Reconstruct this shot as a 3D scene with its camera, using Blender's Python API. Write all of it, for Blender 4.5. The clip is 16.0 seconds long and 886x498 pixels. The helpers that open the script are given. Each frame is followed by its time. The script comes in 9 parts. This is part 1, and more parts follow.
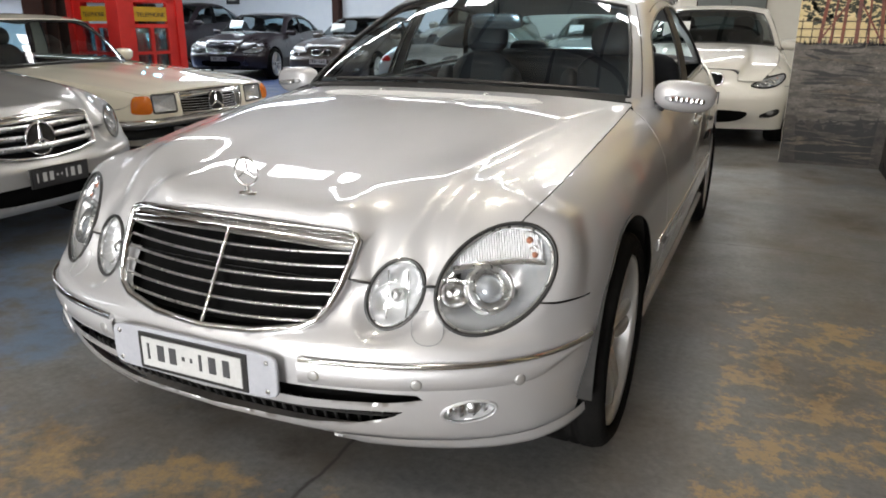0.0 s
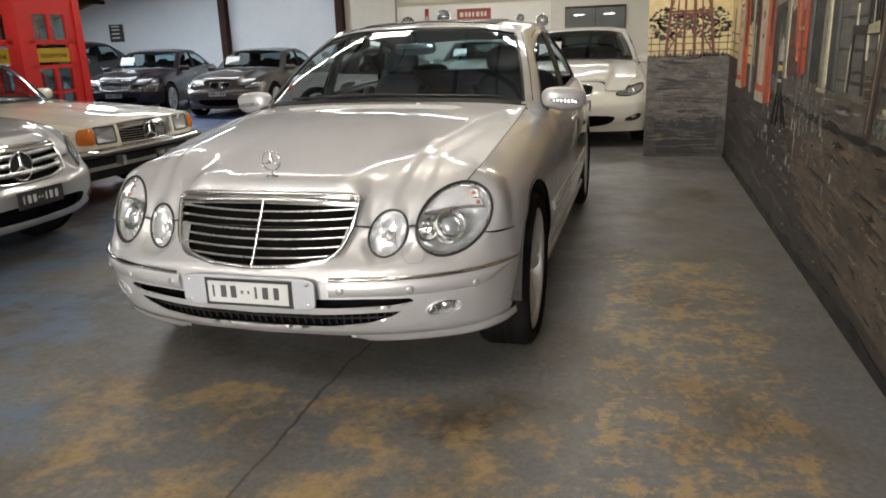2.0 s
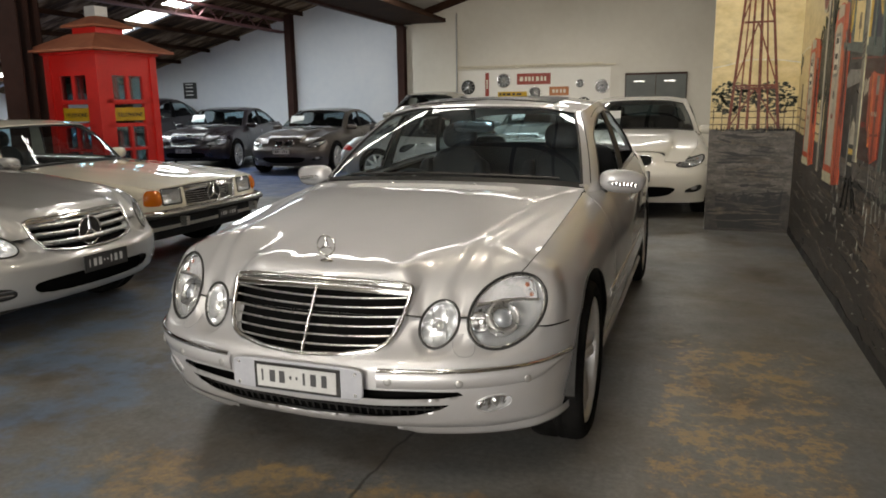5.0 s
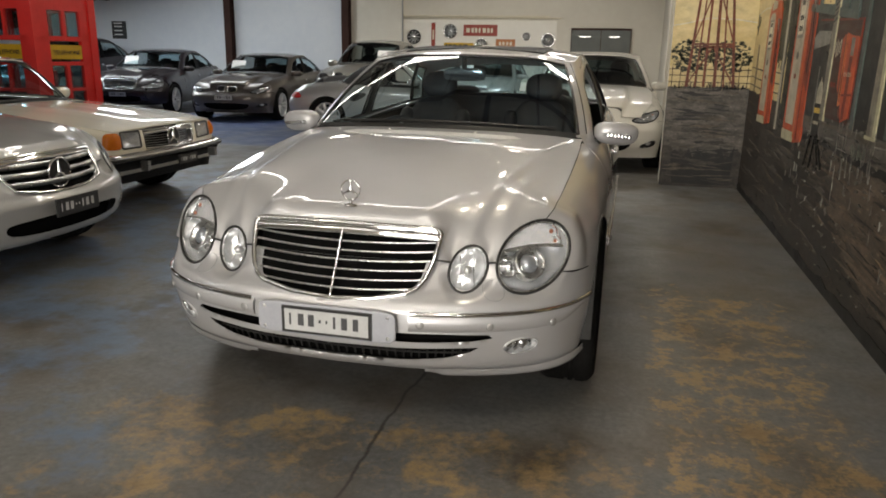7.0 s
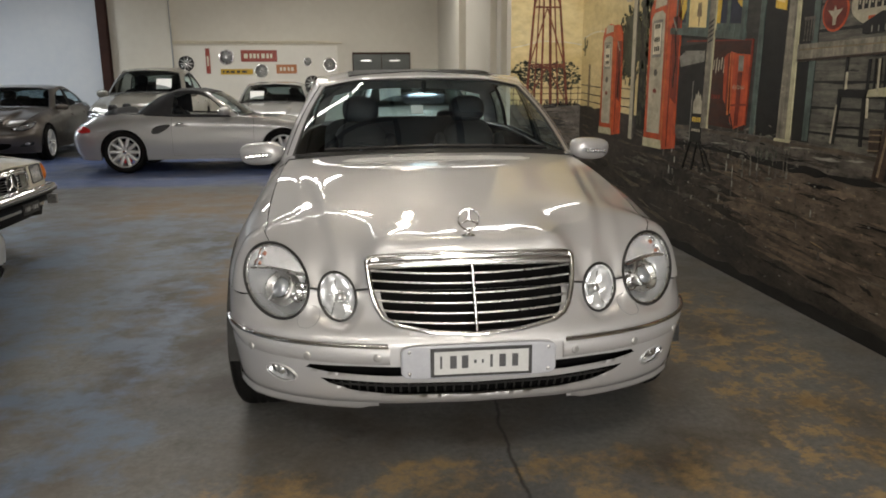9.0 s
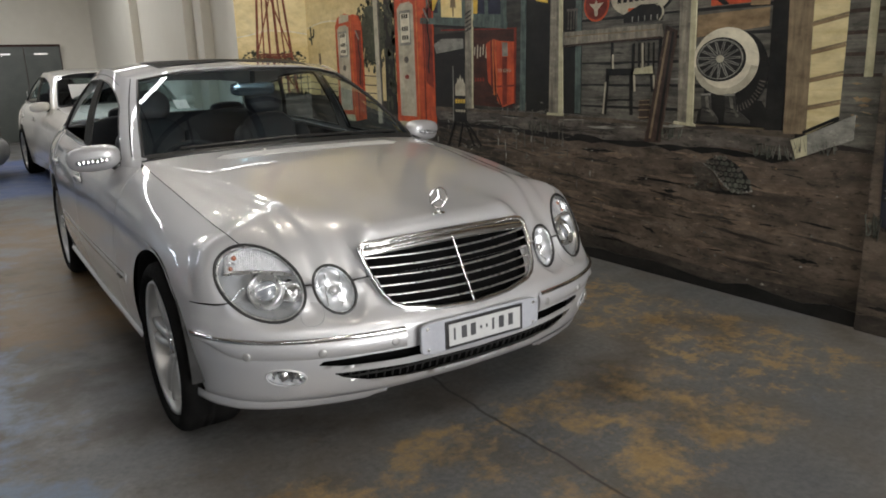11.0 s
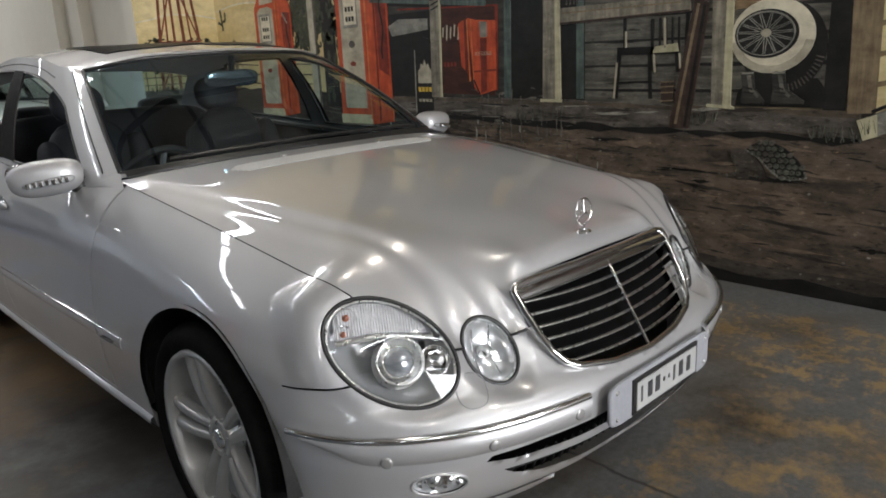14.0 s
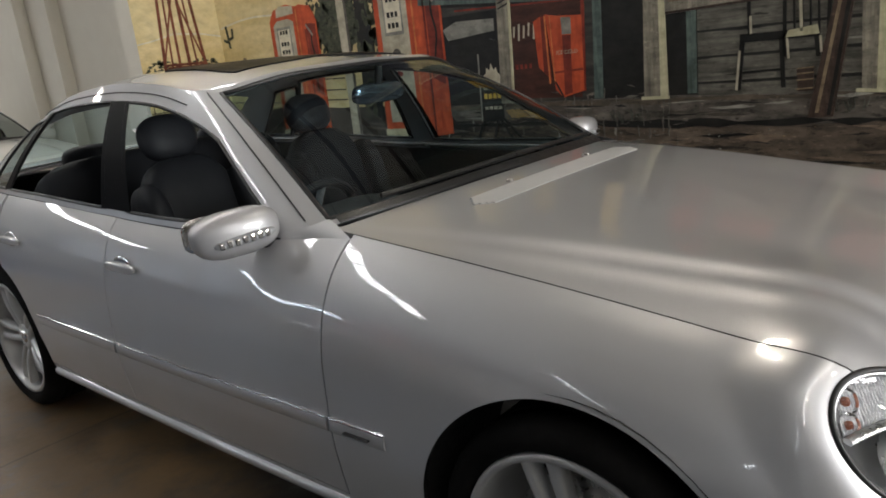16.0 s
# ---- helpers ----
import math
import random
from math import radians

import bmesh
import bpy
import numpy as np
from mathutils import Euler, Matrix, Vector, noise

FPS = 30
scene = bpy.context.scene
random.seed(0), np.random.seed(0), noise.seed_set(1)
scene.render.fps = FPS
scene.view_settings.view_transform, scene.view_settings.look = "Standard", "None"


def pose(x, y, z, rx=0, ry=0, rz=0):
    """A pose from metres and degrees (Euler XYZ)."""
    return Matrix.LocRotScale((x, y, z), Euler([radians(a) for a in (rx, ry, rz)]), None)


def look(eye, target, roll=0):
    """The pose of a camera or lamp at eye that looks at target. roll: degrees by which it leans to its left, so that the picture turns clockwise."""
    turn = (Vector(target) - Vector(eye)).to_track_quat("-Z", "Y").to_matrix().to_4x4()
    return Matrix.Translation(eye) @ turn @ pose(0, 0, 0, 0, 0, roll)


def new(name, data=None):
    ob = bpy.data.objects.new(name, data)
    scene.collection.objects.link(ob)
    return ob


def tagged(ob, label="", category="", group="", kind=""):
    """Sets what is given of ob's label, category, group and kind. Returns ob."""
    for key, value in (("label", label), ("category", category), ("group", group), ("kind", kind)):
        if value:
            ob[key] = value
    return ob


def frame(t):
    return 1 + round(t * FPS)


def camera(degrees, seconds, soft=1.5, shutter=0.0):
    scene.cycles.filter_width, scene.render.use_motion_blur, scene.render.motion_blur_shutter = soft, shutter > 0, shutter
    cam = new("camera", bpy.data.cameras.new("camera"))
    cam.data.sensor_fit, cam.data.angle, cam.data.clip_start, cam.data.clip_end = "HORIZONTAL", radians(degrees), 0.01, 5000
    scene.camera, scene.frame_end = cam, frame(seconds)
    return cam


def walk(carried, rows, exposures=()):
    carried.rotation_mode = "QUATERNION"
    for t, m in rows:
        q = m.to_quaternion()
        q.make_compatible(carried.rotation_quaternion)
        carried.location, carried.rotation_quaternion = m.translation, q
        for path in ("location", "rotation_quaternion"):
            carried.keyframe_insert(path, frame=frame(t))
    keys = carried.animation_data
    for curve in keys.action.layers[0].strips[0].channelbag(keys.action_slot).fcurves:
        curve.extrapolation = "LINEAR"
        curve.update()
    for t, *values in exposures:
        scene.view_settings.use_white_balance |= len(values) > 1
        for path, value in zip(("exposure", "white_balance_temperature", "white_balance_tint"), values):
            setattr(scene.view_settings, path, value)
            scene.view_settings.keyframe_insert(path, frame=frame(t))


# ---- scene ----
cam = camera(63.0, 16.0, 1.8)
PATH = [
    (0, (1.197, -1.211, 1.24), (0.423, 0.532, 0.64), 0.4),
    (0.5, (1.123, -1.453, 1.228), (0.472, 0.359, 0.688), -1.1),
    (1, (1.135, -1.741, 1.242), (0.696, 0.127, 0.679), -0.8),
    (1.5, (1.239, -1.977, 1.225), (0.787, -0.106, 0.682), 1.4),
    (2, (1.281, -2.109, 1.25), (0.77, -0.252, 0.711), -1.9),
    (2.5, (1.263, -2.117, 1.321), (0.732, -0.254, 0.826), -2.0),
    (3, (1.283, -2.079, 1.358), (0.707, -0.207, 0.953), -0.9),
    (3.5, (1.283, -2.075, 1.388), (0.658, -0.205, 1.051), -1.0),
    (3.7, (1.277, -2.075, 1.384), (0.646, -0.203, 1.076), -1.0),
    (5.8, (1.255, -2.028, 1.361), (0.523, -0.219, 0.923), 1.1),
    (6, (1.239, -2.033, 1.365), (0.468, -0.233, 0.96), 1.8),
    (6.5, (1.176, -2.069, 1.351), (0.393, -0.291, 0.876), 2.0),
    (7, (0.949, -2.17, 1.341), (0.482, -0.295, 0.828), 1.1),
    (7.5, (0.657, -2.17, 1.325), (0.319, -0.252, 0.87), 3.3),
    (8, (0.304, -2.129, 1.326), (0.125, -0.203, 0.815), 1.1),
    (8.5, (-0.014, -2.192, 1.328), (0.046, -0.248, 0.865), 0.9),
    (9, (-0.344, -2.169, 1.327), (-0.139, -0.231, 0.88), -0.4),
    (9.5, (-0.65, -2.06, 1.327), (-0.285, -0.143, 0.891), -3.1),
    (10, (-0.937, -2.019, 1.328), (-0.236, -0.205, 0.863), -4.2),
    (10.2, (-1.036, -1.993, 1.318), (-0.243, -0.219, 0.846), -3.4),
    (12.3, (-1.715, -1.64, 1.343), (-0.461, -0.167, 0.836), -2.8),
    (12.5, (-1.711, -1.562, 1.323), (-0.474, -0.07, 0.826), -3.0),
    (13, (-1.593, -1.334, 1.321), (-0.349, 0.188, 0.952), -3.6),
    (13.5, (-1.597, -1.116, 1.305), (-0.437, 0.425, 0.777), -3.2),
    (14, (-1.615, -0.876, 1.312), (-0.278, 0.516, 0.785), -2.9),
    (14.5, (-1.625, -0.624, 1.306), (-0.304, 0.766, 0.734), -3.7),
    (15, (-1.62, -0.308, 1.324), (-0.295, 1.105, 0.825), -5.0),
    (15.5, (-1.727, -0.078, 1.351), (-0.45, 1.358, 0.797), -2.6),
    (16, (-1.908, 0.161, 1.35), (-0.462, 1.443, 0.835), -6.5),
]
walk(cam, [(t, look(eye, target, roll)) for t, eye, target, roll in PATH],
     [(0, 0.64, 6600, 10), (1.5, 0.52, 6800, 10), (2.5, 0.30, 7100, 10), (3.5, 0.16, 7150, 10), (6, 0.02, 7250, 10), (8.5, -0.04, 7200, 10), (10, -0.03, 6850, 10), (12.5, 0.12, 6350, 10), (13.5, 0.07, 6350, 10), (14.5, -0.06, 6450, 10), (16, -0.04, 6550, 10)])

# ---- world, light ----
world = bpy.data.worlds.new("sky")
scene.world = world
world.use_nodes = True
wn = world.node_tree
sky = wn.nodes.new("ShaderNodeTexSky")
sky.sky_type, sky.sun_disc = "NISHITA", False
sky.sun_elevation, sky.sun_rotation = radians(50), radians(200)
wn.links.new(sky.outputs[0], wn.nodes["Background"].inputs[0])
wn.nodes["Background"].inputs[1].default_value = 0.12


def area_lamp(name, m, w, h, watts, color):
    d = bpy.data.lights.new(name, "AREA")
    d.shape, d.size, d.size_y, d.energy, d.color = "RECTANGLE", w, h, watts, color
    ob = new(name, d)
    ob.matrix_world = m
    return ob


# the room is turned a little against the silver car, which stands on the world's axes
ROOM = pose(2.18, 0, 0, 0, 0, 1.45)
# the painted side wall stands square to the silver car
MURAL_FRAME, PANEL_V = pose(2.172, 0, 0), 6.23
PENDANT_W, SKY_L_W, SKY_R_GLOW, DOOR_W = 42, 260, 16.5, 660


# ---- materials ----
def material(name, color=(0.5, 0.5, 0.5), rough=0.5, metal=0.0, **more):
    m = bpy.data.materials.new(name)
    m.use_nodes = True
    b = m.node_tree.nodes["Principled BSDF"]
    b.inputs["Base Color"].default_value = (*color, 1)
    b.inputs["Roughness"].default_value = rough
    b.inputs["Metallic"].default_value = metal
    for k, v in more.items():
        b.inputs[k.replace("_", " ")].default_value = v
    return m


# ---- mesh helpers ----
def mesh_of(name, bm, mats, smooth=False):
    me = bpy.data.meshes.new(name)
    bm.normal_update()
    bm.to_mesh(me)
    bm.free()
    for m in mats if isinstance(mats, (list, tuple)) else [mats]:
        me.materials.append(m)
    if smooth:
        me.polygons.foreach_set("use_smooth", [True] * len(me.polygons))
    return me


def part(name, bm, mat, parent=None, label="", smooth=False):
    """One bmesh as one mesh object under a thing or a part."""
    ob = new(name, mesh_of(name, bm, mat, smooth))
    ob.parent = parent
    if label:
        ob["label"] = label
    return ob


def thing(name, m, label, category, group="", kind=""):
    ob = new(name)
    ob.matrix_world = m
    return tagged(ob, label, category, group, kind)


def add_box(bm, lo, hi, m=None, mat=0, bevel=0.0):
    lo, hi = Vector(lo), Vector(hi)
    made = bmesh.ops.create_cube(bm, size=1.0)
    vs = made["verts"]
    for v in vs:
        v.co = Vector([lo[i] + (v.co[i] + 0.5) * (hi[i] - lo[i]) for i in range(3)])
    faces = list({f for v in vs for f in v.link_faces})
    if bevel:
        es = list({e for v in vs for e in v.link_edges})
        r = bmesh.ops.bevel(bm, geom=es, offset=bevel, segments=2, profile=0.5, affect="EDGES")
        faces = list({f for f in r["faces"]} | {f for f in faces if f.is_valid})
        vs = list({v for f in faces for v in f.verts})
    for f in faces:
        f.material_index = mat
    if m is not None:
        bmesh.ops.transform(bm, matrix=m, verts=vs)
    return vs


def nodes_of(m):
    t = m.node_tree
    return t.nodes, t.links, t.nodes["Principled BSDF"]


def noise_node(n, l, scale, detail=4.0, rough=0.55, space="Object"):
    tc = n.new("ShaderNodeTexCoord")
    t = n.new("ShaderNodeTexNoise")
    t.inputs["Scale"].default_value, t.inputs["Detail"].default_value, t.inputs["Roughness"].default_value = scale, detail, rough
    l.new(tc.outputs[space], t.inputs["Vector"])
    return t


def ramp_node(n, l, src, stops):
    r = n.new("ShaderNodeValToRGB")
    e = r.color_ramp.elements
    while len(e) < len(stops):
        e.new(0.5)
    for i, (p, c) in enumerate(stops):
        e[i].position, e[i].color = p, (*c, 1) if len(c) == 3 else c
    l.new(src, r.inputs[0])
    return r


def mixed(n, l, fac, a, b, blend="MIX"):
    x = n.new("ShaderNodeMix")
    x.data_type, x.blend_type = "RGBA", blend
    for sock, v in ((x.inputs[0], fac), (x.inputs[6], a), (x.inputs[7], b)):
        if hasattr(v, "links"):
            l.new(v, sock)
        elif isinstance(v, (int, float)):
            sock.default_value = v
        else:
            sock.default_value = (*v, 1)
    return x.outputs[2]


def bumped(n, l, b, height, strength, dist=0.01):
    k = n.new("ShaderNodeBump")
    k.inputs["Strength"].default_value, k.inputs["Distance"].default_value = strength, dist
    l.new(height, k.inputs["Height"])
    l.new(k.outputs[0], b.inputs["Normal"])


def varied(name, c0, c1, scale, rough=(0.4, 0.6), metal=0.0, bump=0.0, bump_scale=60.0, fine=None, **more):
    """A material whose colour and gloss vary between two values, with a finer grain."""
    m = material(name, c0, rough[0], metal, **more)
    n, l, b = nodes_of(m)
    big = noise_node(n, l, scale)
    grain = noise_node(n, l, fine or scale * 9, 3.0)
    both = mixed(n, l, 0.35, big.outputs[0], grain.outputs[0])
    l.new(ramp_node(n, l, both, [(0.35, c0), (0.65, c1)]).outputs[0], b.inputs["Base Color"])
    l.new(ramp_node(n, l, grain.outputs[0], [(0.3, (rough[0],) * 3), (0.7, (rough[1],) * 3)]).outputs[0], b.inputs["Roughness"])
    if bump:
        bumped(n, l, b, noise_node(n, l, bump_scale, 5.0).outputs[0], bump)
    return m


def car_paint(name, color, metal=0.85, rough=0.3, ior=1.75):
    """Metallic lacquer: fine flakes under a clear coat with a slight orange peel and dust."""
    m = material(name, color, rough, metal, Coat_Weight=1.0, Coat_Roughness=0.025, Coat_IOR=ior)
    n, l, b = nodes_of(m)
    flakes = noise_node(n, l, 900.0, 2.0)
    dust = noise_node(n, l, 2.5, 5.0)
    c = mixed(n, l, flakes.outputs[0], tuple(v * 0.93 for v in color), tuple(min(1, v * 1.07) for v in color))
    l.new(c, b.inputs["Base Color"])
    l.new(ramp_node(n, l, dust.outputs[0], [(0.35, (rough * 0.9,) * 3), (0.7, (rough * 1.25,) * 3)]).outputs[0], b.inputs["Roughness"])
    return m


def clear_glass(name, tint, gloss_rough=0.02):
    m = bpy.data.materials.new(name)
    m.use_nodes = True
    n, l = m.node_tree.nodes, m.node_tree.links
    n.clear()
    out, mix, tr, gl, lw = (n.new("ShaderNode" + k) for k in ("OutputMaterial", "MixShader", "BsdfTransparent", "BsdfGlossy", "LayerWeight"))
    tr.inputs[0].default_value = (*tint, 1)
    gl.inputs["Roughness"].default_value = gloss_rough
    lw.inputs[0].default_value = 0.5
    # gloss rises from 5 per cent, face on, to all at a grazing view
    pw, ma = n.new("ShaderNodeMath"), n.new("ShaderNodeMath")
    pw.operation, pw.inputs[1].default_value = "POWER", 5.0
    ma.operation, ma.inputs[1].default_value, ma.inputs[2].default_value = "MULTIPLY_ADD", 0.91, 0.085
    l.new(lw.outputs["Facing"], pw.inputs[0])
    l.new(pw.outputs[0], ma.inputs[0])
    l.new(ma.outputs[0], mix.inputs[0])
    l.new(tr.outputs[0], mix.inputs[1])
    l.new(gl.outputs[0], mix.inputs[2])
    l.new(mix.outputs[0], out.inputs[0])
    return m


SILVER = car_paint("silver_paint", (0.52, 0.52, 0.53), 0.50, 0.42, 1.6)
SILVER_2 = car_paint("silver_paint_cool", (0.38, 0.378, 0.37), 0.5, 0.40)
CREAM = car_paint("ivory_paint", (0.78, 0.735, 0.61), 0.0, 0.35, 1.5)
WHITE_PAINT = car_paint("white_paint", (0.70, 0.67, 0.60), 0.0, 0.35, 1.5)
BLACK_PAINT = car_paint("black_violet_paint", (0.016, 0.011, 0.014), 0.2, 0.3, 1.25)
GREY_PAINT = car_paint("grey_brown_paint", (0.098, 0.084, 0.074), 0.5, 0.36, 1.3)
CHROME = varied("chrome", (0.80, 0.80, 0.80), (0.70, 0.70, 0.70), 8, (0.05, 0.12), 1.0)
SATIN = varied("satin_alloy", (0.66, 0.66, 0.65), (0.58, 0.58, 0.57), 10, (0.24, 0.36), 1.0)
BLACK_TRIM = varied("black_trim", (0.012, 0.012, 0.012), (0.022, 0.022, 0.022), 6, (0.3, 0.5))
RUBBER = varied("tyre_rubber", (0.005, 0.005, 0.005), (0.012, 0.0115, 0.011), 7, (0.55, 0.75), bump=0.15, bump_scale=90, Specular_IOR_Level=0.03)
DARK = varied("dark_underbody", (0.008, 0.008, 0.008), (0.018, 0.017, 0.016), 4, (0.7, 0.9))
LEATHER = varied("dark_leather", (0.012, 0.013, 0.016), (0.022, 0.024, 0.028), 5, (0.5, 0.65), Specular_IOR_Level=0.3)
DASH = varied("dashboard_plastic", (0.046, 0.050, 0.054), (0.066, 0.070, 0.076), 5, (0.5, 0.65), bump=0.1, bump_scale=200)
PALE_TRIM = varied("pale_headlining", (0.42, 0.43, 0.43), (0.48, 0.49, 0.49), 5, (0.8, 0.9))
WINDOW = clear_glass("window_glass", (0.68, 0.83, 0.87))
DARK_SCREEN = clear_glass("smoked_screen_glass", (0.30, 0.34, 0.34))
SIDE_WINDOW = clear_glass("tinted_side_glass", (0.50, 0.58, 0.59))
LENS = clear_glass("lamp_lens", (0.93, 0.94, 0.95))
REFLECTOR = varied("lamp_reflector", (0.90, 0.91, 0.92), (0.82, 0.83, 0.85), 4, (0.11, 0.19), 0.66)
BULB = varied("faded_amber_bulb", (0.38, 0.15, 0.09), (0.30, 0.11, 0.07), 14, (0.15, 0.25))
AMBER = varied("amber_lens", (0.64, 0.17, 0.012), (0.54, 0.125, 0.010), 14, (0.15, 0.25))
RED_LENS = varied("red_lens", (0.45, 0.02, 0.02), (0.35, 0.015, 0.015), 14, (0.15, 0.25))
PLATE_WHITE = varied("plate_white", (0.50, 0.505, 0.50), (0.40, 0.405, 0.40), 12, (0.3, 0.45))
PAPER = varied("paper", (0.75, 0.75, 0.73), (0.68, 0.68, 0.66), 8, (0.6, 0.7))
GREY_PLASTIC = varied("grey_plastic", (0.35, 0.36, 0.37), (0.28, 0.29, 0.30), 12, (0.3, 0.45))


# ---- cars ----
def smooth_curve(pts):
    """A shape-keeping curve y(x) through (x, y) pairs."""
    xs, ys = np.array(pts, float).T
    h, d = np.diff(xs), np.diff(ys) / np.diff(xs)
    m = np.zeros(len(xs))
    m[0], m[-1] = d[0], d[-1]
    for i in range(1, len(xs) - 1):
        if d[i - 1] * d[i] > 0:
            w1, w2 = 2 * h[i] + h[i - 1], h[i] + 2 * h[i - 1]
            m[i] = (w1 + w2) / (w1 / d[i - 1] + w2 / d[i])

    def f(x):
        x = np.asarray(x, float)
        i = np.clip(np.searchsorted(xs, x) - 1, 0, len(xs) - 2)
        t = (x - xs[i]) / h[i]
        tc = np.clip(t, 0, 1)
        out = (1 + 2 * tc) * (1 - tc) ** 2 * ys[i] + tc * (1 - tc) ** 2 * h[i] * m[i] + tc**2 * (3 - 2 * tc) * ys[i + 1] + tc**2 * (tc - 1) * h[i] * m[i + 1]
        return out + np.where(t > 1, (t - 1) * h[i] * m[-1], 0) + np.where(t < 0, t * h[i] * m[0], 0)

    return f


def path3(pts, n):
    """n points along a smooth curve through 3D points, evenly by length."""
    p = np.array(pts, float)
    s = np.r_[0, np.cumsum(np.linalg.norm(np.diff(p, axis=0), axis=1))]
    fs = [smooth_curve(list(zip(s, p[:, k]))) for k in range(3)]
    u = np.linspace(0, s[-1], n)
    return np.stack([f(u) for f in fs], -1)


def smoothstep(a, b, x):
    t = np.clip((x - a) / (b - a), 0, 1)
    return t * t * (3 - 2 * t)


class Skin:
    """Collects grids of points as faces of one mesh."""

    def __init__(self):
        self.verts, self.faces, self.flat = [], [], set()

    def grid(self, P, flip=False, hole=None, flange=0.0, closed_u=False):
        P = np.asarray(P, float)
        nu, nv = P.shape[:2]
        base = len(self.verts)
        self.verts += [tuple(p) for p in P.reshape(-1, 3)]
        for i in range(nu if closed_u else nu - 1):
            for j in range(nv - 1):
                i2 = (i + 1) % nu
                q = (base + i * nv + j, base + i2 * nv + j, base + i2 * nv + j + 1, base + i * nv + j + 1)
                if hole is not None and hole[i, j]:
                    continue
                self.faces.append(q[::-1] if flip else q)
        if flange:
            du, dv = np.gradient(P, axis=0), np.gradient(P, axis=1)
            n = np.cross(du, dv)
            n /= np.linalg.norm(n, axis=-1, keepdims=True) + 1e-12
            n *= -1 if flip else 1
            loop = [(i, 0) for i in range(nu)] + [(nu - 1, j) for j in range(1, nv)] + [(i, nv - 1) for i in range(nu - 2, -1, -1)] + [(0, j) for j in range(nv - 2, 0, -1)]
            b = len(self.verts)
            for i, j in loop:
                self.verts += [tuple(P[i, j]), tuple(P[i, j] - n[i, j] * flange)]
            k = len(loop)
            for a in range(k):
                c = (a + 1) % k
                q = (b + 2 * a, b + 2 * a + 1, b + 2 * c + 1, b + 2 * c)
                self.faces.append(q if flip else q[::-1])
        return self

    def tube(self, pts, r, closed=False, n=8, squash=1.0):
        """A round bar along points; r may change along it."""
        p = np.asarray(pts, float)
        r = np.broadcast_to(r, len(p))
        t = np.gradient(p, axis=0)
        if closed:
            t = np.roll(p, -1, 0) - np.roll(p, 1, 0)
        t /= np.linalg.norm(t, axis=1, keepdims=True) + 1e-12
        ref = np.array([0, 0, 1.0]) if abs(t[:, 2]).mean() < 0.8 else np.array([1.0, 0, 0])
        a = np.cross(t, ref)
        a /= np.linalg.norm(a, axis=1, keepdims=True) + 1e-12
        b = np.cross(t, a)
        ang = np.linspace(0, 2 * np.pi, n, endpoint=False)
        P = p[:, None] + r[:, None, None] * (a[:, None] * np.cos(ang)[None, :, None] + squash * b[:, None] * np.sin(ang)[None, :, None])
        P = np.concatenate([P, P[:, :1]], 1)
        self.grid(P, closed_u=closed)
        if not closed:
            for e, rev in ((P[0], False), (P[-1], True)):
                base = len(self.verts)
                self.verts += [tuple(v) for v in e[:-1]]
                f = tuple(range(base, base + n))
                self.faces.append(f[::-1] if rev else f)
        return self

    def lathe(self, profile, m=None, n=48):
        """A profile of (radius, height) turned about the z axis."""
        ang = np.linspace(0, 2 * np.pi, n, endpoint=False)
        P = np.array([[(r * math.cos(t), r * math.sin(t), h) for r, h in profile] for t in ang])
        if m is not None:
            P = P @ np.array(m.to_3x3()).T + np.array(m.translation)
        return self.grid(P, closed_u=True)

    def box(self, lo, hi, m=None):
        c = np.array([[x, y, z] for x in (lo[0], hi[0]) for y in (lo[1], hi[1]) for z in (lo[2], hi[2])], float)
        if m is not None:
            c = c @ np.array(m.to_3x3()).T + np.array(m.translation)
        b = len(self.verts)
        self.verts += [tuple(v) for v in c]
        self.faces += [tuple(b + k for k in q) for q in ((0, 1, 3, 2), (4, 6, 7, 5), (0, 4, 5, 1), (2, 3, 7, 6), (0, 2, 6, 4), (1, 5, 7, 3))]
        return self

    def weld(self):
        """Joins points that lie in one place."""
        seen, at = {}, []
        for v in self.verts:
            at.append(seen.setdefault(tuple(np.round(v, 5)), len(seen)))
        self.verts = [v for v, _ in sorted(seen.items(), key=lambda kv: kv[1])]
        faces = []
        for q in self.faces:
            q = [at[i] for i in q]
            q = [i for k, i in enumerate(q) if i != q[k - 1]]
            if len(set(q)) == len(q) > 2:
                faces.append(tuple(q))
        self.faces = faces
        return self

    def put(self, name, mat, parent, label="", smooth=True):
        me = bpy.data.meshes.new(name)
        me.from_pydata(self.verts, [], self.faces)
        me.materials.append(mat)
        if smooth:
            me.polygons.foreach_set("use_smooth", [True] * len(me.polygons))
        me.update()
        ob = new(name, me)
        ob.parent = parent
        if label:
            ob["label"] = label
        return ob


def mirror(P):
    return np.asarray(P) * np.array([-1.0, 1, 1])


def inside(poly, x, y):
    """Whether points lie in a polygon."""
    x, y = np.asarray(x), np.asarray(y)
    r = np.zeros(x.shape, bool)
    for (x0, y0), (x1, y1) in zip(poly, np.roll(poly, -1, 0)):
        c = (y0 > y) != (y1 > y)
        r ^= c & (x < (x1 - x0) * (y - y0) / (y1 - y0 + 1e-12) + x0)
    return r


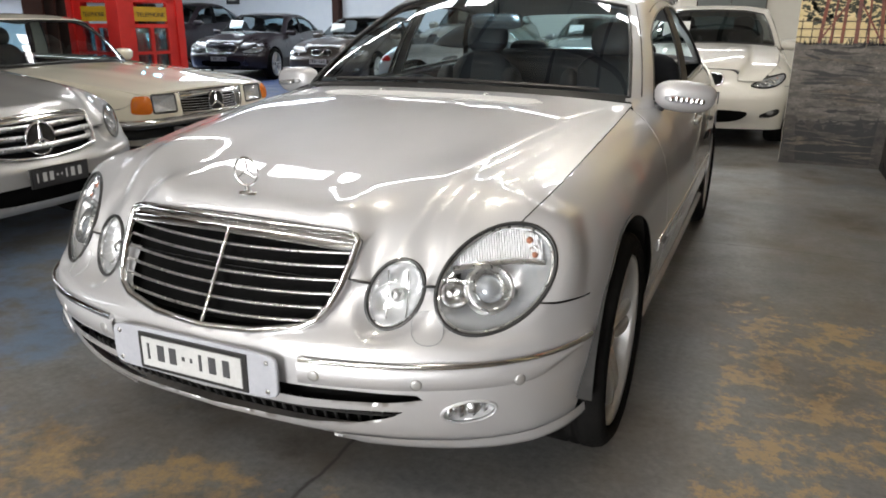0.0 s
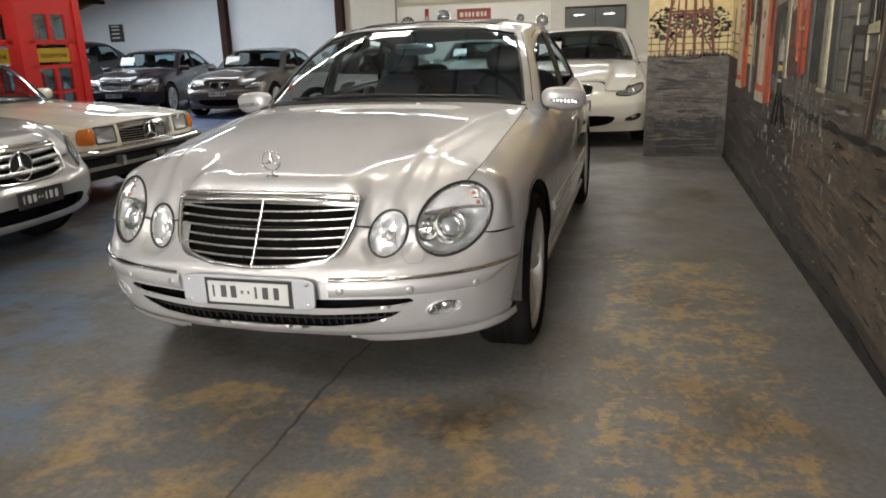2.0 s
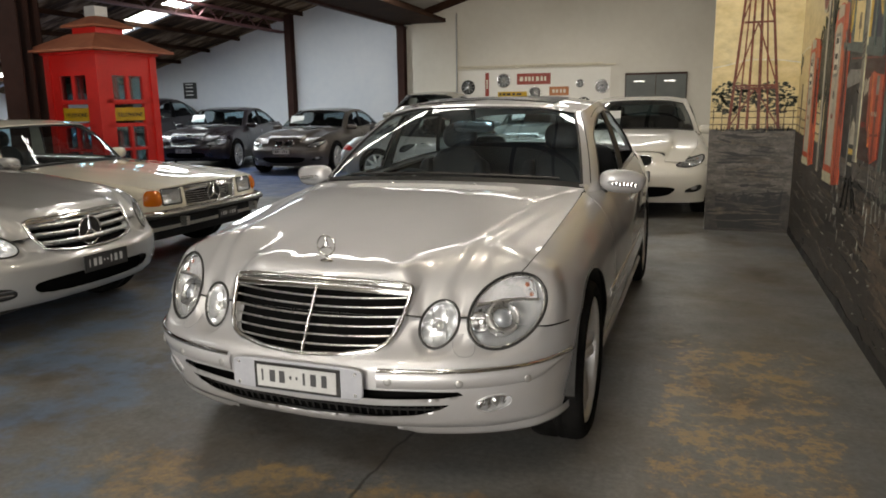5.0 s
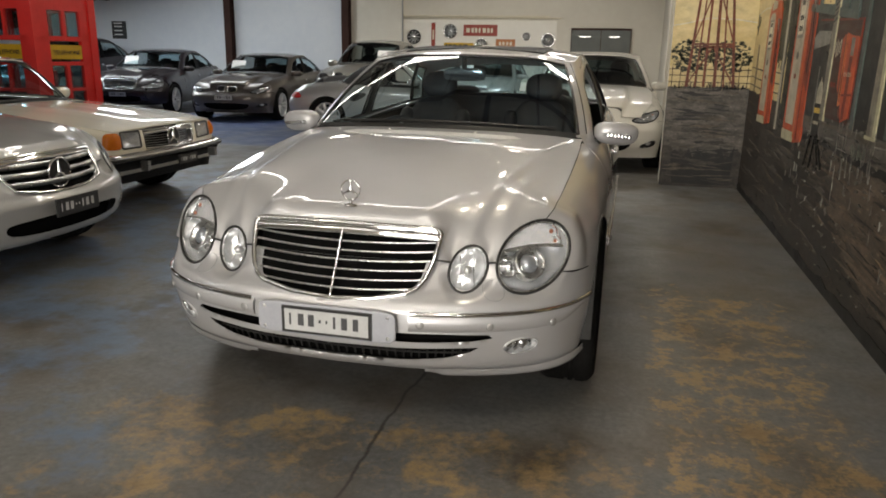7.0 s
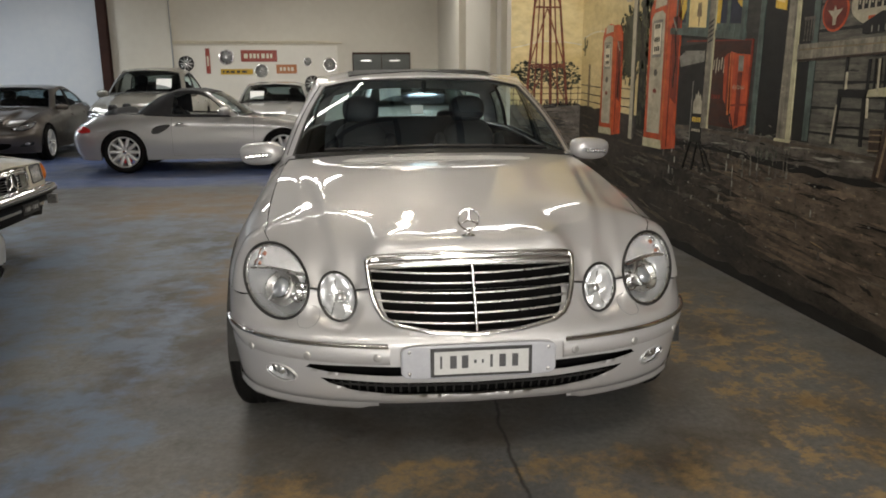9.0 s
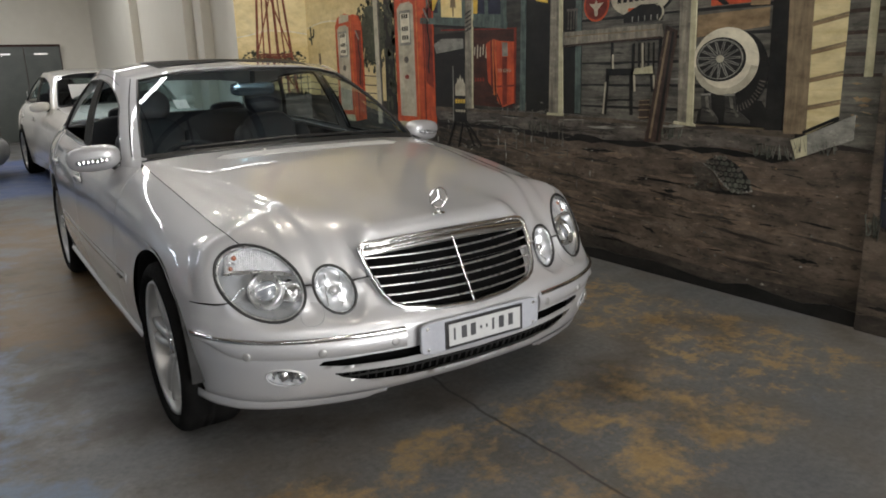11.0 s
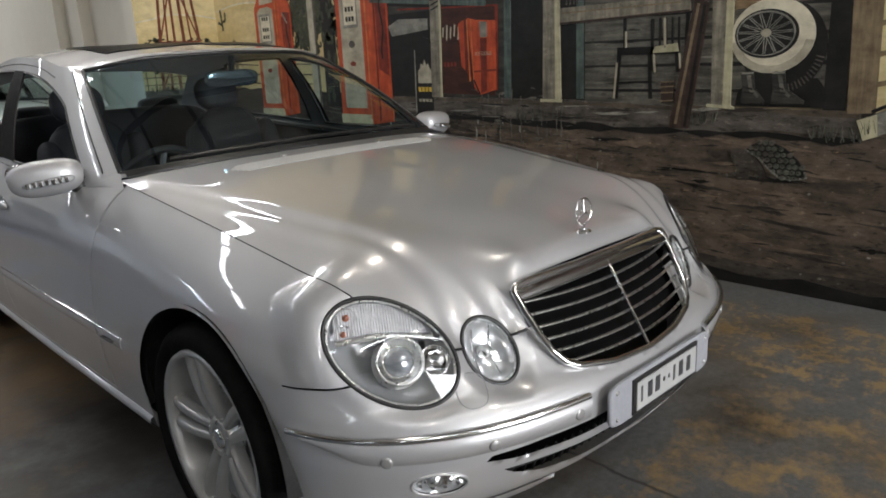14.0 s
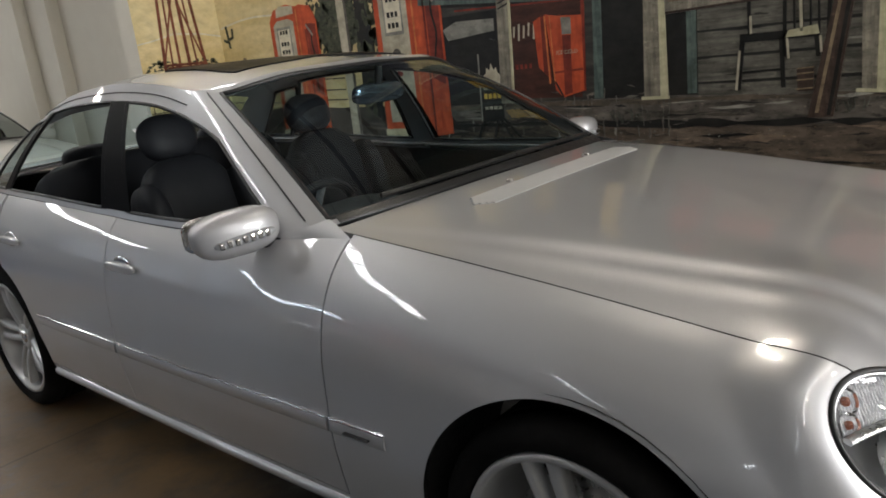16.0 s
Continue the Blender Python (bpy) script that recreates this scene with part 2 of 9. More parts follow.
def oval(a0, z0, ra, rz, tilt, n=56, power=2.0):
    t = np.linspace(0, 2 * np.pi, n, endpoint=False)
    c, s = np.cos(t), np.sin(t)
    c, s = np.sign(c) * abs(c) ** (2 / power), np.sign(s) * abs(s) ** (2 / power)
    k, q = math.cos(radians(tilt)), math.sin(radians(tilt))
    return np.stack([a0 + ra * c * k - rz * s * q, z0 + ra * c * q + rz * s * k], -1)


class Body:
    """The skin of a car: front at y = 0, facing -y. a: length along the plan's half outline from the middle of the nose."""

    def __init__(self, plan, nose, tail, flank, ztop, shoulder, sill, lip, arches, radius, hub):
        p = np.array(plan, float)
        self.arc = np.r_[0, np.cumsum(np.linalg.norm(np.diff(p, axis=0), axis=1))]
        self.px, self.py = (smooth_curve(list(zip(self.arc, p[:, k]))) for k in (0, 1))
        fine = np.linspace(0, self.arc[-1], 600)
        self.fine, self.fine_y = fine, self.py(fine)
        self.nose, self.tail, self.flank = smooth_curve(nose), smooth_curve(tail), smooth_curve(flank)
        self.ztop, self.shoulder = smooth_curve(ztop), smooth_curve(shoulder)
        self.sill, self.lip, self.arches, self.radius, self.hub = sill, lip, arches, radius, hub
        self.length = p[-1, 1]

    def at_y(self, y):
        return np.interp(y, self.fine_y, self.fine)

    def normal2(self, a):
        e = 0.012
        lo, hi = np.clip(a - e, 0, self.arc[-1]), np.clip(a + e, 0, self.arc[-1])
        dx, dy = self.px(hi) - self.px(lo), self.py(hi) - self.py(lo)
        d = np.hypot(dx, dy) + 1e-12
        return dy / d, -dx / d

    def at(self, a, z, out=0.0):
        a, z = np.broadcast_arrays(np.asarray(a, float), np.asarray(z, float))
        nx, ny = self.normal2(np.abs(a))
        y = self.py(np.abs(a))
        h = (z - 0.5) / (self.ztop(y) - 0.5)
        side = np.where(z < 0.5, np.interp(z, (self.sill, 0.3, 0.42, 0.5), (0.035, 0.022, 0.004, 0.0)), self.flank(np.clip(h, 0, 1.3)) * self.shoulder(y))
        front, back = np.clip(-ny, 0, 1) ** 2, np.clip(ny, 0, 1) ** 2
        inset = front * self.nose(z) + back * self.tail(z) + (1 - front - back) * side - out
        return np.stack([np.sign(a + 1e-9) * (self.px(np.abs(a)) - inset * nx), y - inset * ny, z], -1)

    def normal(self, a, z):
        e = 0.004
        du, dv = self.at(a + e, z) - self.at(a - e, z), self.at(a, z + e) - self.at(a, z - e)
        n = np.cross(du, dv)
        return n / (np.linalg.norm(n, axis=-1, keepdims=True) + 1e-12)

    def bottom(self, a):
        y = self.py(a)
        z = np.interp(y, (0.0, 0.5, 0.9), (self.lip, self.lip - 0.01, self.sill))
        for c in self.arches:
            k = self.radius**2 - (y - c) ** 2
            z = np.where(k > 0, np.maximum(z, self.hub + np.sqrt(np.maximum(k, 0))), z)
        return z

    def a_samples(self, a0, a1, step=0.02):
        """Steps along the outline, closer at the wheel arches."""
        a = list(np.linspace(a0, a1, max(3, int((a1 - a0) / step))))
        for c in self.arches:
            lim = self.at_y(np.array([c - self.radius, c + self.radius]))
            k = lim.mean() + (lim[1] - lim[0]) / 2 * np.sin(np.linspace(-np.pi / 2, np.pi / 2, 41))
            a = [v for v in a if not lim[0] <= v <= lim[1]] + [v for v in k if a0 <= v <= a1]
        return np.array(sorted(set(np.round(a, 5))))

    def panel(self, a0, a1, low, high, nz=22, step=0.02, bow=1.0):
        """A grid of points between two lengths along the outline and two heights, each a number or a curve of a."""
        a = self.a_samples(a0, a1, step)
        zl = low(a) if callable(low) else np.full(len(a), low)
        zh = high(a) if callable(high) else np.full(len(a), high)
        t = np.linspace(0, 1, nz) ** bow
        return self.at(a[:, None], zl[:, None] + (zh - zl)[:, None] * t[None])

    def ring(self, outline, out=0.002):
        a, z = np.asarray(outline).T
        return self.at(a, z) + self.normal(a, z) * out

    def dome(self, outline, depth, rows=8, out=0.0):
        """A grid over an outline on the skin, bulging out (or in, minus) by depth at its middle."""
        o = np.asarray(outline)
        c = o.mean(0)
        r = np.linspace(0, 1, rows)
        q = c + (o - c)[None] * r[:, None, None]
        P = self.at(q[..., 0], q[..., 1]) + self.normal(q[..., 0], q[..., 1]) * (out + depth * (1 - r**2))[:, None, None]
        return np.concatenate([P, P[:, :1]], 1)


def coons(C, E, F, R):
    """A patch between a middle line C, an edge E (both front to back), a front line F and a rear line R (both middle to edge)."""
    nt, na = len(C), len(F)
    a, t = np.linspace(0, 1, na)[None, :, None], np.linspace(0, 1, nt)[:, None, None]
    bil = (1 - t) * ((1 - a) * F[0] + a * F[-1]) + t * ((1 - a) * R[0] + a * R[-1])
    return (1 - a) * C[:, None] + a * E[:, None] + (1 - t) * F[None] + t * R[None] - bil


def both_sides(half):
    """A full-width grid from the half at x >= 0 (rows front to back, columns from the middle)."""
    return np.concatenate([mirror(half)[:, :0:-1], half], 1)


class Cabin:
    """The greenhouse between a lower and an upper ring; s counts the rings' points from the windscreen's middle to the rear's."""

    def __init__(self, low, high, bulge):
        k = np.arange(len(low))
        self.lo = [smooth_curve(list(zip(k, np.array(low, float)[:, i]))) for i in range(3)]
        self.hi = [smooth_curve(list(zip(k, np.array(high, float)[:, i]))) for i in range(3)]
        self.bulge, self.count = bulge, len(low) - 1

    def at(self, s, v, out=0.0):
        s, v = np.broadcast_arrays(np.asarray(s, float), np.asarray(v, float))
        lo, hi = np.stack([f(s) for f in self.lo], -1), np.stack([f(s) for f in self.hi], -1)
        e = 0.02
        sa, sb = np.clip(s - e, 0, self.count), np.clip(s + e, 0, self.count)
        mid = lambda q: (np.stack([f(q) for f in self.lo], -1) + np.stack([f(q) for f in self.hi], -1)) / 2
        n = np.cross(mid(sb) - mid(sa), hi - lo)
        n /= np.linalg.norm(n, axis=-1, keepdims=True) + 1e-12
        return lo + (hi - lo) * v[..., None] + n * (self.bulge * np.sin(np.pi * v) + out)[..., None]

    def grid(self, s0, s1, v0, v1, ns=24, nv=12, out=0.0):
        return self.at(np.linspace(s0, s1, ns)[:, None], np.linspace(v0, v1, nv)[None], out)


def squircle(c, r, e=0.45, m=None, nu=28, nv=14, taper=(0, 0)):
    """A rounded block: a grid round a centre with three half sizes; e: 1 is an ellipsoid, small is boxy."""
    u, v = np.linspace(-np.pi, np.pi, nu + 1)[:, None], np.linspace(-np.pi / 2, np.pi / 2, nv)[None]
    f = lambda w: np.sign(w) * np.abs(w) ** e
    P = np.stack(np.broadcast_arrays(f(np.cos(u)) * f(np.cos(v)), f(np.sin(u)) * f(np.cos(v)), f(np.sin(v)) + 0 * u), -1)
    P[..., 0] *= 1 + taper[0] * P[..., 2]
    P[..., 1] *= 1 + taper[1] * P[..., 2]
    P = P * np.array(r)
    if m is not None:
        P = P @ np.array(m.to_3x3()).T
    return P + np.array(c)


def wheel_thing(parent, x, y, hub, R, rim, width, style, twin=True, spokes=5, caliper=None):
    """Tyre, rim with its spokes, brake disc; the outer face looks to the side of x."""
    side = 1 if x > 0 else -1
    holder = new("wheel")
    holder.parent = parent
    # local z is the axle, pointing outwards
    holder.matrix_local = Matrix.Translation((x, y, hub)) @ pose(0, 0, 0, 0, 90 * side, 0)
    w = width / 2
    tread = [(rim + 0.004, w - 0.028), (rim + 0.012, w - 0.012), (rim + (R - rim) * 0.45, w), (R - 0.022, w - 0.010), (R - 0.008, w - 0.022), (R, w - 0.045)]
    grooves = [(R, w - 0.075), (R - 0.008, w - 0.078), (R - 0.008, w - 0.086), (R, w - 0.089), (R, 0.012), (R - 0.008, 0.009), (R - 0.008, -0.004), (R, -0.007)]
    back = [(R, -w + 0.045), (R - 0.01, -w + 0.02), (rim + (R - rim) * 0.45, -w), (rim, -w + 0.02)]
    Skin().lathe(tread + grooves + back, n=56).put("tyre", RUBBER, holder, "black rubber tyre")
    k = Skin().lathe([(rim + 0.006, w - 0.026), (rim + 0.002, w - 0.014), (rim - 0.012, w - 0.016), (rim - 0.016, w - 0.03), (rim - 0.022, w - 0.09), (rim - 0.03, -w + 0.02)], n=56)
    face = w - 0.022
    hubr = 0.062
    for i in range(spokes):
        t0 = 2 * np.pi * i / spokes + 0.3
        for off in (-1, 1) if twin else (0,):
            # a tapered spoke from the hub to the rim
            r = np.linspace(hubr * 0.7, rim - 0.006, 7)
            gap = np.linspace(0.019, 0.034, 7) * off
            half = (np.linspace(0.014, 0.018, 7) if twin else np.linspace(0.030, 0.024, 7))
            top = face - 0.012 + 0.010 * np.sin(np.linspace(0, np.pi, 7)) - np.linspace(0.018, 0.0, 7)
            c, s = math.cos(t0), math.sin(t0)
            rows = []
            for q in range(7):
                prof = [(-half[q], top[q] - 0.034), (-half[q], top[q] - 0.008), (-half[q] * 0.55, top[q]), (half[q] * 0.55, top[q]), (half[q], top[q] - 0.008), (half[q], top[q] - 0.034)]
                rows.append([(r[q] * c - (gap[q] + b) * s, r[q] * s + (gap[q] + b) * c, h) for b, h in prof])
            k.grid(rows, flip=True)
    k.lathe([(hubr, face - 0.06), (hubr, face - 0.03), (hubr - 0.008, face - 0.024), (0.034, face - 0.024), (0.032, face - 0.03), (0.001, face - 0.03)], n=28)
    rimob = k.put("rim", style, holder, "silver alloy rim")
    Skin().lathe([(0.031, face - 0.032), (0.030, face - 0.022), (0.022, face - 0.018), (0.001, face - 0.017)], n=24).put("hub_cap", CHROME, rimob)
    for i in range(5):
        t = 2 * np.pi * i / 5
        Skin().lathe([(0.0095, face - 0.035), (0.0095, face - 0.026), (0.006, face - 0.022), (0.001, face - 0.022)], pose(0.048 * math.cos(t), 0.048 * math.sin(t), 0), n=10).put("wheel_bolt", SATIN, rimob)
    Skin().lathe([(rim * 0.68, 0.008), (rim * 0.68, 0.022), (0.07, 0.022), (0.07, 0.05), (0.001, 0.05)], n=36).put("brake_disc", SATIN, holder, "bare steel brake disc")
    Skin().grid(squircle((-rim * 0.55, 0, 0.02), (0.045, 0.085, 0.04), 0.4)).put("brake_caliper", caliper or GREY_PLASTIC, holder)
    return holder


def lamp_unit(body, parent, outline, sign, hero=True, depth=0.075, name="headlight", rim_mat=None):
    """A lamp let into the skin: rubber rim, clear lens, reflector bowl, bulb rings."""
    o = np.array(outline)
    flip = sign < 0
    s = (lambda P: mirror(P)) if flip else (lambda P: P)
    bowl = Skin().grid(s(body.dome(o * 1.0, -depth, 9, -0.006)), flip=flip).put(name, REFLECTOR, parent, "clear oval lamp with a bright reflector")
    Skin().tube(s(body.ring(o, 0.001)), 0.0035 if name == "fog_lamp" else 0.008, True).put("rim", rim_mat or BLACK_TRIM, bowl, "thin black rubber rim")
    lens = Skin().grid(s(body.dome(o, 0.014, 9, 0.003)), flip=flip).put("lens", LENS, bowl, "clear polycarbonate lens")
    lens.visible_shadow = False
    c = o.mean(0)
    if name == "fog_lamp":
        # facetted reflector and a round bulb shield behind the lens
        for k in range(7):
            a = c[0] - 0.045 + 0.015 * k
            z = np.linspace(c[1] - 0.021, c[1] + 0.021, 6)
            Skin().tube(s(body.at(np.full(6, a), z, out=-0.016 - 0.008 * (k % 2))), 0.0055, n=4).put("reflector_facet", CHROME, bowl, smooth=False)
        q = oval(c[0] + 0.012, c[1], 0.019, 0.017, 0, 20)
        Skin().grid(s(body.dome(q, 0.010, 6, -0.012)), flip=flip).put("bulb_shield", SATIN, bowl, "silver bulb shield")
    if hero:
        span = o.max(0) - o.min(0)
        # the projector's ring and lens, with a chrome bridge above
        for da, dz, r in ((0.02, -0.14, 0.36), (-0.27, -0.20, 0.20)) if span[0] > 0.3 else ((0, -0.05, 0.42),):
            q = oval(c[0] + da * span[0], c[1] + dz * span[1], r * span[1] * 1.15, r * span[1], 0, 28)
            Skin().tube(s(body.ring(q, -0.028)), 0.007, True).put("bezel_ring", CHROME, bowl, "chrome projector ring")
            Skin().grid(s(body.dome(oval(c[0] + da * span[0], c[1] + dz * span[1], r * span[1] * 0.7, r * span[1] * 0.62, 0, 24), 0.02, 6, -0.040)), flip=flip).put("projector_lens", LENS_GLASS, bowl, "round glass projector lens")
        if span[0] > 0.3:
            line = np.linspace(-0.40, 0.34, 16)
            z = c[1] + 0.10 * span[1] + 0.06 * span[1] * np.sin((line + 0.4) * 4)
            P = body.at(c[0] + line * span[0], z) - body.normal(c[0] + line * span[0], z) * 0.03
            Skin().tube(s(P), 0.009, squash=0.5).put("bezel_bridge", CHROME, bowl, "chrome bridge over the projectors")
            # turn lamp in the upper corner, with its beads
            q = oval(c[0] + 0.15 * span[0], c[1] + 0.30 * span[1], 0.24 * span[0], 0.14 * span[1], 16, 28)
            Skin().grid(s(body.dome(q, -0.012, 5, -0.026)), flip=flip).put("turn_lamp", PEARL, bowl, "ribbed clear turn signal")
            q = oval(c[0] + 0.26 * span[0], c[1] + 0.34 * span[1], 0.03 * span[0], 0.05 * span[1], 0, 16)
            Skin().grid(s(body.dome(q, 0.004, 5, -0.028)), flip=flip).put("turn_bulb", AMBER, bowl, "amber bulb")
    return bowl


class Oval:
    """A flat oval opening in the nose: its middle, the way it faces, two half sizes and a tilt."""

    def __init__(self, c, yaw, pitch, r1, r2, tilt):
        self.c, self.r1, self.r2 = np.array(c, float), r1, r2
        self.n = np.array([math.sin(yaw) * math.cos(pitch), -math.cos(yaw) * math.cos(pitch), math.sin(pitch)])
        self.u = np.cross([0, 0, 1.0], self.n)
        self.u /= np.linalg.norm(self.u)
        self.w = np.cross(self.n, self.u)
        self.p = math.cos(tilt) * self.u + math.sin(tilt) * self.w
        self.q = math.cos(tilt) * self.w - math.sin(tilt) * self.u

    def local(self, P):
        d = P - self.c
        return d @ self.p / self.r1, d @ self.q / self.r2, d @ self.n

    def disc(self, h, rings=9, k=1.0, around=48, power=1.0):
        """A dome over the oval: height h in the middle, 0 at the rim."""
        t, r = np.linspace(0, 2 * np.pi, around + 1)[:, None], np.linspace(1, 0.02, rings)[None] * k
        z = h * (1 - (r / k) ** 2) ** power
        return self.c + (self.r1 * r * np.cos(t))[..., None] * self.p + (self.r2 * r * np.sin(t))[..., None] * self.q + (z + 0 * t)[..., None] * self.n

    def ring(self, k=1.0, h=0.0, n=64):
        t = np.linspace(0, 2 * np.pi, n, endpoint=False)[:, None]
        return self.c + k * self.r1 * np.cos(t) * self.p + k * self.r2 * np.sin(t) * self.q + h * self.n

    def seat_at(self, du, dw, h):
        """A local frame on the oval's plane, z outwards."""
        o = self.c + du * self.u + dw * self.w + h * self.n
        return Matrix([[self.u[i], self.w[i], self.n[i], o[i]] for i in range(3)] + [[0, 0, 0, 1]])


def pulled(P, ovals, reach=0.15):
    """Draws a panel's points onto the rims of the ovals and tells which cells lie inside them."""
    P = np.array(P)
    cut = np.zeros((P.shape[0] - 1, P.shape[1] - 1), bool)
    for sg in (1, -1):
        M = [sg, 1, 1]
        move, total = np.zeros_like(P), np.zeros(P.shape[:2])
        for o in ovals:
            a, b, h = o.local(P * M)
            rho = np.hypot(a, b) + 1e-9
            far = np.maximum(rho - 1, 0) * (o.r1 * np.abs(a) + o.r2 * np.abs(b)) / rho
            w = np.clip(1 - far / reach, 0, 1) ** 2 * (3 - 2 * np.clip(1 - far / reach, 0, 1)) * (np.abs(h) < 0.16) * ((P * M)[..., 0] > 0.05)
            move += (-h * w)[..., None] * o.n * M * w[..., None]
            total += w
        P = P + move / np.maximum(total, 1e-6)[..., None]
        for o in ovals:
            mid = (P[:-1, :-1] + P[1:, :-1] + P[:-1, 1:] + P[1:, 1:]) / 4
            a, b, h = o.local(mid * M)
            c = (np.hypot(a, b) < 1) & (np.abs(h) < 0.10)
            touch, kept = np.zeros(P.shape[:2], bool), np.zeros(P.shape[:2], bool)
            for i in (0, 1):
                for j in (0, 1):
                    sl = (slice(i, P.shape[0] - 1 + i), slice(j, P.shape[1] - 1 + j))
                    touch[sl] |= c
                    kept[sl] |= ~c
            a, b, h = o.local(P * M)
            rho = np.hypot(a, b) + 1e-9
            near = ((touch & kept) | ((np.abs(rho - 1) < 0.035) & (np.abs(h) < 0.05))) & (rho < 1.3) & (rho > 0.6)
            on = (o.c + (o.r1 * a / rho)[..., None] * o.p + (o.r2 * b / rho)[..., None] * o.q) * M
            P = np.where(near[..., None], on, P)
            cut |= c
    return P, cut


def plate_spline(pts, z, stiff=2e-5):
    """A smooth sheet z(x, y) that lies on the given points, as a bent thin plate would."""
    pts, z = np.asarray(pts, float), np.asarray(z, float)
    bend = lambda d2: 0.5 * d2 * np.log(d2 + 1e-12)
    n = len(pts)
    A = np.zeros((n + 3, n + 3))
    A[:n, :n] = bend(((pts[:, None] - pts[None]) ** 2).sum(-1)) + stiff * np.eye(n)
    A[:n, n], A[:n, n + 1 :] = 1, pts
    A[n:, :n] = A[:n, n:].T
    w = np.linalg.solve(A, np.concatenate([z, np.zeros(3)]))

    def f(x, y):
        q = np.stack([x, y], -1).reshape(-1, 2)
        out = bend(((q[:, None] - pts[None]) ** 2).sum(-1)) @ w[:n] + w[n] + q @ w[n + 1 :]
        return out.reshape(np.shape(x))

    return f


def pressed_bonnet(P, C, E, F, R, ovals, steps):
    """A bonnet sheet spanned between its edges and the lamps' rims, with pressed steps that run back from the nose."""
    lines = [(smooth_curve(x), smooth_curve(d), w) for x, d, w in steps]

    def pressed(x, y):
        z = np.zeros(np.shape(x))
        for fx, fd, w in lines:
            z = z - fd(np.clip(y, 0.15, 1.5)) * 0.5 * (1 + np.tanh((np.abs(x) - fx(np.clip(y, 0.15, 1.5))) / w))
        return z

    # the edge follows the fender's, which is drawn towards the lamps
    E = pulled(np.stack([E, E], 1), ovals)[0][:, 0]
    back = [p for p in C if p[1] > 0.262]
    hold = [*[p for p in F if p[2] < 0.70][:: 3], *R[:: 6], *back[:: 5]]
    free = lambda p: all(np.hypot(*o.local(p)[:2]) > 1.0 or abs(o.local(p)[2]) > 0.12 for o in ovals)
    hold += [p for p in E[:: 4] if free(p)]
    for x in (0.12, 0.22, 0.31):
        hold += [np.array([x, p[1], p[2] - 0.055 * x * x]) for p in back[:: 7]]
    # the raised middle keeps its slope up to the grille
    fall = (back[2][2] - back[0][2]) / (back[2][1] - back[0][1])
    for y in (0.195, 0.228):
        hold += [np.array([x, y, back[0][2] + fall * (y - back[0][1]) - 0.055 * x * x]) for x in (0, 0.08, 0.16, 0.24, 0.31)]
    low = float(F[-1][2])
    for o in ovals:
        ring = o.ring(1.0, 0.0, 60)
        hold += [p for p in ring if p[2] > low and p[0] < 0.72 and all(np.hypot(*q.local(p)[:2]) > 0.99 for q in ovals)]
    kept = []
    for p in hold:
        if all(np.hypot(*(p - q)[:2]) > 0.008 for q in kept):
            kept.append(p)
    K = np.array(kept)
    K = np.concatenate([K, mirror(K[K[:, 0] > 0.01])])
    sheet = plate_spline(K[:, :2], K[:, 2] - pressed(K[:, 0], K[:, 1]))
    P = np.array(P)
    P[:, -1], P[:, 0] = E, mirror(E)
    Z = sheet(P[..., 0], P[..., 1]) + pressed(P[..., 0], P[..., 1])
    # the front edge rolls over down to the grille
    reach = np.linalg.norm(P[..., :2] - P[:1, :, :2], axis=-1) / 0.06
    Z = Z + (P[:1, :, 2] - Z[:1]) * np.clip(1 - reach, 0, 1) ** 3
    P[1:-1, 1:-1, 2] = Z[1:-1, 1:-1]
    return pulled(P, ovals, 0.012)


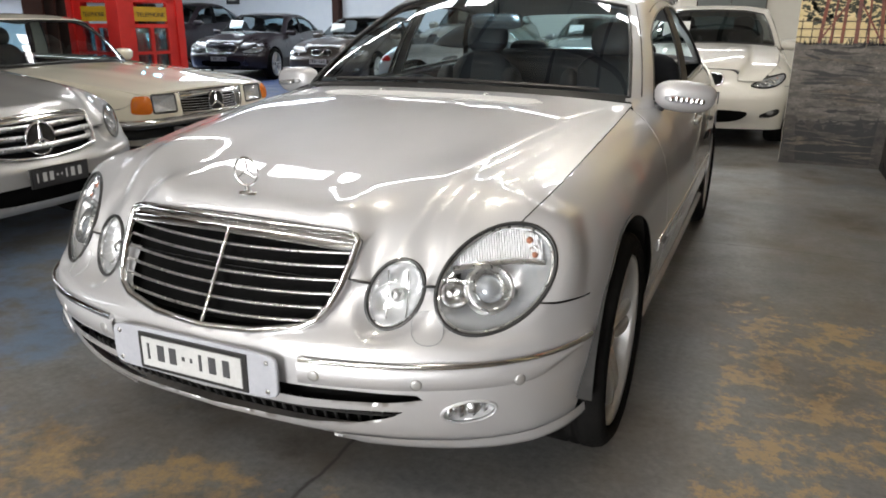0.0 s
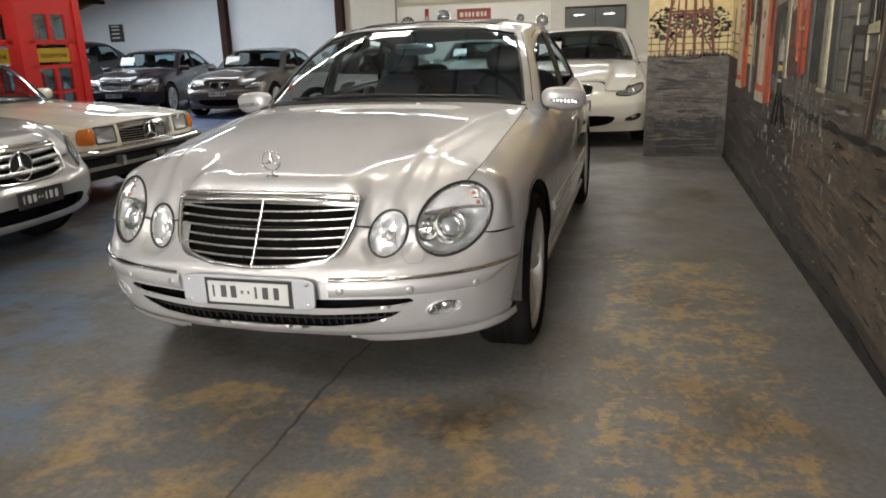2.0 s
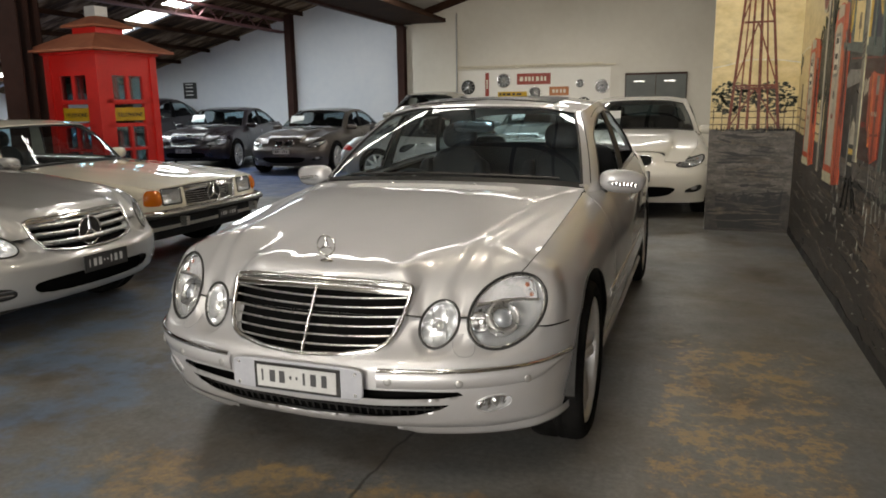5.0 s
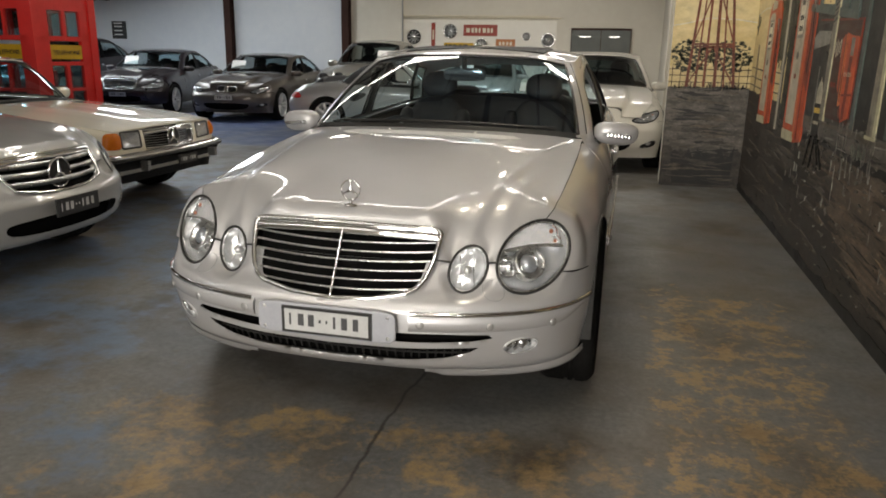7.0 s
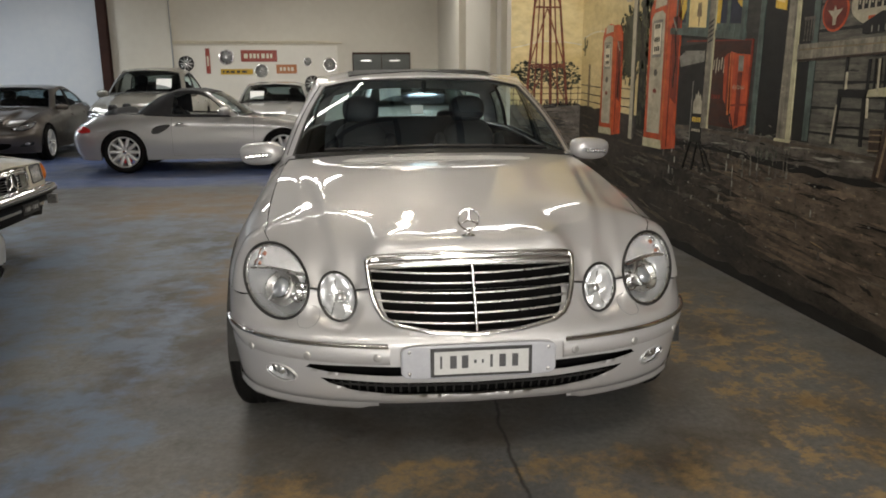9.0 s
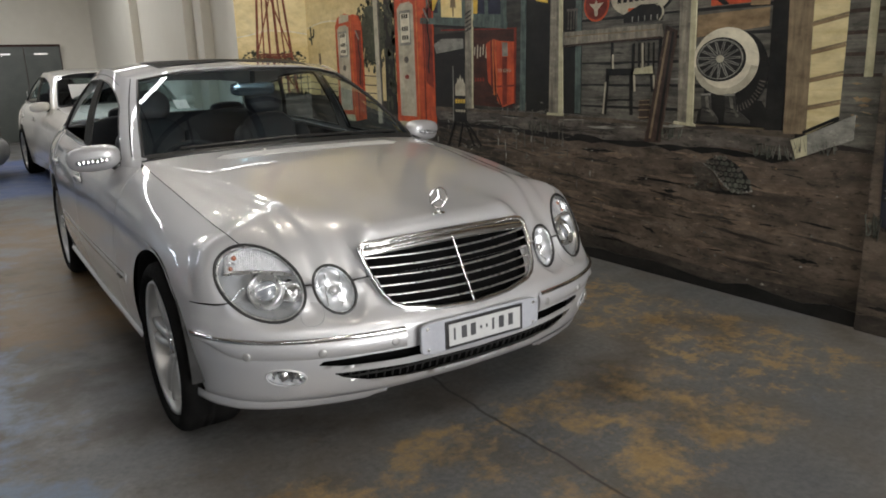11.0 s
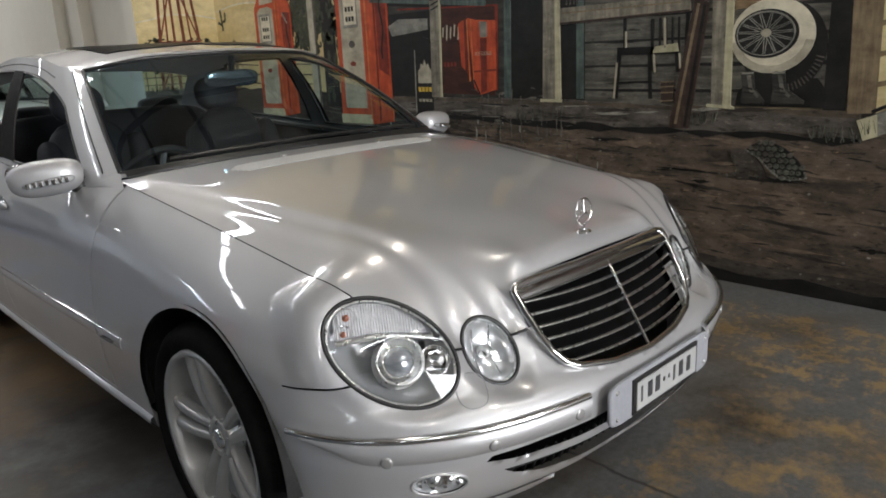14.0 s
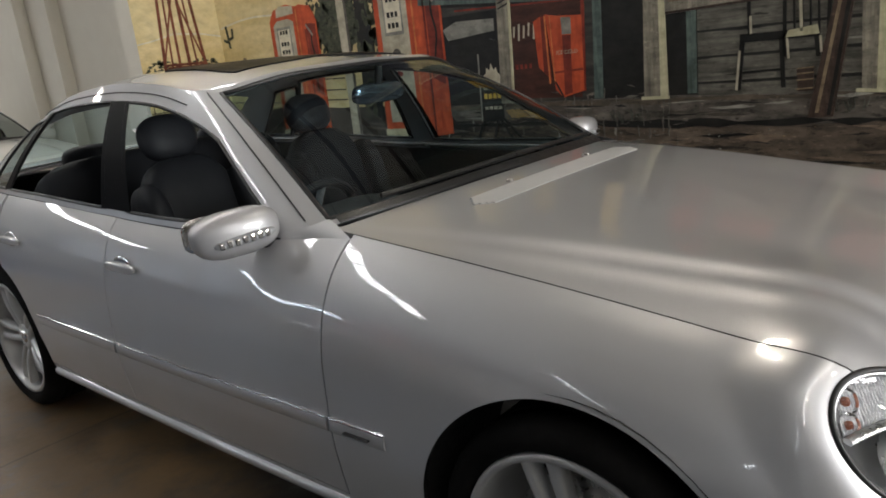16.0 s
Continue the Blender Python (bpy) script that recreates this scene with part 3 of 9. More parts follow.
def oval_lamp(parent, o, sign, main):
    """A clear lamp set into an oval opening, with projector and turn lamp, or a plain reflector."""
    size = min(1.0, o.r2 / 0.1084) if main else 1.0
    f = (lambda P: P) if sign > 0 else mirror
    fl = sign < 0
    bowl = Skin().grid(f(o.disc(-0.085 if main else -0.055, 10, 1.0, power=0.55)), flip=fl).put("headlight", REFLECTOR, parent, "clear oval lamp with a bright reflector")
    Skin().tube(f(o.ring(1.0, 0.001)), 0.0050, True).put("rim", BLACK_TRIM, bowl, "thin black rubber rim")
    Skin().tube(f(o.ring(0.955, -0.004)), 0.004, True).put("inner_bezel", SATIN, bowl, "silver inner bezel")
    lens = Skin().grid(f(o.disc(0.024, 9, 0.99)), flip=fl).put("lens", LENS, bowl, "clear polycarbonate lens")
    lens.visible_shadow = False

    def turned(nm, prof, du, dw, h, mat, lab, n=40):
        k = Skin().lathe([(size * p, size * q) for p, q in prof], o.seat_at(du * size, dw * size, h), n)
        k.verts = [tuple(v) for v in f(np.array(k.verts))]
        k.put(nm, mat, bowl, lab)

    if main:
        turned("projector_bezel", [(0.060, -0.045), (0.058, -0.006), (0.053, 0.000), (0.047, -0.004), (0.042, -0.020), (0.037, -0.022)], -0.016, -0.022, 0.0, SATIN, "bright round projector bezel")
        turned("projector_ring", [(0.038, -0.024), (0.037, -0.014), (0.034, -0.012), (0.032, -0.018)], -0.016, -0.022, 0.0, CHROME, "chrome projector ring")
        turned("projector_lens", [(0.033, -0.018), (0.027, -0.006), (0.015, 0.001), (0.001, 0.003)], -0.016, -0.022, 0.0, LENS_GLASS, "round glass projector lens")
        turned("beam_reflector", [(0.037, -0.030), (0.036, -0.010), (0.033, -0.009), (0.028, -0.022), (0.014, -0.036), (0.001, -0.040)], -0.098, -0.030, -0.004, CHROME, "round high-beam reflector")
        for du, dw, k in ((0.090, 0.092, 0.85), (0.100, 0.056, 0.75)):
            turned("turn_cup", [(0.027 * k, -0.014), (0.024 * k, -0.020), (0.014 * k, -0.027), (0.001, -0.029)], du, dw, 0.0, CHROME, "chrome cup of the turn signal", 20)
            turned("turn_bulb", [(0.010 * k, -0.026), (0.009 * k, -0.014), (0.001, -0.010)], du, dw, 0.0, BULB, "amber bulb", 14)
    if main and size == 1.0:
        # ribbed turn lamp over the bright bridge
        x = np.linspace(-0.100, 0.120, 72)
        low = 0.036 + 0.008 * np.sin((x + 0.06) * 16)
        top = np.array([max(b for b in np.linspace(0, 0.16, 120) if math.hypot(*[float(v) for v in o.local(o.c + q * o.u + b * o.w)[:2]]) < 0.93 or b == 0) for q in x])
        top = np.maximum(top, low + 0.002)
        rib = 0.0014 * (np.arange(72) % 2)
        G = np.stack([o.c + x[:, None] * o.u + (low + (top - low) * k)[:, None] * o.w + (-0.020 + rib)[:, None] * o.n for k in np.linspace(0, 1, 8)], 1)
        Skin().grid(f(G), flip=fl).put("turn_lamp", PEARL, bowl, "ribbed clear turn signal", smooth=False)
        br = o.c + x[:, None] * o.u + (low - 0.004)[:, None] * o.w + (-0.010) * o.n
        Skin().tube(f(br), 0.010, squash=0.6).put("bezel_bridge", SATIN, bowl, "silver bridge over the projectors")
    if not main:
        turned("bulb_shield", [(0.016, -0.040), (0.015, -0.020), (0.010, -0.013), (0.001, -0.012)], 0.0, 0.0, 0.0, SATIN, "silver bulb shield", 20)
        for k in (-0.024, 0.024):
            line = np.linspace(-0.058, 0.058, 10)
            Skin().tube(f(o.c + k * o.u + line[:, None] * o.w - (0.046 - 0.03 * (line / 0.07) ** 2)[:, None] * o.n), 0.0025, n=5).put("reflector_step", CHROME, bowl)
    return bowl


def number_plate(parent, m, w=0.372, h=0.107, dark=False):
    """A plate in a black frame, white with dark characters or the reverse; the characters are plain bars."""
    base = Skin().box((-w / 2 - 0.012, 0, -h / 2 - 0.010), (w / 2 + 0.012, 0.012, h / 2 + 0.010), m).put("number_plate", BLACK_TRIM, parent, "black number plate" if dark else "white number plate in a black frame", smooth=False)
    Skin().box((-w / 2, -0.003, -h / 2), (w / 2, 0.004, h / 2), m).put("plate_face", BLACK_SIGN if dark else PLATE_WHITE, base, smooth=False)
    for x, bw in ((-0.160, 0.008), (-0.112, 0.026), (-0.066, 0.026), (-0.026, 0.010), (0.004, 0.008), (0.038, 0.010), (0.082, 0.026), (0.132, 0.024)):
        k = w / 0.372
        bw *= 1.0
        hh = 0.030 if abs(x) > 0.03 or bw > 0.012 else 0.008
        Skin().box(((x - bw / 2) * k, -0.0045, (-hh + 0.004) * h / 0.107), ((x + bw / 2) * k, -0.0025, (hh + 0.004) * h / 0.107), m).put("plate_bar", PLATE_WHITE if dark else PLATE_INK, base, smooth=False)
    return base


BLACK_SIGN = varied("black_board", (0.018, 0.018, 0.020), (0.03, 0.03, 0.032), 6, (0.4, 0.6))
PLATE_INK = varied("plate_ink", (0.035, 0.036, 0.04), (0.06, 0.061, 0.065), 20, (0.4, 0.6))
LENS_GLASS = varied("projector_glass", (0.42, 0.45, 0.48), (0.50, 0.53, 0.56), 10, (0.03, 0.06), 0.6, Coat_Weight=1.0)
PEARL = varied("ribbed_lamp", (0.66, 0.66, 0.67), (0.50, 0.50, 0.51), 60, (0.10, 0.22), 0.55, bump=0.3, bump_scale=220)
RIM_PAINT = varied("silver_rim_paint", (0.60, 0.60, 0.59), (0.54, 0.54, 0.535), 5, (0.30, 0.38), 0.5)


def interior(car, dx=0.37, y0=1.62, drop=0.0, wheel_side=-1):
    """Dashboard, steering wheel, seats and rear bench, seen through the glass."""
    dash = new("dashboard")
    dash.parent = car
    Skin().grid(squircle((0, y0 + 0.14, 0.84), (0.70, 0.26, 0.12), 0.35, pose(0, 0, 0, -6))).put("dash_top", DASH, dash)
    Skin().grid(squircle((wheel_side * dx, y0 + 0.30, 0.925), (0.20, 0.12, 0.055), 0.6)).put("binnacle", DASH, dash)
    wm = pose(wheel_side * dx, y0 + 0.52, 0.87, -62, 0, 0)
    t = np.linspace(0, 2 * np.pi, 40, endpoint=False)
    ring = np.stack([0.185 * np.cos(t), 0.185 * np.sin(t), 0 * t], -1) @ np.array(wm.to_3x3()).T + np.array(wm.translation)
    sw = Skin().tube(ring, 0.016, True).put("steering_wheel", LEATHER, car, "dark leather steering wheel")
    hubm = Skin().grid(squircle(wm.translation, (0.075, 0.065, 0.035), 0.5, wm))
    for ang in (0.1, np.pi - 0.1, -np.pi / 2):
        a, b = np.array([0.05 * math.cos(ang), 0.05 * math.sin(ang), 0]), np.array([0.18 * math.cos(ang), 0.18 * math.sin(ang), 0])
        hubm.tube(np.array([a, (a + b) / 2, b]) @ np.array(wm.to_3x3()).T + np.array(wm.translation), 0.016, squash=0.6)
    hubm.put("wheel_hub", GREY_PLASTIC, sw)
    for x in (-dx, dx):
        seat = new("seat")
        seat.parent = car
        y = y0 + 0.72
        Skin().grid(squircle((x, y + 0.18, 0.52), (0.25, 0.28, 0.10), 0.45)).put("seat_cushion", LEATHER, seat)
        back = pose(0, 0, 0, -16)
        Skin().grid(squircle((x, y + 0.52, 0.82), (0.225, 0.09, 0.31), 0.55, back, taper=(-0.20, 0))).put("seat_back", LEATHER, seat)
        for sx in (-0.2, 0.2):
            Skin().grid(squircle((x + sx, y + 0.47, 0.80), (0.05, 0.11, 0.25), 0.6, back)).put("seat_bolster", LEATHER, seat)
        Skin().grid(squircle((x, y + 0.64, 1.20), (0.125, 0.06, 0.095), 0.8, back)).put("headrest", LEATHER, seat)
        for sx in (-0.05, 0.05):
            Skin().tube([(x + sx, y + 0.62, 1.05), (x + sx, y + 0.63, 1.14)], 0.007).put("headrest_post", CHROME, seat)
    bench = new("rear_bench")
    bench.parent = car
    Skin().grid(squircle((0, y0 + 1.72, 0.54), (0.66, 0.28, 0.11), 0.35)).put("bench_cushion", LEATHER, bench)
    Skin().grid(squircle((0, y0 + 2.02, 0.84), (0.66, 0.12, 0.28), 0.35, pose(0, 0, 0, -20))).put("bench_back", LEATHER, bench)
    for x in (-0.36, 0.36):
        Skin().grid(squircle((x, y0 + 2.12, 1.10), (0.13, 0.05, 0.075), 0.6)).put("headrest", LEATHER, bench)
    for ob in car.children:
        if ob.name.split(".")[0] in ("dashboard", "steering_wheel", "seat", "rear_bench"):
            ob.location.z -= drop
    return dash


def build_car(name, m, label, spec, group=""):
    """One car from its spec: skin panels with real gaps, cabin, glass, lamps, wheels."""
    car = thing(name, m, label, "car", group)
    body, cabin, paint = spec["body"], spec["cabin"], spec["paint"]
    hero = spec.get("hero", False)
    step, rows = (0.012, 46) if hero else (0.03, 20)
    f_arch, r_arch = body.arches
    A0 = float(body.at_y(f_arch - body.radius))
    split = smooth_curve(spec["split"])
    lamps, cuts = spec["lamps"], spec.get("cuts", [])
    # outlines, in a and z, of all that opens the nose
    polys = []
    ovals = spec.get("ovals", [])
    for o in [q for q, *_ in lamps] + cuts:
        polys += [np.array(o, float), np.array(o, float) * [-1, 1]]
    if spec.get("grille"):
        o = np.array(spec["grille"]["outline"], float)
        polys.append(np.stack([np.sign(o[:, 0]) * np.interp(abs(o[:, 0]), body.px(body.fine[:200]), body.fine[:200]), o[:, 1]], -1))

    def opened(a, z, tol):
        """Moves grid points near an opening's edge onto it; tells which cells lie inside."""
        a, z = np.array(a), np.array(z)
        for p in polys:
            q = np.stack([a, z], -1)
            best, where = np.full(a.shape, 1e9), q.copy()
            for s0, s1 in zip(p, np.roll(p, -1, 0)):
                d = s1 - s0
                k = np.clip(((q - s0) @ d) / (d @ d + 1e-12), 0, 1)
                c = s0 + k[..., None] * d
                e = np.linalg.norm(q - c, axis=-1)
                where = np.where((e < best)[..., None], c, where)
                best = np.minimum(best, e)
            near = best < tol
            a, z = np.where(near, where[..., 0], a), np.where(near, where[..., 1], z)
        ca, cz = (a[:-1, :-1] + a[1:, :-1] + a[:-1, 1:] + a[1:, 1:]) / 4, (z[:-1, :-1] + z[1:, :-1] + z[:-1, 1:] + z[1:, 1:]) / 4
        h = np.zeros(ca.shape, bool)
        for p in polys:
            h |= inside(p, ca, cz)
        return a, z, h

    g = 0.0022
    # front bumper, in one piece round the nose
    a = np.concatenate([-np.linspace(0, A0, int(A0 / step))[:0:-1], np.linspace(0, A0, int(A0 / step))])
    lo, hi = body.bottom(np.abs(a)), split(np.abs(a)) - g
    t = np.linspace(0, 1, rows)
    A, Z, hole = opened(np.repeat(a[:, None], rows, 1), lo[:, None] + (hi - lo)[:, None] * t[None], 0.6 * step)
    P = body.at(A, Z)
    if ovals:
        P, c = pulled(P, [o for o, _ in ovals], 0.05)
        hole = hole | c
    bumper = Skin().grid(P, hole=hole, flange=0.004).put("front_bumper", paint, car)
    # fenders, doors, quarters, sills on both sides
    doors = spec["doors"]
    a_fender = spec["fender_from"]
    zt = lambda q: body.ztop(body.py(q)) - g
    low_f = lambda q: np.where(q < A0, split(q) + g, body.bottom(q))
    door_low = lambda q: np.maximum(body.bottom(q), spec["door_low"])
    ya = lambda y: float(body.at_y(y))
    panels = [("front_fender", a_fender, ya(doors[0]) - g, low_f, zt)]
    for i in range(len(doors) - 1):
        panels.append(("front_door" if i == 0 else "rear_door", ya(doors[i]) + g, ya(doors[i + 1]) - g, door_low, zt))
    panels.append(("rear_quarter", ya(doors[-1]) + g, body.arc[-1], body.bottom, zt))
    panels.append(("sill", ya(f_arch + body.radius) + 0.004, ya(r_arch - body.radius) - 0.004, lambda q: np.full(len(q), body.sill), lambda q: np.full(len(q), spec["door_low"] - 0.004)))
    made = {}
    for sign in (1, -1):
        for pname, a0, a1, low, high in panels:
            aa = body.a_samples(a0, a1, 0.012 if hero and pname == "front_fender" else 0.03)
            if pname == "front_fender":
                aa = np.array(sorted(set(aa[np.abs(aa - A0) > 2e-3]) | ({A0 + 1e-4} if hero else {A0 - 1e-4, A0 + 1e-4})))
            zl, zh, n = low(aa), high(aa), 30 if hero else 14
            full_low = zl
            if pname == "front_fender" and hero:
                # upper band first; what hangs below it beside the wheel follows
                zl = np.maximum(split(aa) + g, body.bottom(aa))
            A, Z, h = np.repeat(aa[:, None], n, 1), zl[:, None] + (zh - zl)[:, None] * np.linspace(0, 1, n)[None], None
            if pname == "front_fender":
                A, Z, h = opened(A, Z, 0.5 * step)
            P = body.at(A, Z)
            if pname == "front_fender" and hero:
                # the fender's upper edge runs along the bonnet's
                edge = path3(spec["hood"]["edge"], 160)
                top = P[:, -1]
                want = np.stack([np.interp(top[:, 1], edge[:, 1], edge[:, i]) for i in range(3)], -1) + [0.0035, 0, -0.001]
                want[:, 1] = top[:, 1]
                fit = smoothstep(edge[0, 1], edge[0, 1] + 0.06, top[:, 1])
                P = P + ((want - top) * fit[:, None])[:, None] * np.clip(1 - (top[:, None, 2] - P[..., 2]) / 0.13, 0, 1)[..., None] ** 2
            if pname == "front_fender" and ovals:
                P, c = pulled(P, [o for o, _ in ovals])
                h = c if h is None else h | c
            sk = Skin().grid(P if sign > 0 else mirror(P), flip=sign < 0, hole=h, flange=0.0 if hero and pname == "front_fender" else 0.012)
            if pname == "front_fender" and hero:
                hang = (aa > A0) & (full_low < zl - 1e-4)
                runs = np.flatnonzero(np.diff(np.concatenate([[0], hang.astype(int), [0]])))
                for r0, r1 in zip(runs[::2], runs[1::2]):
                    i0, i1 = (r0 if r0 == 0 or aa[r0 - 1] < A0 else r0 - 1), min(r1 + 1, len(aa))
                    lowz = np.minimum(full_low[i0:i1], zl[i0:i1])
                    Q = body.at(np.repeat(aa[i0:i1, None], 14, 1), lowz[:, None] + (zl[i0:i1] - lowz)[:, None] * np.linspace(0, 1, 14)[None])
                    if ovals:
                        Q, _ = pulled(Q, [o for o, _ in ovals])
                    sk.grid(Q if sign > 0 else mirror(Q), flip=sign < 0)
                sk.weld()
            made[pname, sign] = sk.put(pname, paint, car)
    # dark inner panels behind the gaps, floor pan, engine bay and wheel housings
    for sign in (1, -1):
        aa = body.a_samples(A0 + 0.03, body.arc[-1], 0.06)
        zz = body.bottom(aa) + 0.012
        zh = body.ztop(body.py(aa)) - 0.03
        P = body.at(aa[:, None], zz[:, None] + (zh - zz)[:, None] * np.linspace(0, 1, 8)[None], out=-0.022)
        Skin().grid(P if sign > 0 else mirror(P), flip=sign < 0).put("inner_panel", DARK, car, "black inner panel")
    W = float(body.px(body.at_y(2.2)))
    Skin().box((-W + 0.32, spec.get("bay", 0.30), 0.22), (W - 0.32, body.length - 0.25, 0.50)).put("floor_pan", DARK, car, "black underbody")
    Skin().box((-W + 0.34, spec.get("bay", 0.30), 0.505), (W - 0.34, doors[0] - 0.12, 0.66)).put("engine_bay", DARK, car, "dark engine bay")
    for c in body.arches:
        for sign in (1, -1):
            th = np.linspace(-0.05, np.pi + 0.05, 26)
            r = body.radius + 0.012
            prof = np.array([[(sign * x, c + r * math.cos(q), body.hub + r * math.sin(q)) for x in (W - 0.34, W - 0.12, W - 0.03)] for q in th])
            hub_plate = np.array([[(sign * (W - 0.34), c + k * r * math.cos(q), body.hub + k * r * math.sin(q)) for k in (0.02, 1)] for q in th])
            Skin().grid(prof, flip=sign > 0).grid(hub_plate, flip=sign < 0).put("wheel_housing", DARK, car, "black wheel housing")
    # bonnet
    hd = spec["hood"]
    na, nt = (92, 104) if hero else (22, 26)
    C, E = path3(hd["middle"], nt), path3(hd["edge"], nt)
    F, R = path3(hd["front"], na), path3(hd["rear"], na)
    H = coons(C, E, F, R)
    cuth = None
    if ovals:
        full, cuth = pressed_bonnet(both_sides(H), C, E, F, R, [o for o, _ in ovals], hd["steps"])
    else:
        tt, ax = np.linspace(0, 1, nt)[:, None], np.linspace(0, 1, na)[None]
        xr = hd.get("ridge_x", 0.40) + hd.get("ridge_dx", 0.2) * tt
        H[..., 2] += hd.get("crown", 0.012) * np.sin(np.pi * ax) * np.sin(np.pi * np.clip(tt * 1.2, 0, 1)) + hd.get("ridge", 0.02) * np.sin(np.pi * np.clip(0.12 + tt * 0.88, 0, 1)) * (1 - smoothstep(xr - 0.10, xr + 0.10, H[..., 0])) * (1 - smoothstep(0.9, 1, ax))
        full = both_sides(H)
    spec["bonnet"] = full
    bonnet = Skin().grid(full, flip=True, hole=cuth, flange=0.0 if hero else 0.012).put("bonnet", paint, car)
    if ovals:
        # dark joint along the bonnet's front edge between grille and lamps
        row = full[0]
        open_ = np.abs(row[:, 0]) > 0.352
        for o, _ in ovals:
            la, lb, lh = o.local(row * np.stack([np.sign(row[:, 0]) + (row[:, 0] == 0), np.ones(len(row)), np.ones(len(row))], -1))
            open_ &= np.hypot(la, lb) > 0.98
        runs = np.flatnonzero(np.diff(np.concatenate([[0], open_.astype(int), [0]])))
        for r0, r1 in zip(runs[::2], runs[1::2]):
            if r1 - r0 > 2:
                Skin().tube(row[r0:r1] + [0, -0.002, -0.001], 0.0035, n=6).put("bonnet_joint", BLACK_TRIM, car)
    under = full.copy()
    under[..., 2] -= 0.035
    under[..., 0] *= 1.01
    Skin().grid(under[int(np.argmax(under[:, -1, 1] > 0.55)) :], flip=True).put("bonnet_lining", DARK, bonnet)
    # cowl under the windscreen
    base = cabin.at(np.linspace(0, 2.2, 24), 0.02, -0.004)
    cow = np.stack([R[np.linspace(0, na - 1, 24).astype(int)] + [0, 0.002, -0.016], base + [0, -0.008, -0.010], base + [0, 0.05, -0.03]], 0)
    Skin().grid(both_sides(cow), flip=True).put("cowl", BLACK_TRIM, car, "black plastic windscreen cowl")
    Skin().grid(both_sides(cabin.grid(0, 1.9, -0.02, 0.032, 24, 4, 0.003)), flip=False).put("screen_base", BLACK_TRIM, car, "black strip at the foot of the windscreen")
    # painted corner between bonnet, fender and windscreen pillar
    up = cabin.at(np.linspace(2.0, 3.0, 12), 0.03, 0.002)
    tip = hd["edge"][-1]
    yy = np.linspace(min(doors[0] - 0.004, tip[1] - 0.01), up[-1][1], 12)
    foot = body.at(body.at_y(yy), body.ztop(yy) - 0.003)
    corner = np.stack([foot, (foot + up) / 2 + [0, 0, 0.004], up], 0)
    for sign in (1, -1):
        Skin().grid(corner if sign > 0 else mirror(corner), flip=sign > 0).put("cowl_corner", paint, car)
    # boot lid or rear deck
    if spec.get("deck"):
        dk = spec["deck"]
        D = coons(path3(dk["middle"], 16), path3(dk["edge"], 16), path3(dk["front"], 16), path3(dk["rear"], 16))
        Skin().grid(both_sides(D), flip=True, flange=0.012).put("boot_lid", paint, car)
    # cabin frame with the windows cut out of it
    wins = spec["windows"]
    ws = spec["screen"]
    s_cuts = sorted({0.0, float(cabin.count)} | {s for w in wins for s in w[:2]} | {ws[1]} | ({spec["backlight"][0]} if spec.get("backlight") else set()))
    s = np.unique(np.concatenate([np.linspace(p, q, max(3, int((q - p) * (16 if hero else 7)))) for p, q in zip(s_cuts[:-1], s_cuts[1:])]))
    v_cuts = sorted({0.0, 1.0, ws[2], ws[3]} | {v for w in wins for v in w[2:4]})
    v = np.unique(np.concatenate([np.linspace(p, q, 5) for p, q in zip(v_cuts[:-1], v_cuts[1:])]))
    dips = spec.get("dips", [])

    def eased(s, v):
        """Lowers the window line towards the front corner, as a rounded frame."""
        s, v = np.broadcast_arrays(np.asarray(s, float), np.asarray(v, float))
        d = np.zeros(s.shape)
        for at, deep, width in dips:
            d = d + deep * np.exp(-np.maximum(s - at, 0) / width) * smoothstep(at - 0.7, at, s)
        return s, v - d * np.interp(v, [0.3, 0.86, 1.0], [0, 1, 0])

    P = cabin.at(*eased(s[:, None], v[None]))
    sc, vc = (s[1:] + s[:-1])[:, None] / 2, (v[1:] + v[:-1])[None] / 2
    hole = (sc < ws[1]) & (vc > ws[2]) & (vc < ws[3])
    for w in wins:
        hole |= (sc > w[0]) & (sc < w[1]) & (vc > w[2]) & (vc < w[3])
    if spec.get("backlight"):
        hole |= (sc > spec["backlight"][0]) & (vc > 0.06) & (vc < 0.94)
    fr = Skin()
    fr.grid(P, hole=hole)
    fr.grid(mirror(P), flip=True, hole=hole)
    fr.put("pillar_frame", spec.get("frame_mat", paint), car)
    if hero:
        # fine gaps round the doors' frames and beside the windscreen
        for sign in (1, -1):
            for line in (cabin.at(*eased(np.linspace(3.35, 7.3, 60), 0.93), 0.001), cabin.at(2.42, np.linspace(0.06, 0.97, 24), 0.001)):
                Skin().tube(line if sign > 0 else mirror(line), 0.0025, n=5).put("frame_gap", BLACK_TRIM, car)
    # glass
    def pane(nm, s0, s1, v0, v1, mat, sign, lab, down=False):
        G = cabin.at(*eased(np.linspace(s0, s1, 26)[:, None], np.linspace(v0, v1, 12)[None]), -0.004)
        # a pane wound down shows only its upper edge over the door
        S = G[:, :1] + (G[:, 1:2] - G[:, :1]) * np.linspace(0, 0.22, 3)[None, :, None] if down else G
        ob = Skin().grid(S if sign > 0 else mirror(S), flip=sign < 0).put(nm, mat, car, lab)
        ob.visible_shadow = False
        edge = np.concatenate([G[:, 0], G[-1, 1:], G[-2::-1, -1], G[0, -2:0:-1]])
        Skin().tube(edge if sign > 0 else mirror(edge), spec.get("seal", 0.007), True, 6).put("window_seal", BLACK_TRIM, ob, "black rubber seal")
        return ob
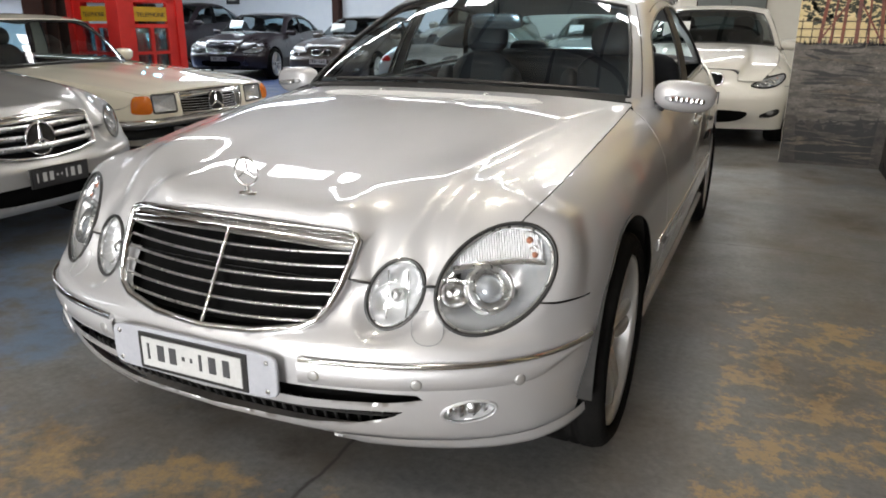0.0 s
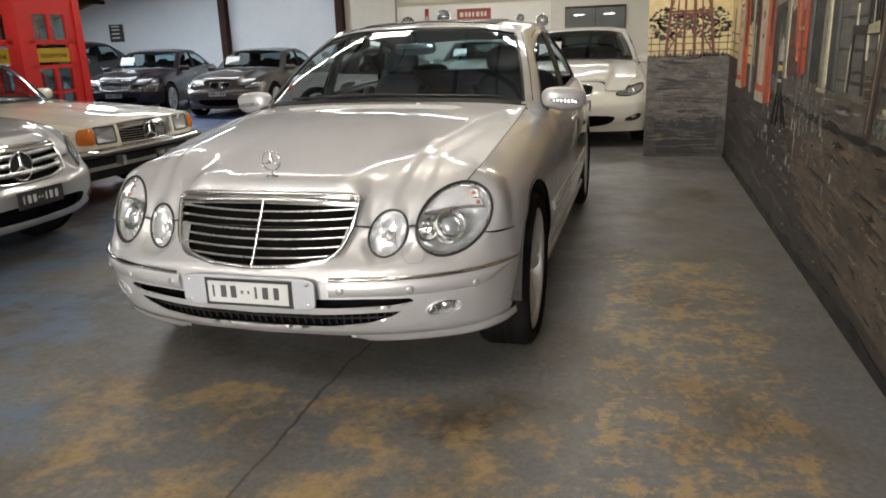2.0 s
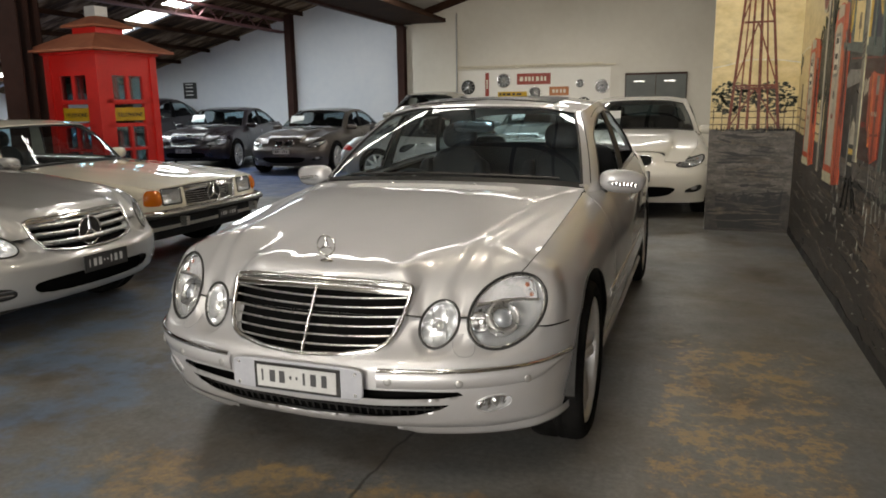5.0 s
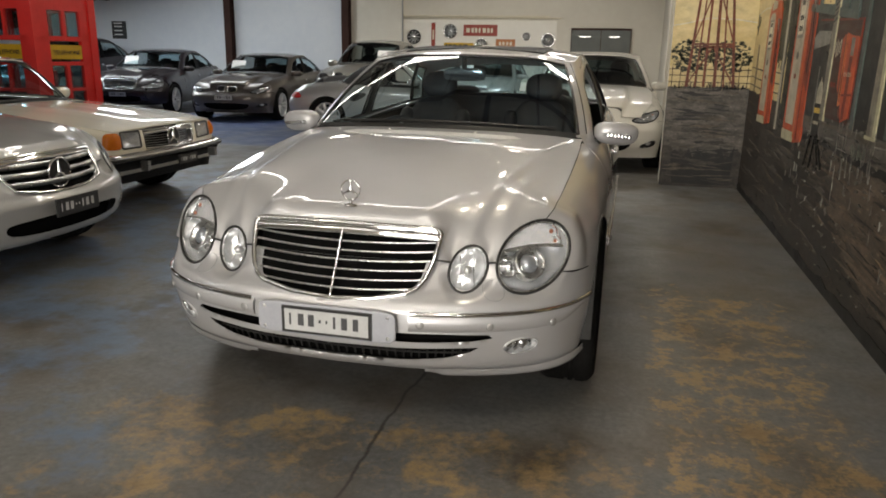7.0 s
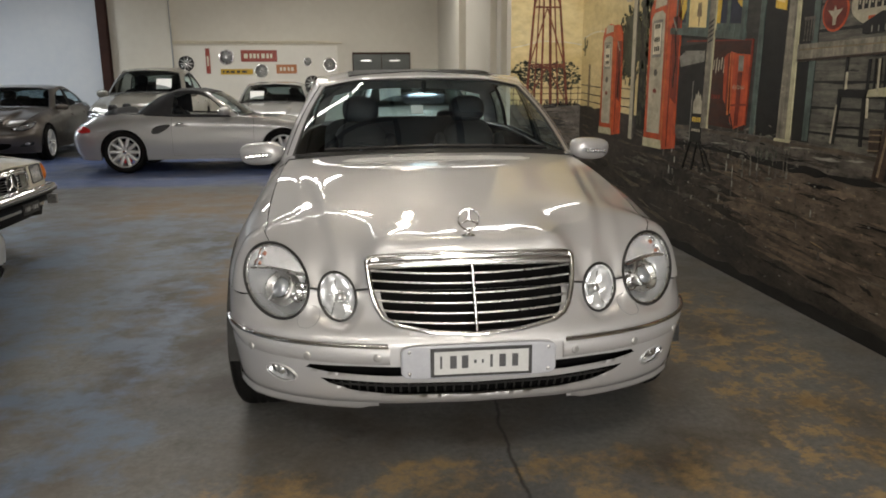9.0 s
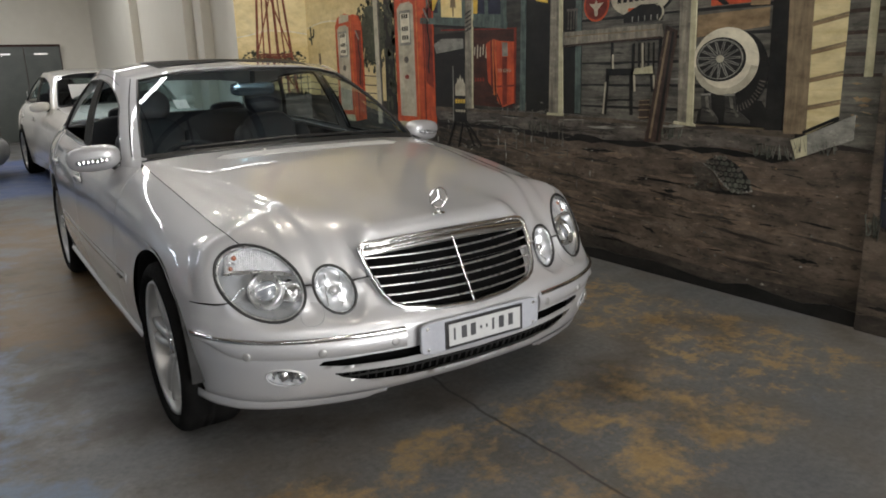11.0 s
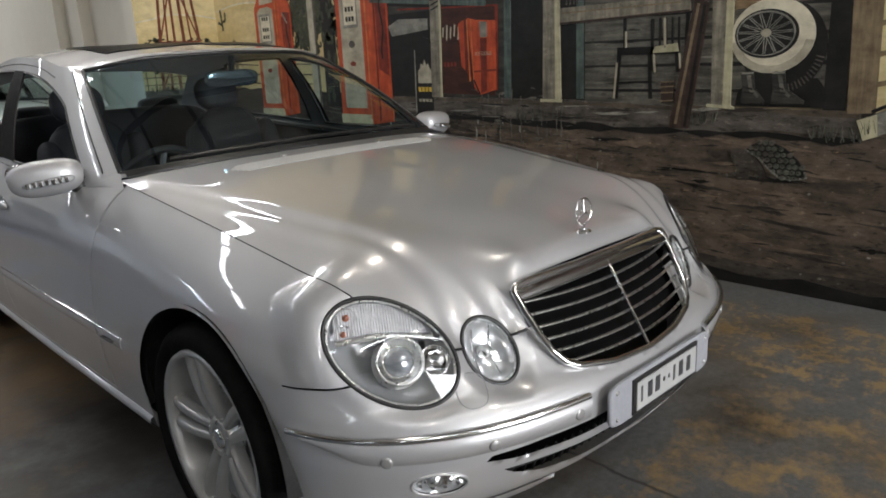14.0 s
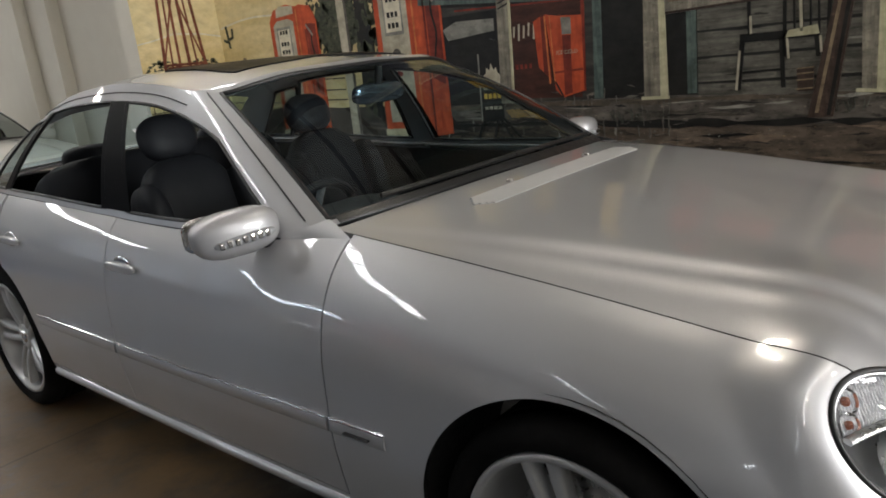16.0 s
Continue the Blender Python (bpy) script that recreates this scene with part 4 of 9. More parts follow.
    G = cabin.grid(0, ws[1], ws[2], ws[3], 26, 16, -0.003)
    G = np.concatenate([mirror(G)[:0:-1], G], 0)
    screen = Skin().grid(G).put("windscreen", spec.get("screen_mat", WINDOW), car, "clear laminated windscreen")
    screen.visible_shadow = False
    edge = np.concatenate([G[:, 0], G[-1, 1:], G[-2::-1, -1], G[0, -2:0:-1]])
    Skin().tube(edge, 0.008, True, 6).put("window_seal", BLACK_TRIM, screen, "black rubber seal")
    for i, w in enumerate(wins):
        down = i < spec.get("wound_down", 0)
        for sign in (1, -1):
            pane("side_window", *w[:4], spec.get("side_mat", SIDE_WINDOW), sign, "side window wound down into the door" if down else "dark tinted side window", down)
    if spec.get("backlight"):
        G = cabin.grid(spec["backlight"][0], cabin.count, 0.06, 0.94, 20, 12, -0.003)
        G = np.concatenate([G, mirror(G)[-2::-1]], 0)
        ob = Skin().grid(G).put("rear_window", WINDOW, car, "rear window")
        ob.visible_shadow = False
    # black pillar covers between side windows
    for s0, s1 in spec.get("black_pillars", []):
        for sign in (1, -1):
            G = cabin.grid(s0, s1, wins[0][2], wins[0][3], 4, 8, 0.003)
            Skin().grid(G if sign > 0 else mirror(G), flip=sign < 0).put("pillar_cover", GLOSS_BLACK, car, "gloss black pillar cover")
    # roof
    rf = spec["roof"]
    nr = 26 if hero else 14
    s_edge = np.linspace(ws[1], cabin.count - ws[1], nr)
    E = cabin.at(s_edge, 1.0)
    F = cabin.at(np.linspace(0, ws[1], nr), 1.0)
    R = cabin.at(np.linspace(cabin.count, s_edge[-1], nr), 1.0)
    k = np.linspace(0, 1, nr)[:, None]
    C = path3([F[0], *rf, R[0]], nr)
    D = coons(C, E, F, R)
    roof = Skin().grid(both_sides(D), flip=True).put("roof", spec.get("roof_mat", paint), car)
    lin = both_sides(D).copy()
    lin[..., 2] -= 0.03
    Skin().grid(lin).put("headlining", PALE_TRIM, roof, "pale cloth headlining")
    if spec.get("sunroof"):
        i0, i1, j1 = (int(q * (nr - 1)) for q in spec["sunroof"])
        S = both_sides(D[i0 : i1 + 1, : j1 + 1]).copy()
        S[..., 2] += 0.004
        Skin().grid(S, flip=True, flange=0.01).put("sunroof", GLOSS_BLACK, roof, "dark glass sunroof")
    # lamps
    for o, main in ovals:
        for sign in (1, -1):
            oval_lamp(car, o, sign, main)
    for o, kind in lamps:
        for sign in (1, -1):
            lamp_unit(body, car, o, sign, hero=kind == "full", name="fog_lamp" if kind == "fog" else "headlight", depth=0.05 if kind == "fog" else 0.075, rim_mat=paint if kind == "fog" else spec.get("lamp_rim"))
    track = W - spec.get("wheel_inset", 0.108)
    for x, y in ((track, f_arch), (track, r_arch)):
        for sign in (1, -1):
            wheel_thing(car, sign * x, y, spec["tyre_r"], spec["tyre_r"], spec["rim_r"], 0.235, RIM_PAINT, spec.get("twin", True), spec.get("spokes", 5), spec.get("caliper"))
    if spec.get("mirrors"):
        mx, my, mz = spec["mirrors"]
        for sign in (1, -1):
            ob = Skin().grid(squircle((sign * mx, my, mz), (0.116, 0.066, 0.060), 0.74, pose(0, 0, 0, 0, 4 * sign, 20 * sign), taper=(0.05, 0.10)), flip=False).put("door_mirror", paint, car, "painted door mirror")
            Skin().grid(squircle((sign * (mx - 0.13), my + 0.0, mz - 0.045), (0.06, 0.03, 0.022), 0.6)).put("mirror_foot", BLACK_TRIM, ob)
            Skin().grid(squircle((sign * (mx + 0.005), my + 0.056, mz), (0.100, 0.012, 0.048), 0.5, pose(0, 0, 0, 0, 0, 20 * sign))).put("mirror_glass", CHROME, ob, "mirror glass")
            if hero:
                Skin().grid(squircle((sign * (mx + 0.010), my - 0.056, mz - 0.008), (0.080, 0.021, 0.014), 0.7, pose(0, 0, 0, 0, 6 * sign, 22 * sign))).put("turn_lens", GREY_PLASTIC, ob, "clear repeater lens")
                for k in range(7):
                    e = pose(sign * (mx + 0.010), my - 0.056, mz - 0.008, 0, 6 * sign, 22 * sign) @ Vector((sign * (-0.056 + 0.0195 * k), -0.0185 + 0.0035 * (k / 3 - 1) ** 2, 0.002 * (k % 2)))
                    Skin().grid(squircle(tuple(e), (0.0075, 0.006, 0.0095), 0.5, pose(0, 0, 0, 0, 10 * sign, 22 * sign), nu=10, nv=6)).put("lens_facet", CHROME, ob, "bright facet in the repeater lens", smooth=False)
    if spec.get("interior", True):
        interior(car, y0=spec.get("dash_y", doors[0] + 0.10), drop=spec.get("drop", 0.0))
    # door handles
    for y, z in spec.get("handles", []):
        aa = float(body.at_y(y))
        for sign in (1, -1):
            p = body.at(aa, z, 0.012)
            Skin().grid(squircle(p * [sign, 1, 1], (0.011, 0.098, 0.016), 0.6)).put("door_handle", paint, car)
            q = body.at(aa, z, 0.001)
            Skin().grid(squircle(q * [sign, 1, 1], (0.006, 0.060, 0.036), 0.9)).put("handle_recess", CHROME, car, "bright handle recess")
    return car, body, cabin, made


GRILLE_BLACK = varied("grille_black", (0.003, 0.003, 0.003), (0.006, 0.006, 0.006), 8, (0.8, 0.95), Specular_IOR_Level=0.05)
GLOSS_BLACK = varied("gloss_black", (0.005, 0.005, 0.006), (0.010, 0.010, 0.011), 5, (0.30, 0.38), Specular_IOR_Level=0.02)


def saloon_spec(paint, lip=0.272, sill=0.235, **over):
    """The silver four-door saloon's own shape; other cars change parts of it."""
    body = Body(
        plan=[(0, 0.012), (0.25, 0.026), (0.45, 0.068), (0.60, 0.128), (0.72, 0.212), (0.80, 0.31), (0.852, 0.43), (0.885, 0.60), (0.90, 0.835), (0.902, 1.3), (0.908, 2.2), (0.905, 3.2), (0.898, 3.69), (0.87, 4.2), (0.82, 4.5), (0.70, 4.70), (0.48, 4.79), (0, 4.82)],
        nose=[(0.22, 0.12), (0.265, 0.085), (0.30, 0.045), (0.36, 0.018), (0.42, 0.004), (0.50, 0.0), (0.53, 0.014), (0.57, 0.066), (0.62, 0.108), (0.66, 0.136), (0.72, 0.160), (0.80, 0.205)],
        tail=[(0.22, 0.08), (0.45, 0.0), (0.58, 0.0), (0.62, 0.03), (0.9, 0.09), (0.98, 0.16)],
        flank=[(0, 0), (0.35, 0.03), (0.6, 0.16), (0.8, 0.42), (0.92, 0.70), (1, 1.0), (1.3, 2.4)],
        ztop=[(0, 0.655), (0.12, 0.655), (0.21, 0.70), (0.31, 0.765), (0.42, 0.792), (0.87, 0.876), (1.5, 0.938), (1.8, 0.928), (2.2, 0.928), (2.72, 0.946), (3.3, 0.972), (3.9, 0.99), (4.3, 1.0), (4.7, 0.98), (4.82, 0.96)],
        shoulder=[(0, 0.16), (0.5, 0.165), (1.2, 0.165), (1.55, 0.155), (1.8, 0.105), (3.5, 0.105), (4.3, 0.15), (4.8, 0.15)],
        sill=sill, lip=lip, arches=(0.835, 3.69), radius=0.372, hub=0.335,
    )
    cabin = Cabin(
        low=[(0, 1.475, 0.985), (0.45, 1.505, 0.975), (0.715, 1.585, 0.957), (0.785, 1.70, 0.932), (0.803, 2.2, 0.929), (0.805, 2.75, 0.947), (0.80, 3.3, 0.972), (0.775, 3.78, 0.985), (0.70, 4.10, 1.0), (0.45, 4.22, 1.012), (0, 4.26, 1.018)],
        high=[(0, 2.115, 1.372), (0.34, 2.15, 1.362), (0.562, 2.235, 1.325), (0.612, 2.30, 1.328), (0.628, 2.50, 1.364), (0.628, 2.78, 1.378), (0.615, 3.08, 1.366), (0.60, 3.36, 1.325), (0.555, 3.60, 1.272), (0.36, 3.70, 1.31), (0, 3.73, 1.325)],
        bulge=0.022,
    )
    spec = dict(
        body=body, cabin=cabin, paint=paint,
        split=[(0, 0.655), (0.6, 0.655), (0.80, 0.63), (0.95, 0.605), (1.3, 0.60)],
        lamps=[], doors=(1.49, 2.60, 3.60), fender_from=0.585, door_low=0.29,
        hood=dict(
            middle=[(0, 0.208, 0.770), (0, 0.222, 0.796), (0, 0.240, 0.810)] + [(0, y, 0.818 + 0.215 * (y - 0.262) - 0.062 * (y - 0.262) ** 2) for y in np.linspace(0.262, 1.455, 12)],
            edge=[(0.575, 0.222, 0.659), (0.605, 0.275, 0.700), (0.655, 0.345, 0.752), (0.697, 0.42, 0.795), (0.719, 0.60, 0.833), (0.732, 0.87, 0.876), (0.738, 1.2, 0.917), (0.732, 1.565, 0.952)],
            front=[(0, 0.208, 0.770), (0.18, 0.210, 0.768), (0.325, 0.214, 0.760), (0.357, 0.208, 0.745), (0.352, 0.180, 0.700), (0.350, 0.160, 0.664), (0.41, 0.170, 0.659), (0.50, 0.194, 0.658), (0.575, 0.222, 0.659)],
            rear=[(0, 1.455, 0.986), (0.30, 1.468, 0.982), (0.55, 1.508, 0.970), (0.732, 1.565, 0.952)],
            ridge=0.007, ridge_x=0.38, ridge_dx=0.20, crown=0.005,
            steps=[
                ([(0.15, 0.395), (0.26, 0.462), (0.41, 0.500), (0.61, 0.532), (0.87, 0.575), (1.2, 0.634), (1.5, 0.690)], [(0.15, 0.022), (0.35, 0.020), (0.7, 0.016), (1.0, 0.012), (1.3, 0.006), (1.5, 0.001)], 0.017),
                ([(0.15, 0.545), (0.32, 0.566), (0.70, 0.622), (0.95, 0.658), (1.2, 0.698), (1.5, 0.72)], [(0.15, 0.012), (0.35, 0.014), (0.7, 0.011), (1.0, 0.007), (1.3, 0.002), (1.5, 0.0)], 0.020),
            ],
        ),
        deck=dict(
            middle=[(0, 4.20, 1.025), (0, 4.5, 1.035), (0, 4.70, 1.02)],
            edge=[(0.70, 4.06, 1.0), (0.70, 4.4, 1.005), (0.62, 4.62, 0.985)],
            front=[(0, 4.20, 1.025), (0.4, 4.17, 1.018), (0.70, 4.06, 1.0)],
            rear=[(0, 4.70, 1.02), (0.35, 4.68, 1.01), (0.62, 4.62, 0.985)],
        ),
        screen=(0, 2.0, 0.035, 0.955),
        windows=[(3.06, 4.60, 0.05, 0.86), (4.86, 6.62, 0.05, 0.86), (6.68, 7.25, 0.05, 0.80)],
        black_pillars=[(4.54, 4.92), (6.58, 6.72)],
        backlight=(8.1,), dips=[(3.06, 0.26, 0.42)], roof=[(0, 2.5, 1.408), (0, 2.9, 1.418), (0, 3.3, 1.395)],
        wound_down=2, tyre_r=0.329, rim_r=0.247, mirrors=(0.893, 1.765, 0.970), handles=[(2.47, 0.80), (3.42, 0.815)],
    )
    spec.update(over)
    return spec


def add_grille(car, outline, slats, lean=0.62, y0=0.122, emblem=False, slat_h=0.003, chrome_slats=False, deep=1.0):
    """A radiator grille in a chrome surround; outline in x and z."""
    gy = lambda x, z: y0 + (np.asarray(z) - 0.66) * lean + 0.034 * (np.asarray(x) / 0.36) ** 2
    grille = new("radiator_grille")
    grille.parent = car
    o = np.array(outline, float)
    zmax, zmin, xm = o[:, 1].max(), o[:, 1].min(), o[:, 0].max()
    dense = np.concatenate([np.linspace(p, q, 9)[:-1] for p, q in zip(o, np.roll(o, -1, 0))])
    ring = np.stack([dense[:, 0], gy(*dense.T) - 0.007, dense[:, 1]], -1)
    Skin().tube(ring, 0.0095, True, 10).put("grille_surround", CHROME, grille, "chrome grille surround")
    x = np.linspace(-xm + 0.008, xm - 0.008, 40)
    zt = zmax - 0.004 - 0.012 * (x / xm) ** 2
    band = np.stack([np.stack([x, gy(x, zt - k) - d, zt - k], -1) for k, d in ((0, 0.004), (0.006, 0.013), (0.024, 0.014), (0.030, 0.006))], 1)
    Skin().grid(band, flip=True).put("grille_bar", CHROME, grille, "broad chrome top bar")
    right = o[(o[:, 0] > 0) & (o[:, 1] < zmax - 0.008)]
    right = right[np.argsort(right[:, 1])]
    pitch = (zmax - 0.05 - zmin) / (slats + 0.35)
    for i in range(slats):
        z0 = zmax - 0.05 - i * pitch
        xe = float(np.interp(z0, right[:, 1], right[:, 0])) - 0.008
        x = np.linspace(-xe, xe, 30)
        z = z0 - 0.010 * (1 - (x / xe) ** 2)
        sl = np.stack([np.stack([x, gy(x, z) + d * deep, z + k * slat_h], -1) for d, k in ((0.007, 0.9), (0.002, 1), (-0.001, 0), (0.002, -1), (0.007, -0.9))], 1)
        Skin().grid(sl, flip=True).put("grille_slat", CHROME if chrome_slats else SATIN, grille, "silver slat")
    zz = np.linspace(zmin + 0.006, zmax - 0.02, 12)
    if not emblem:
        Skin().tube(np.stack([0 * zz, gy(0 * zz, zz) - 0.008, zz], -1), 0.006).put("grille_post", CHROME, grille)
    else:
        c, r = np.array([0, float(gy(0, (zmax + zmin) / 2)) - 0.02, (zmax + zmin) / 2 - 0.01]), 0.088
        t = np.linspace(0, 2 * np.pi, 36, endpoint=False)
        em = Skin().tube(c + np.stack([r * np.cos(t), 0 * t, r * np.sin(t)], -1), 0.007, True)
        for q in (90, 210, 330):
            em.tube(np.array([c, c + r * np.array([math.cos(radians(q)), 0, math.sin(radians(q))])]), [0.013, 0.003])
        em.put("grille_emblem", CHROME, grille, "large chrome ring emblem")
        Skin().lathe([(r, 0), (0.001, 0.004)], pose(c[0], c[1] + 0.002, c[2], 90), n=28).put("emblem_disc", DARK, grille, "black emblem ground")
    x, z = np.linspace(-xm + 0.01, xm - 0.01, 12)[:, None], np.linspace(zmin, zmax, 8)[None]
    Skin().grid(np.stack(np.broadcast_arrays(x, gy(x, z) + 0.045, z), -1)).put("grille_backing", GRILLE_BLACK, grille, "black mesh backing")
    return grille


def hero_car():
    big = Oval((0.666, 0.296, 0.668), 0.5405, 0.5031, 0.164, 0.1084, 0.636)
    small = Oval((0.4526, 0.1915, 0.6305), 0.3025, 0.4226, 0.0628, 0.0866, -0.465)
    fog = oval(0.685, 0.376, 0.066, 0.031, 4)
    # the two slots of the bumper, one half each
    upper = [(0.0, 0.398), (0.30, 0.398), (0.50, 0.405), (0.575, 0.415), (0.56, 0.428), (0.40, 0.432), (0.0, 0.432)]
    lower = [(0.0, 0.318), (0.25, 0.322), (0.42, 0.338), (0.50, 0.362), (0.53, 0.380), (0.45, 0.378), (0.25, 0.372), (0.0, 0.370)]
    gx = [(0.352, 0.744), (0.347, 0.70), (0.337, 0.65), (0.321, 0.606), (0.300, 0.578), (0.264, 0.559), (0.15, 0.539), (0, 0.531)]
    outline = [(0, 0.766), (0.2, 0.764), (0.315, 0.760), (0.342, 0.755)] + gx
    outline = outline + [(-x, z) for x, z in outline[-2:0:-1]]
    spec = saloon_spec(
        SILVER, hero=True,
        lamps=[(fog, "fog")], ovals=[(big, True), (small, False)],
        cuts=[upper, lower],
        grille=dict(outline=outline), sunroof=(0.16, 0.46, 0.62), wheel_inset=0.130, rim_r=0.255, drop=0.05,
    )
    car, body, cabin, made = build_car("saloon_car", pose(0, 0, 0), "silver four-door saloon car with twin oval headlights", spec)
    add_grille(car, outline, 6)
    # bonnet ornament
    orn = Skin()
    t = np.linspace(0, 2 * np.pi, 36, endpoint=False)
    orn.tube(np.stack([0.036 * np.cos(t), 0.245 + 0 * t, 0.872 + 0.036 * np.sin(t)], -1), 0.0032, True)
    for q in (90, 210, 330):
        e = np.array([math.cos(radians(q)), 0, math.sin(radians(q))])
        orn.tube(np.array([(0, 0.245, 0.872) + 0 * e, np.array([0, 0.245, 0.872]) + 0.036 * e]), [0.006, 0.0016])
    orn.tube([(0, 0.245, 0.818), (0, 0.245, 0.838)], 0.006)
    orn.lathe([(0.024, 0), (0.022, 0.006), (0.010, 0.010), (0.001, 0.011)], pose(0, 0.245, 0.813, -10), n=24)
    orn.put("bonnet_ornament", CHROME, car, "chrome ring ornament on a stem")
    # bumper slots: dark mesh behind, blade and lip stay of the bumper
    a = np.linspace(-0.62, 0.62, 40)
    Skin().grid(body.at(a[:, None], np.linspace(0.30, 0.44, 6)[None], out=-0.045)).put("intake_mesh", GRILLE_BLACK, car, "black mesh in the air intake")
    ribs = Skin()
    for q in np.linspace(-0.5, 0.5, 34):
        ribs.tube(body.at(np.full(4, q), np.linspace(0.315, 0.375, 4), out=-0.035), 0.004, n=5)
    ribs.tube(body.at(np.linspace(-0.52, 0.52, 30), 0.345, out=-0.033), 0.004, n=5)
    ribs.put("intake_grid", DARK, car)
    # chrome-edged rub strips on the bumper
    for s in (1, -1):
        f = (lambda P: P) if s > 0 else mirror
        a = np.linspace(0.285, 1.0, 50)
        taper = 1 - 0.8 * smoothstep(0.82, 1.0, a)
        P = np.stack([body.at(a, 0.497 - (0.497 - z) * taper, out=d) for z, d in ((0.440, 0.001), (0.446, 0.010), (0.470, 0.012), (0.494, 0.011), (0.500, 0.002))], 1)
        strip = Skin().grid(f(P), flip=s < 0).put("bumper_strip", SILVER, car)
        Skin().tube(f(body.at(np.linspace(0.29, 1.04, 50), 0.504, out=0.007)), 0.0085, squash=1.0).put("chrome_moulding", CHROME, strip, "chrome moulding")
        for q, z in ((0.325, 0.468), (0.56, 0.462), (0.80, 0.455)):
            n = body.normal(q, z)
            c = body.at(q, z) + n * 0.010
            k = np.array(Vector(n * [s, 1, 1]).to_track_quat("Z", "Y").to_matrix().to_4x4())
            Skin().lathe([(0.014, -0.006), (0.014, 0.003), (0.010, 0.005), (0.001, 0.005)], Matrix.Translation(c * [s, 1, 1]) @ Matrix(k.tolist()), n=18).put("parking_sensor", SILVER_2, car)
        # corner lip and washer cover
        a = np.linspace(0.34, 1.16, 40)
        dz = 0.030 * smoothstep(0.34, 0.42, a)
        lip = np.stack([body.at(a, np.full(40, 0.278), out=0.004), body.at(a, 0.262 - dz * 0.3, out=0.012), body.at(a, 0.272 - dz, out=0.010), body.at(a, 0.276 - dz, out=-0.03)], 1)
        Skin().grid(f(lip), flip=s > 0).put("lip_spoiler", SILVER, car)
        wash = body.ring(oval(0.585, 0.572, 0.040, 0.030, 0, 24, 2.4), 0.001)
        Skin().tube(f(wash), 0.0013, True, 5).put("washer_gap", GREY_PLASTIC, car)
        # side mouldings with their chrome line
        for y0, y1 in ((1.30, 1.485), (1.50, 2.59), (2.61, 3.27)):
            aa = np.linspace(float(body.at_y(y0)), float(body.at_y(y1)), 24)
            P = np.stack([body.at(aa, np.full(24, z), out=d) for z, d in ((0.476, 0.0), (0.484, 0.006), (0.512, 0.006), (0.521, 0.0))], 1)
            mo = Skin().grid(f(P), flip=s < 0, flange=0.004).put("side_moulding", SILVER, car)
            Skin().tube(f(body.at(aa, 0.519, out=0.004)), 0.0036, n=6).put("chrome_line", CHROME, mo, "thin chrome line")
        # rounded ledge along the sill
        aa = np.linspace(float(body.at_y(1.22)), float(body.at_y(3.30)), 40)
        P = np.stack([body.at(aa, np.full(40, z), out=d) for z, d in ((0.272, 0.0), (0.266, 0.010), (0.254, 0.015), (0.240, 0.012), (0.228, 0.0))], 1)
        Skin().grid(f(P), flip=s > 0).put("sill_ledge", SILVER, car)
        q = np.linspace(float(body.at_y(1.345)), float(body.at_y(1.43)), 6)
        Skin().tube(f(body.at(q, 0.497, out=0.0105)), 0.008, squash=0.25, n=6).put("fender_badge", BLACK_TRIM, car)
    # plate board and plate
    Skin().grid(squircle((0, -0.004, 0.458), (0.252, 0.007, 0.057), 0.25)).put("plate_board", PLATE_BOARD, car, "pale grey plastic plate board")
    number_plate(car, pose(0.006, -0.016, 0.457), 0.305, 0.076)
    for x in (-0.225, 0.225):
        for z in (0.422, 0.495):
            Skin().lathe([(0.006, 0), (0.006, 0.002), (0.001, 0.003)], pose(x, -0.0105, z, 90), n=10).put("screw", SATIN, car)
    # slotted vent panel and washer jets at the rear of the bonnet
    vent = Skin()
    sheet = spec["bonnet"].reshape(-1, 3)

    def hz(x, y):
        """The bonnet's height, from the sheet's nearest points."""
        d = np.hypot(np.asarray(x)[..., None] - sheet[:, 0], np.asarray(y)[..., None] - sheet[:, 1]) + 1e-6
        k = np.argsort(d, -1)[..., :4]
        w = 1 / np.take_along_axis(d, k, -1)
        return (w * sheet[k, 2]).sum(-1) / w.sum(-1)

    for i in range(7):
        half = 0.455 - 0.012 * abs(i - 3)
        x = np.linspace(-half, half, 40)
        y = 1.268 + 0.0125 * i + 0.10 * x**2
        vent.tube(np.stack([x, y, hz(x, y) + 0.0015], -1), 0.0066, squash=0.5, n=6)
    vent.put("bonnet_vent", PALE_SILVER, car, "pale slotted vent on the bonnet")
    for x in (-0.22, 0.22):
        Skin().grid(squircle((x, 1.37, float(hz(x, 1.37)) + 0.003), (0.010, 0.012, 0.006), 0.7)).put("washer_jet", SATIN, car)
    # wipers lying on the cowl, inner mirror, papers on the dashboard
    for x0, x1 in ((-0.55, 0.02), (0.0, 0.60)):
        p = cabin.at(np.abs(np.linspace(x0, x1, 12)) / 0.36, 0.05, 0.014)
        p[:, 0] = np.linspace(x0, x1, 12)
        Skin().tube(p, 0.008, n=6).put("wiper", BLACK_TRIM, car, "black windscreen wiper")
    Skin().grid(squircle((0, 2.08, 1.245), (0.125, 0.02, 0.036), 0.5, pose(0, 0, 0, 12))).put("inner_mirror", BLUE_MIRROR, car, "rear-view mirror")
    Skin().tube([(0, 2.06, 1.34), (0, 2.075, 1.27)], 0.014).put("mirror_stalk", BLACK_TRIM, car)
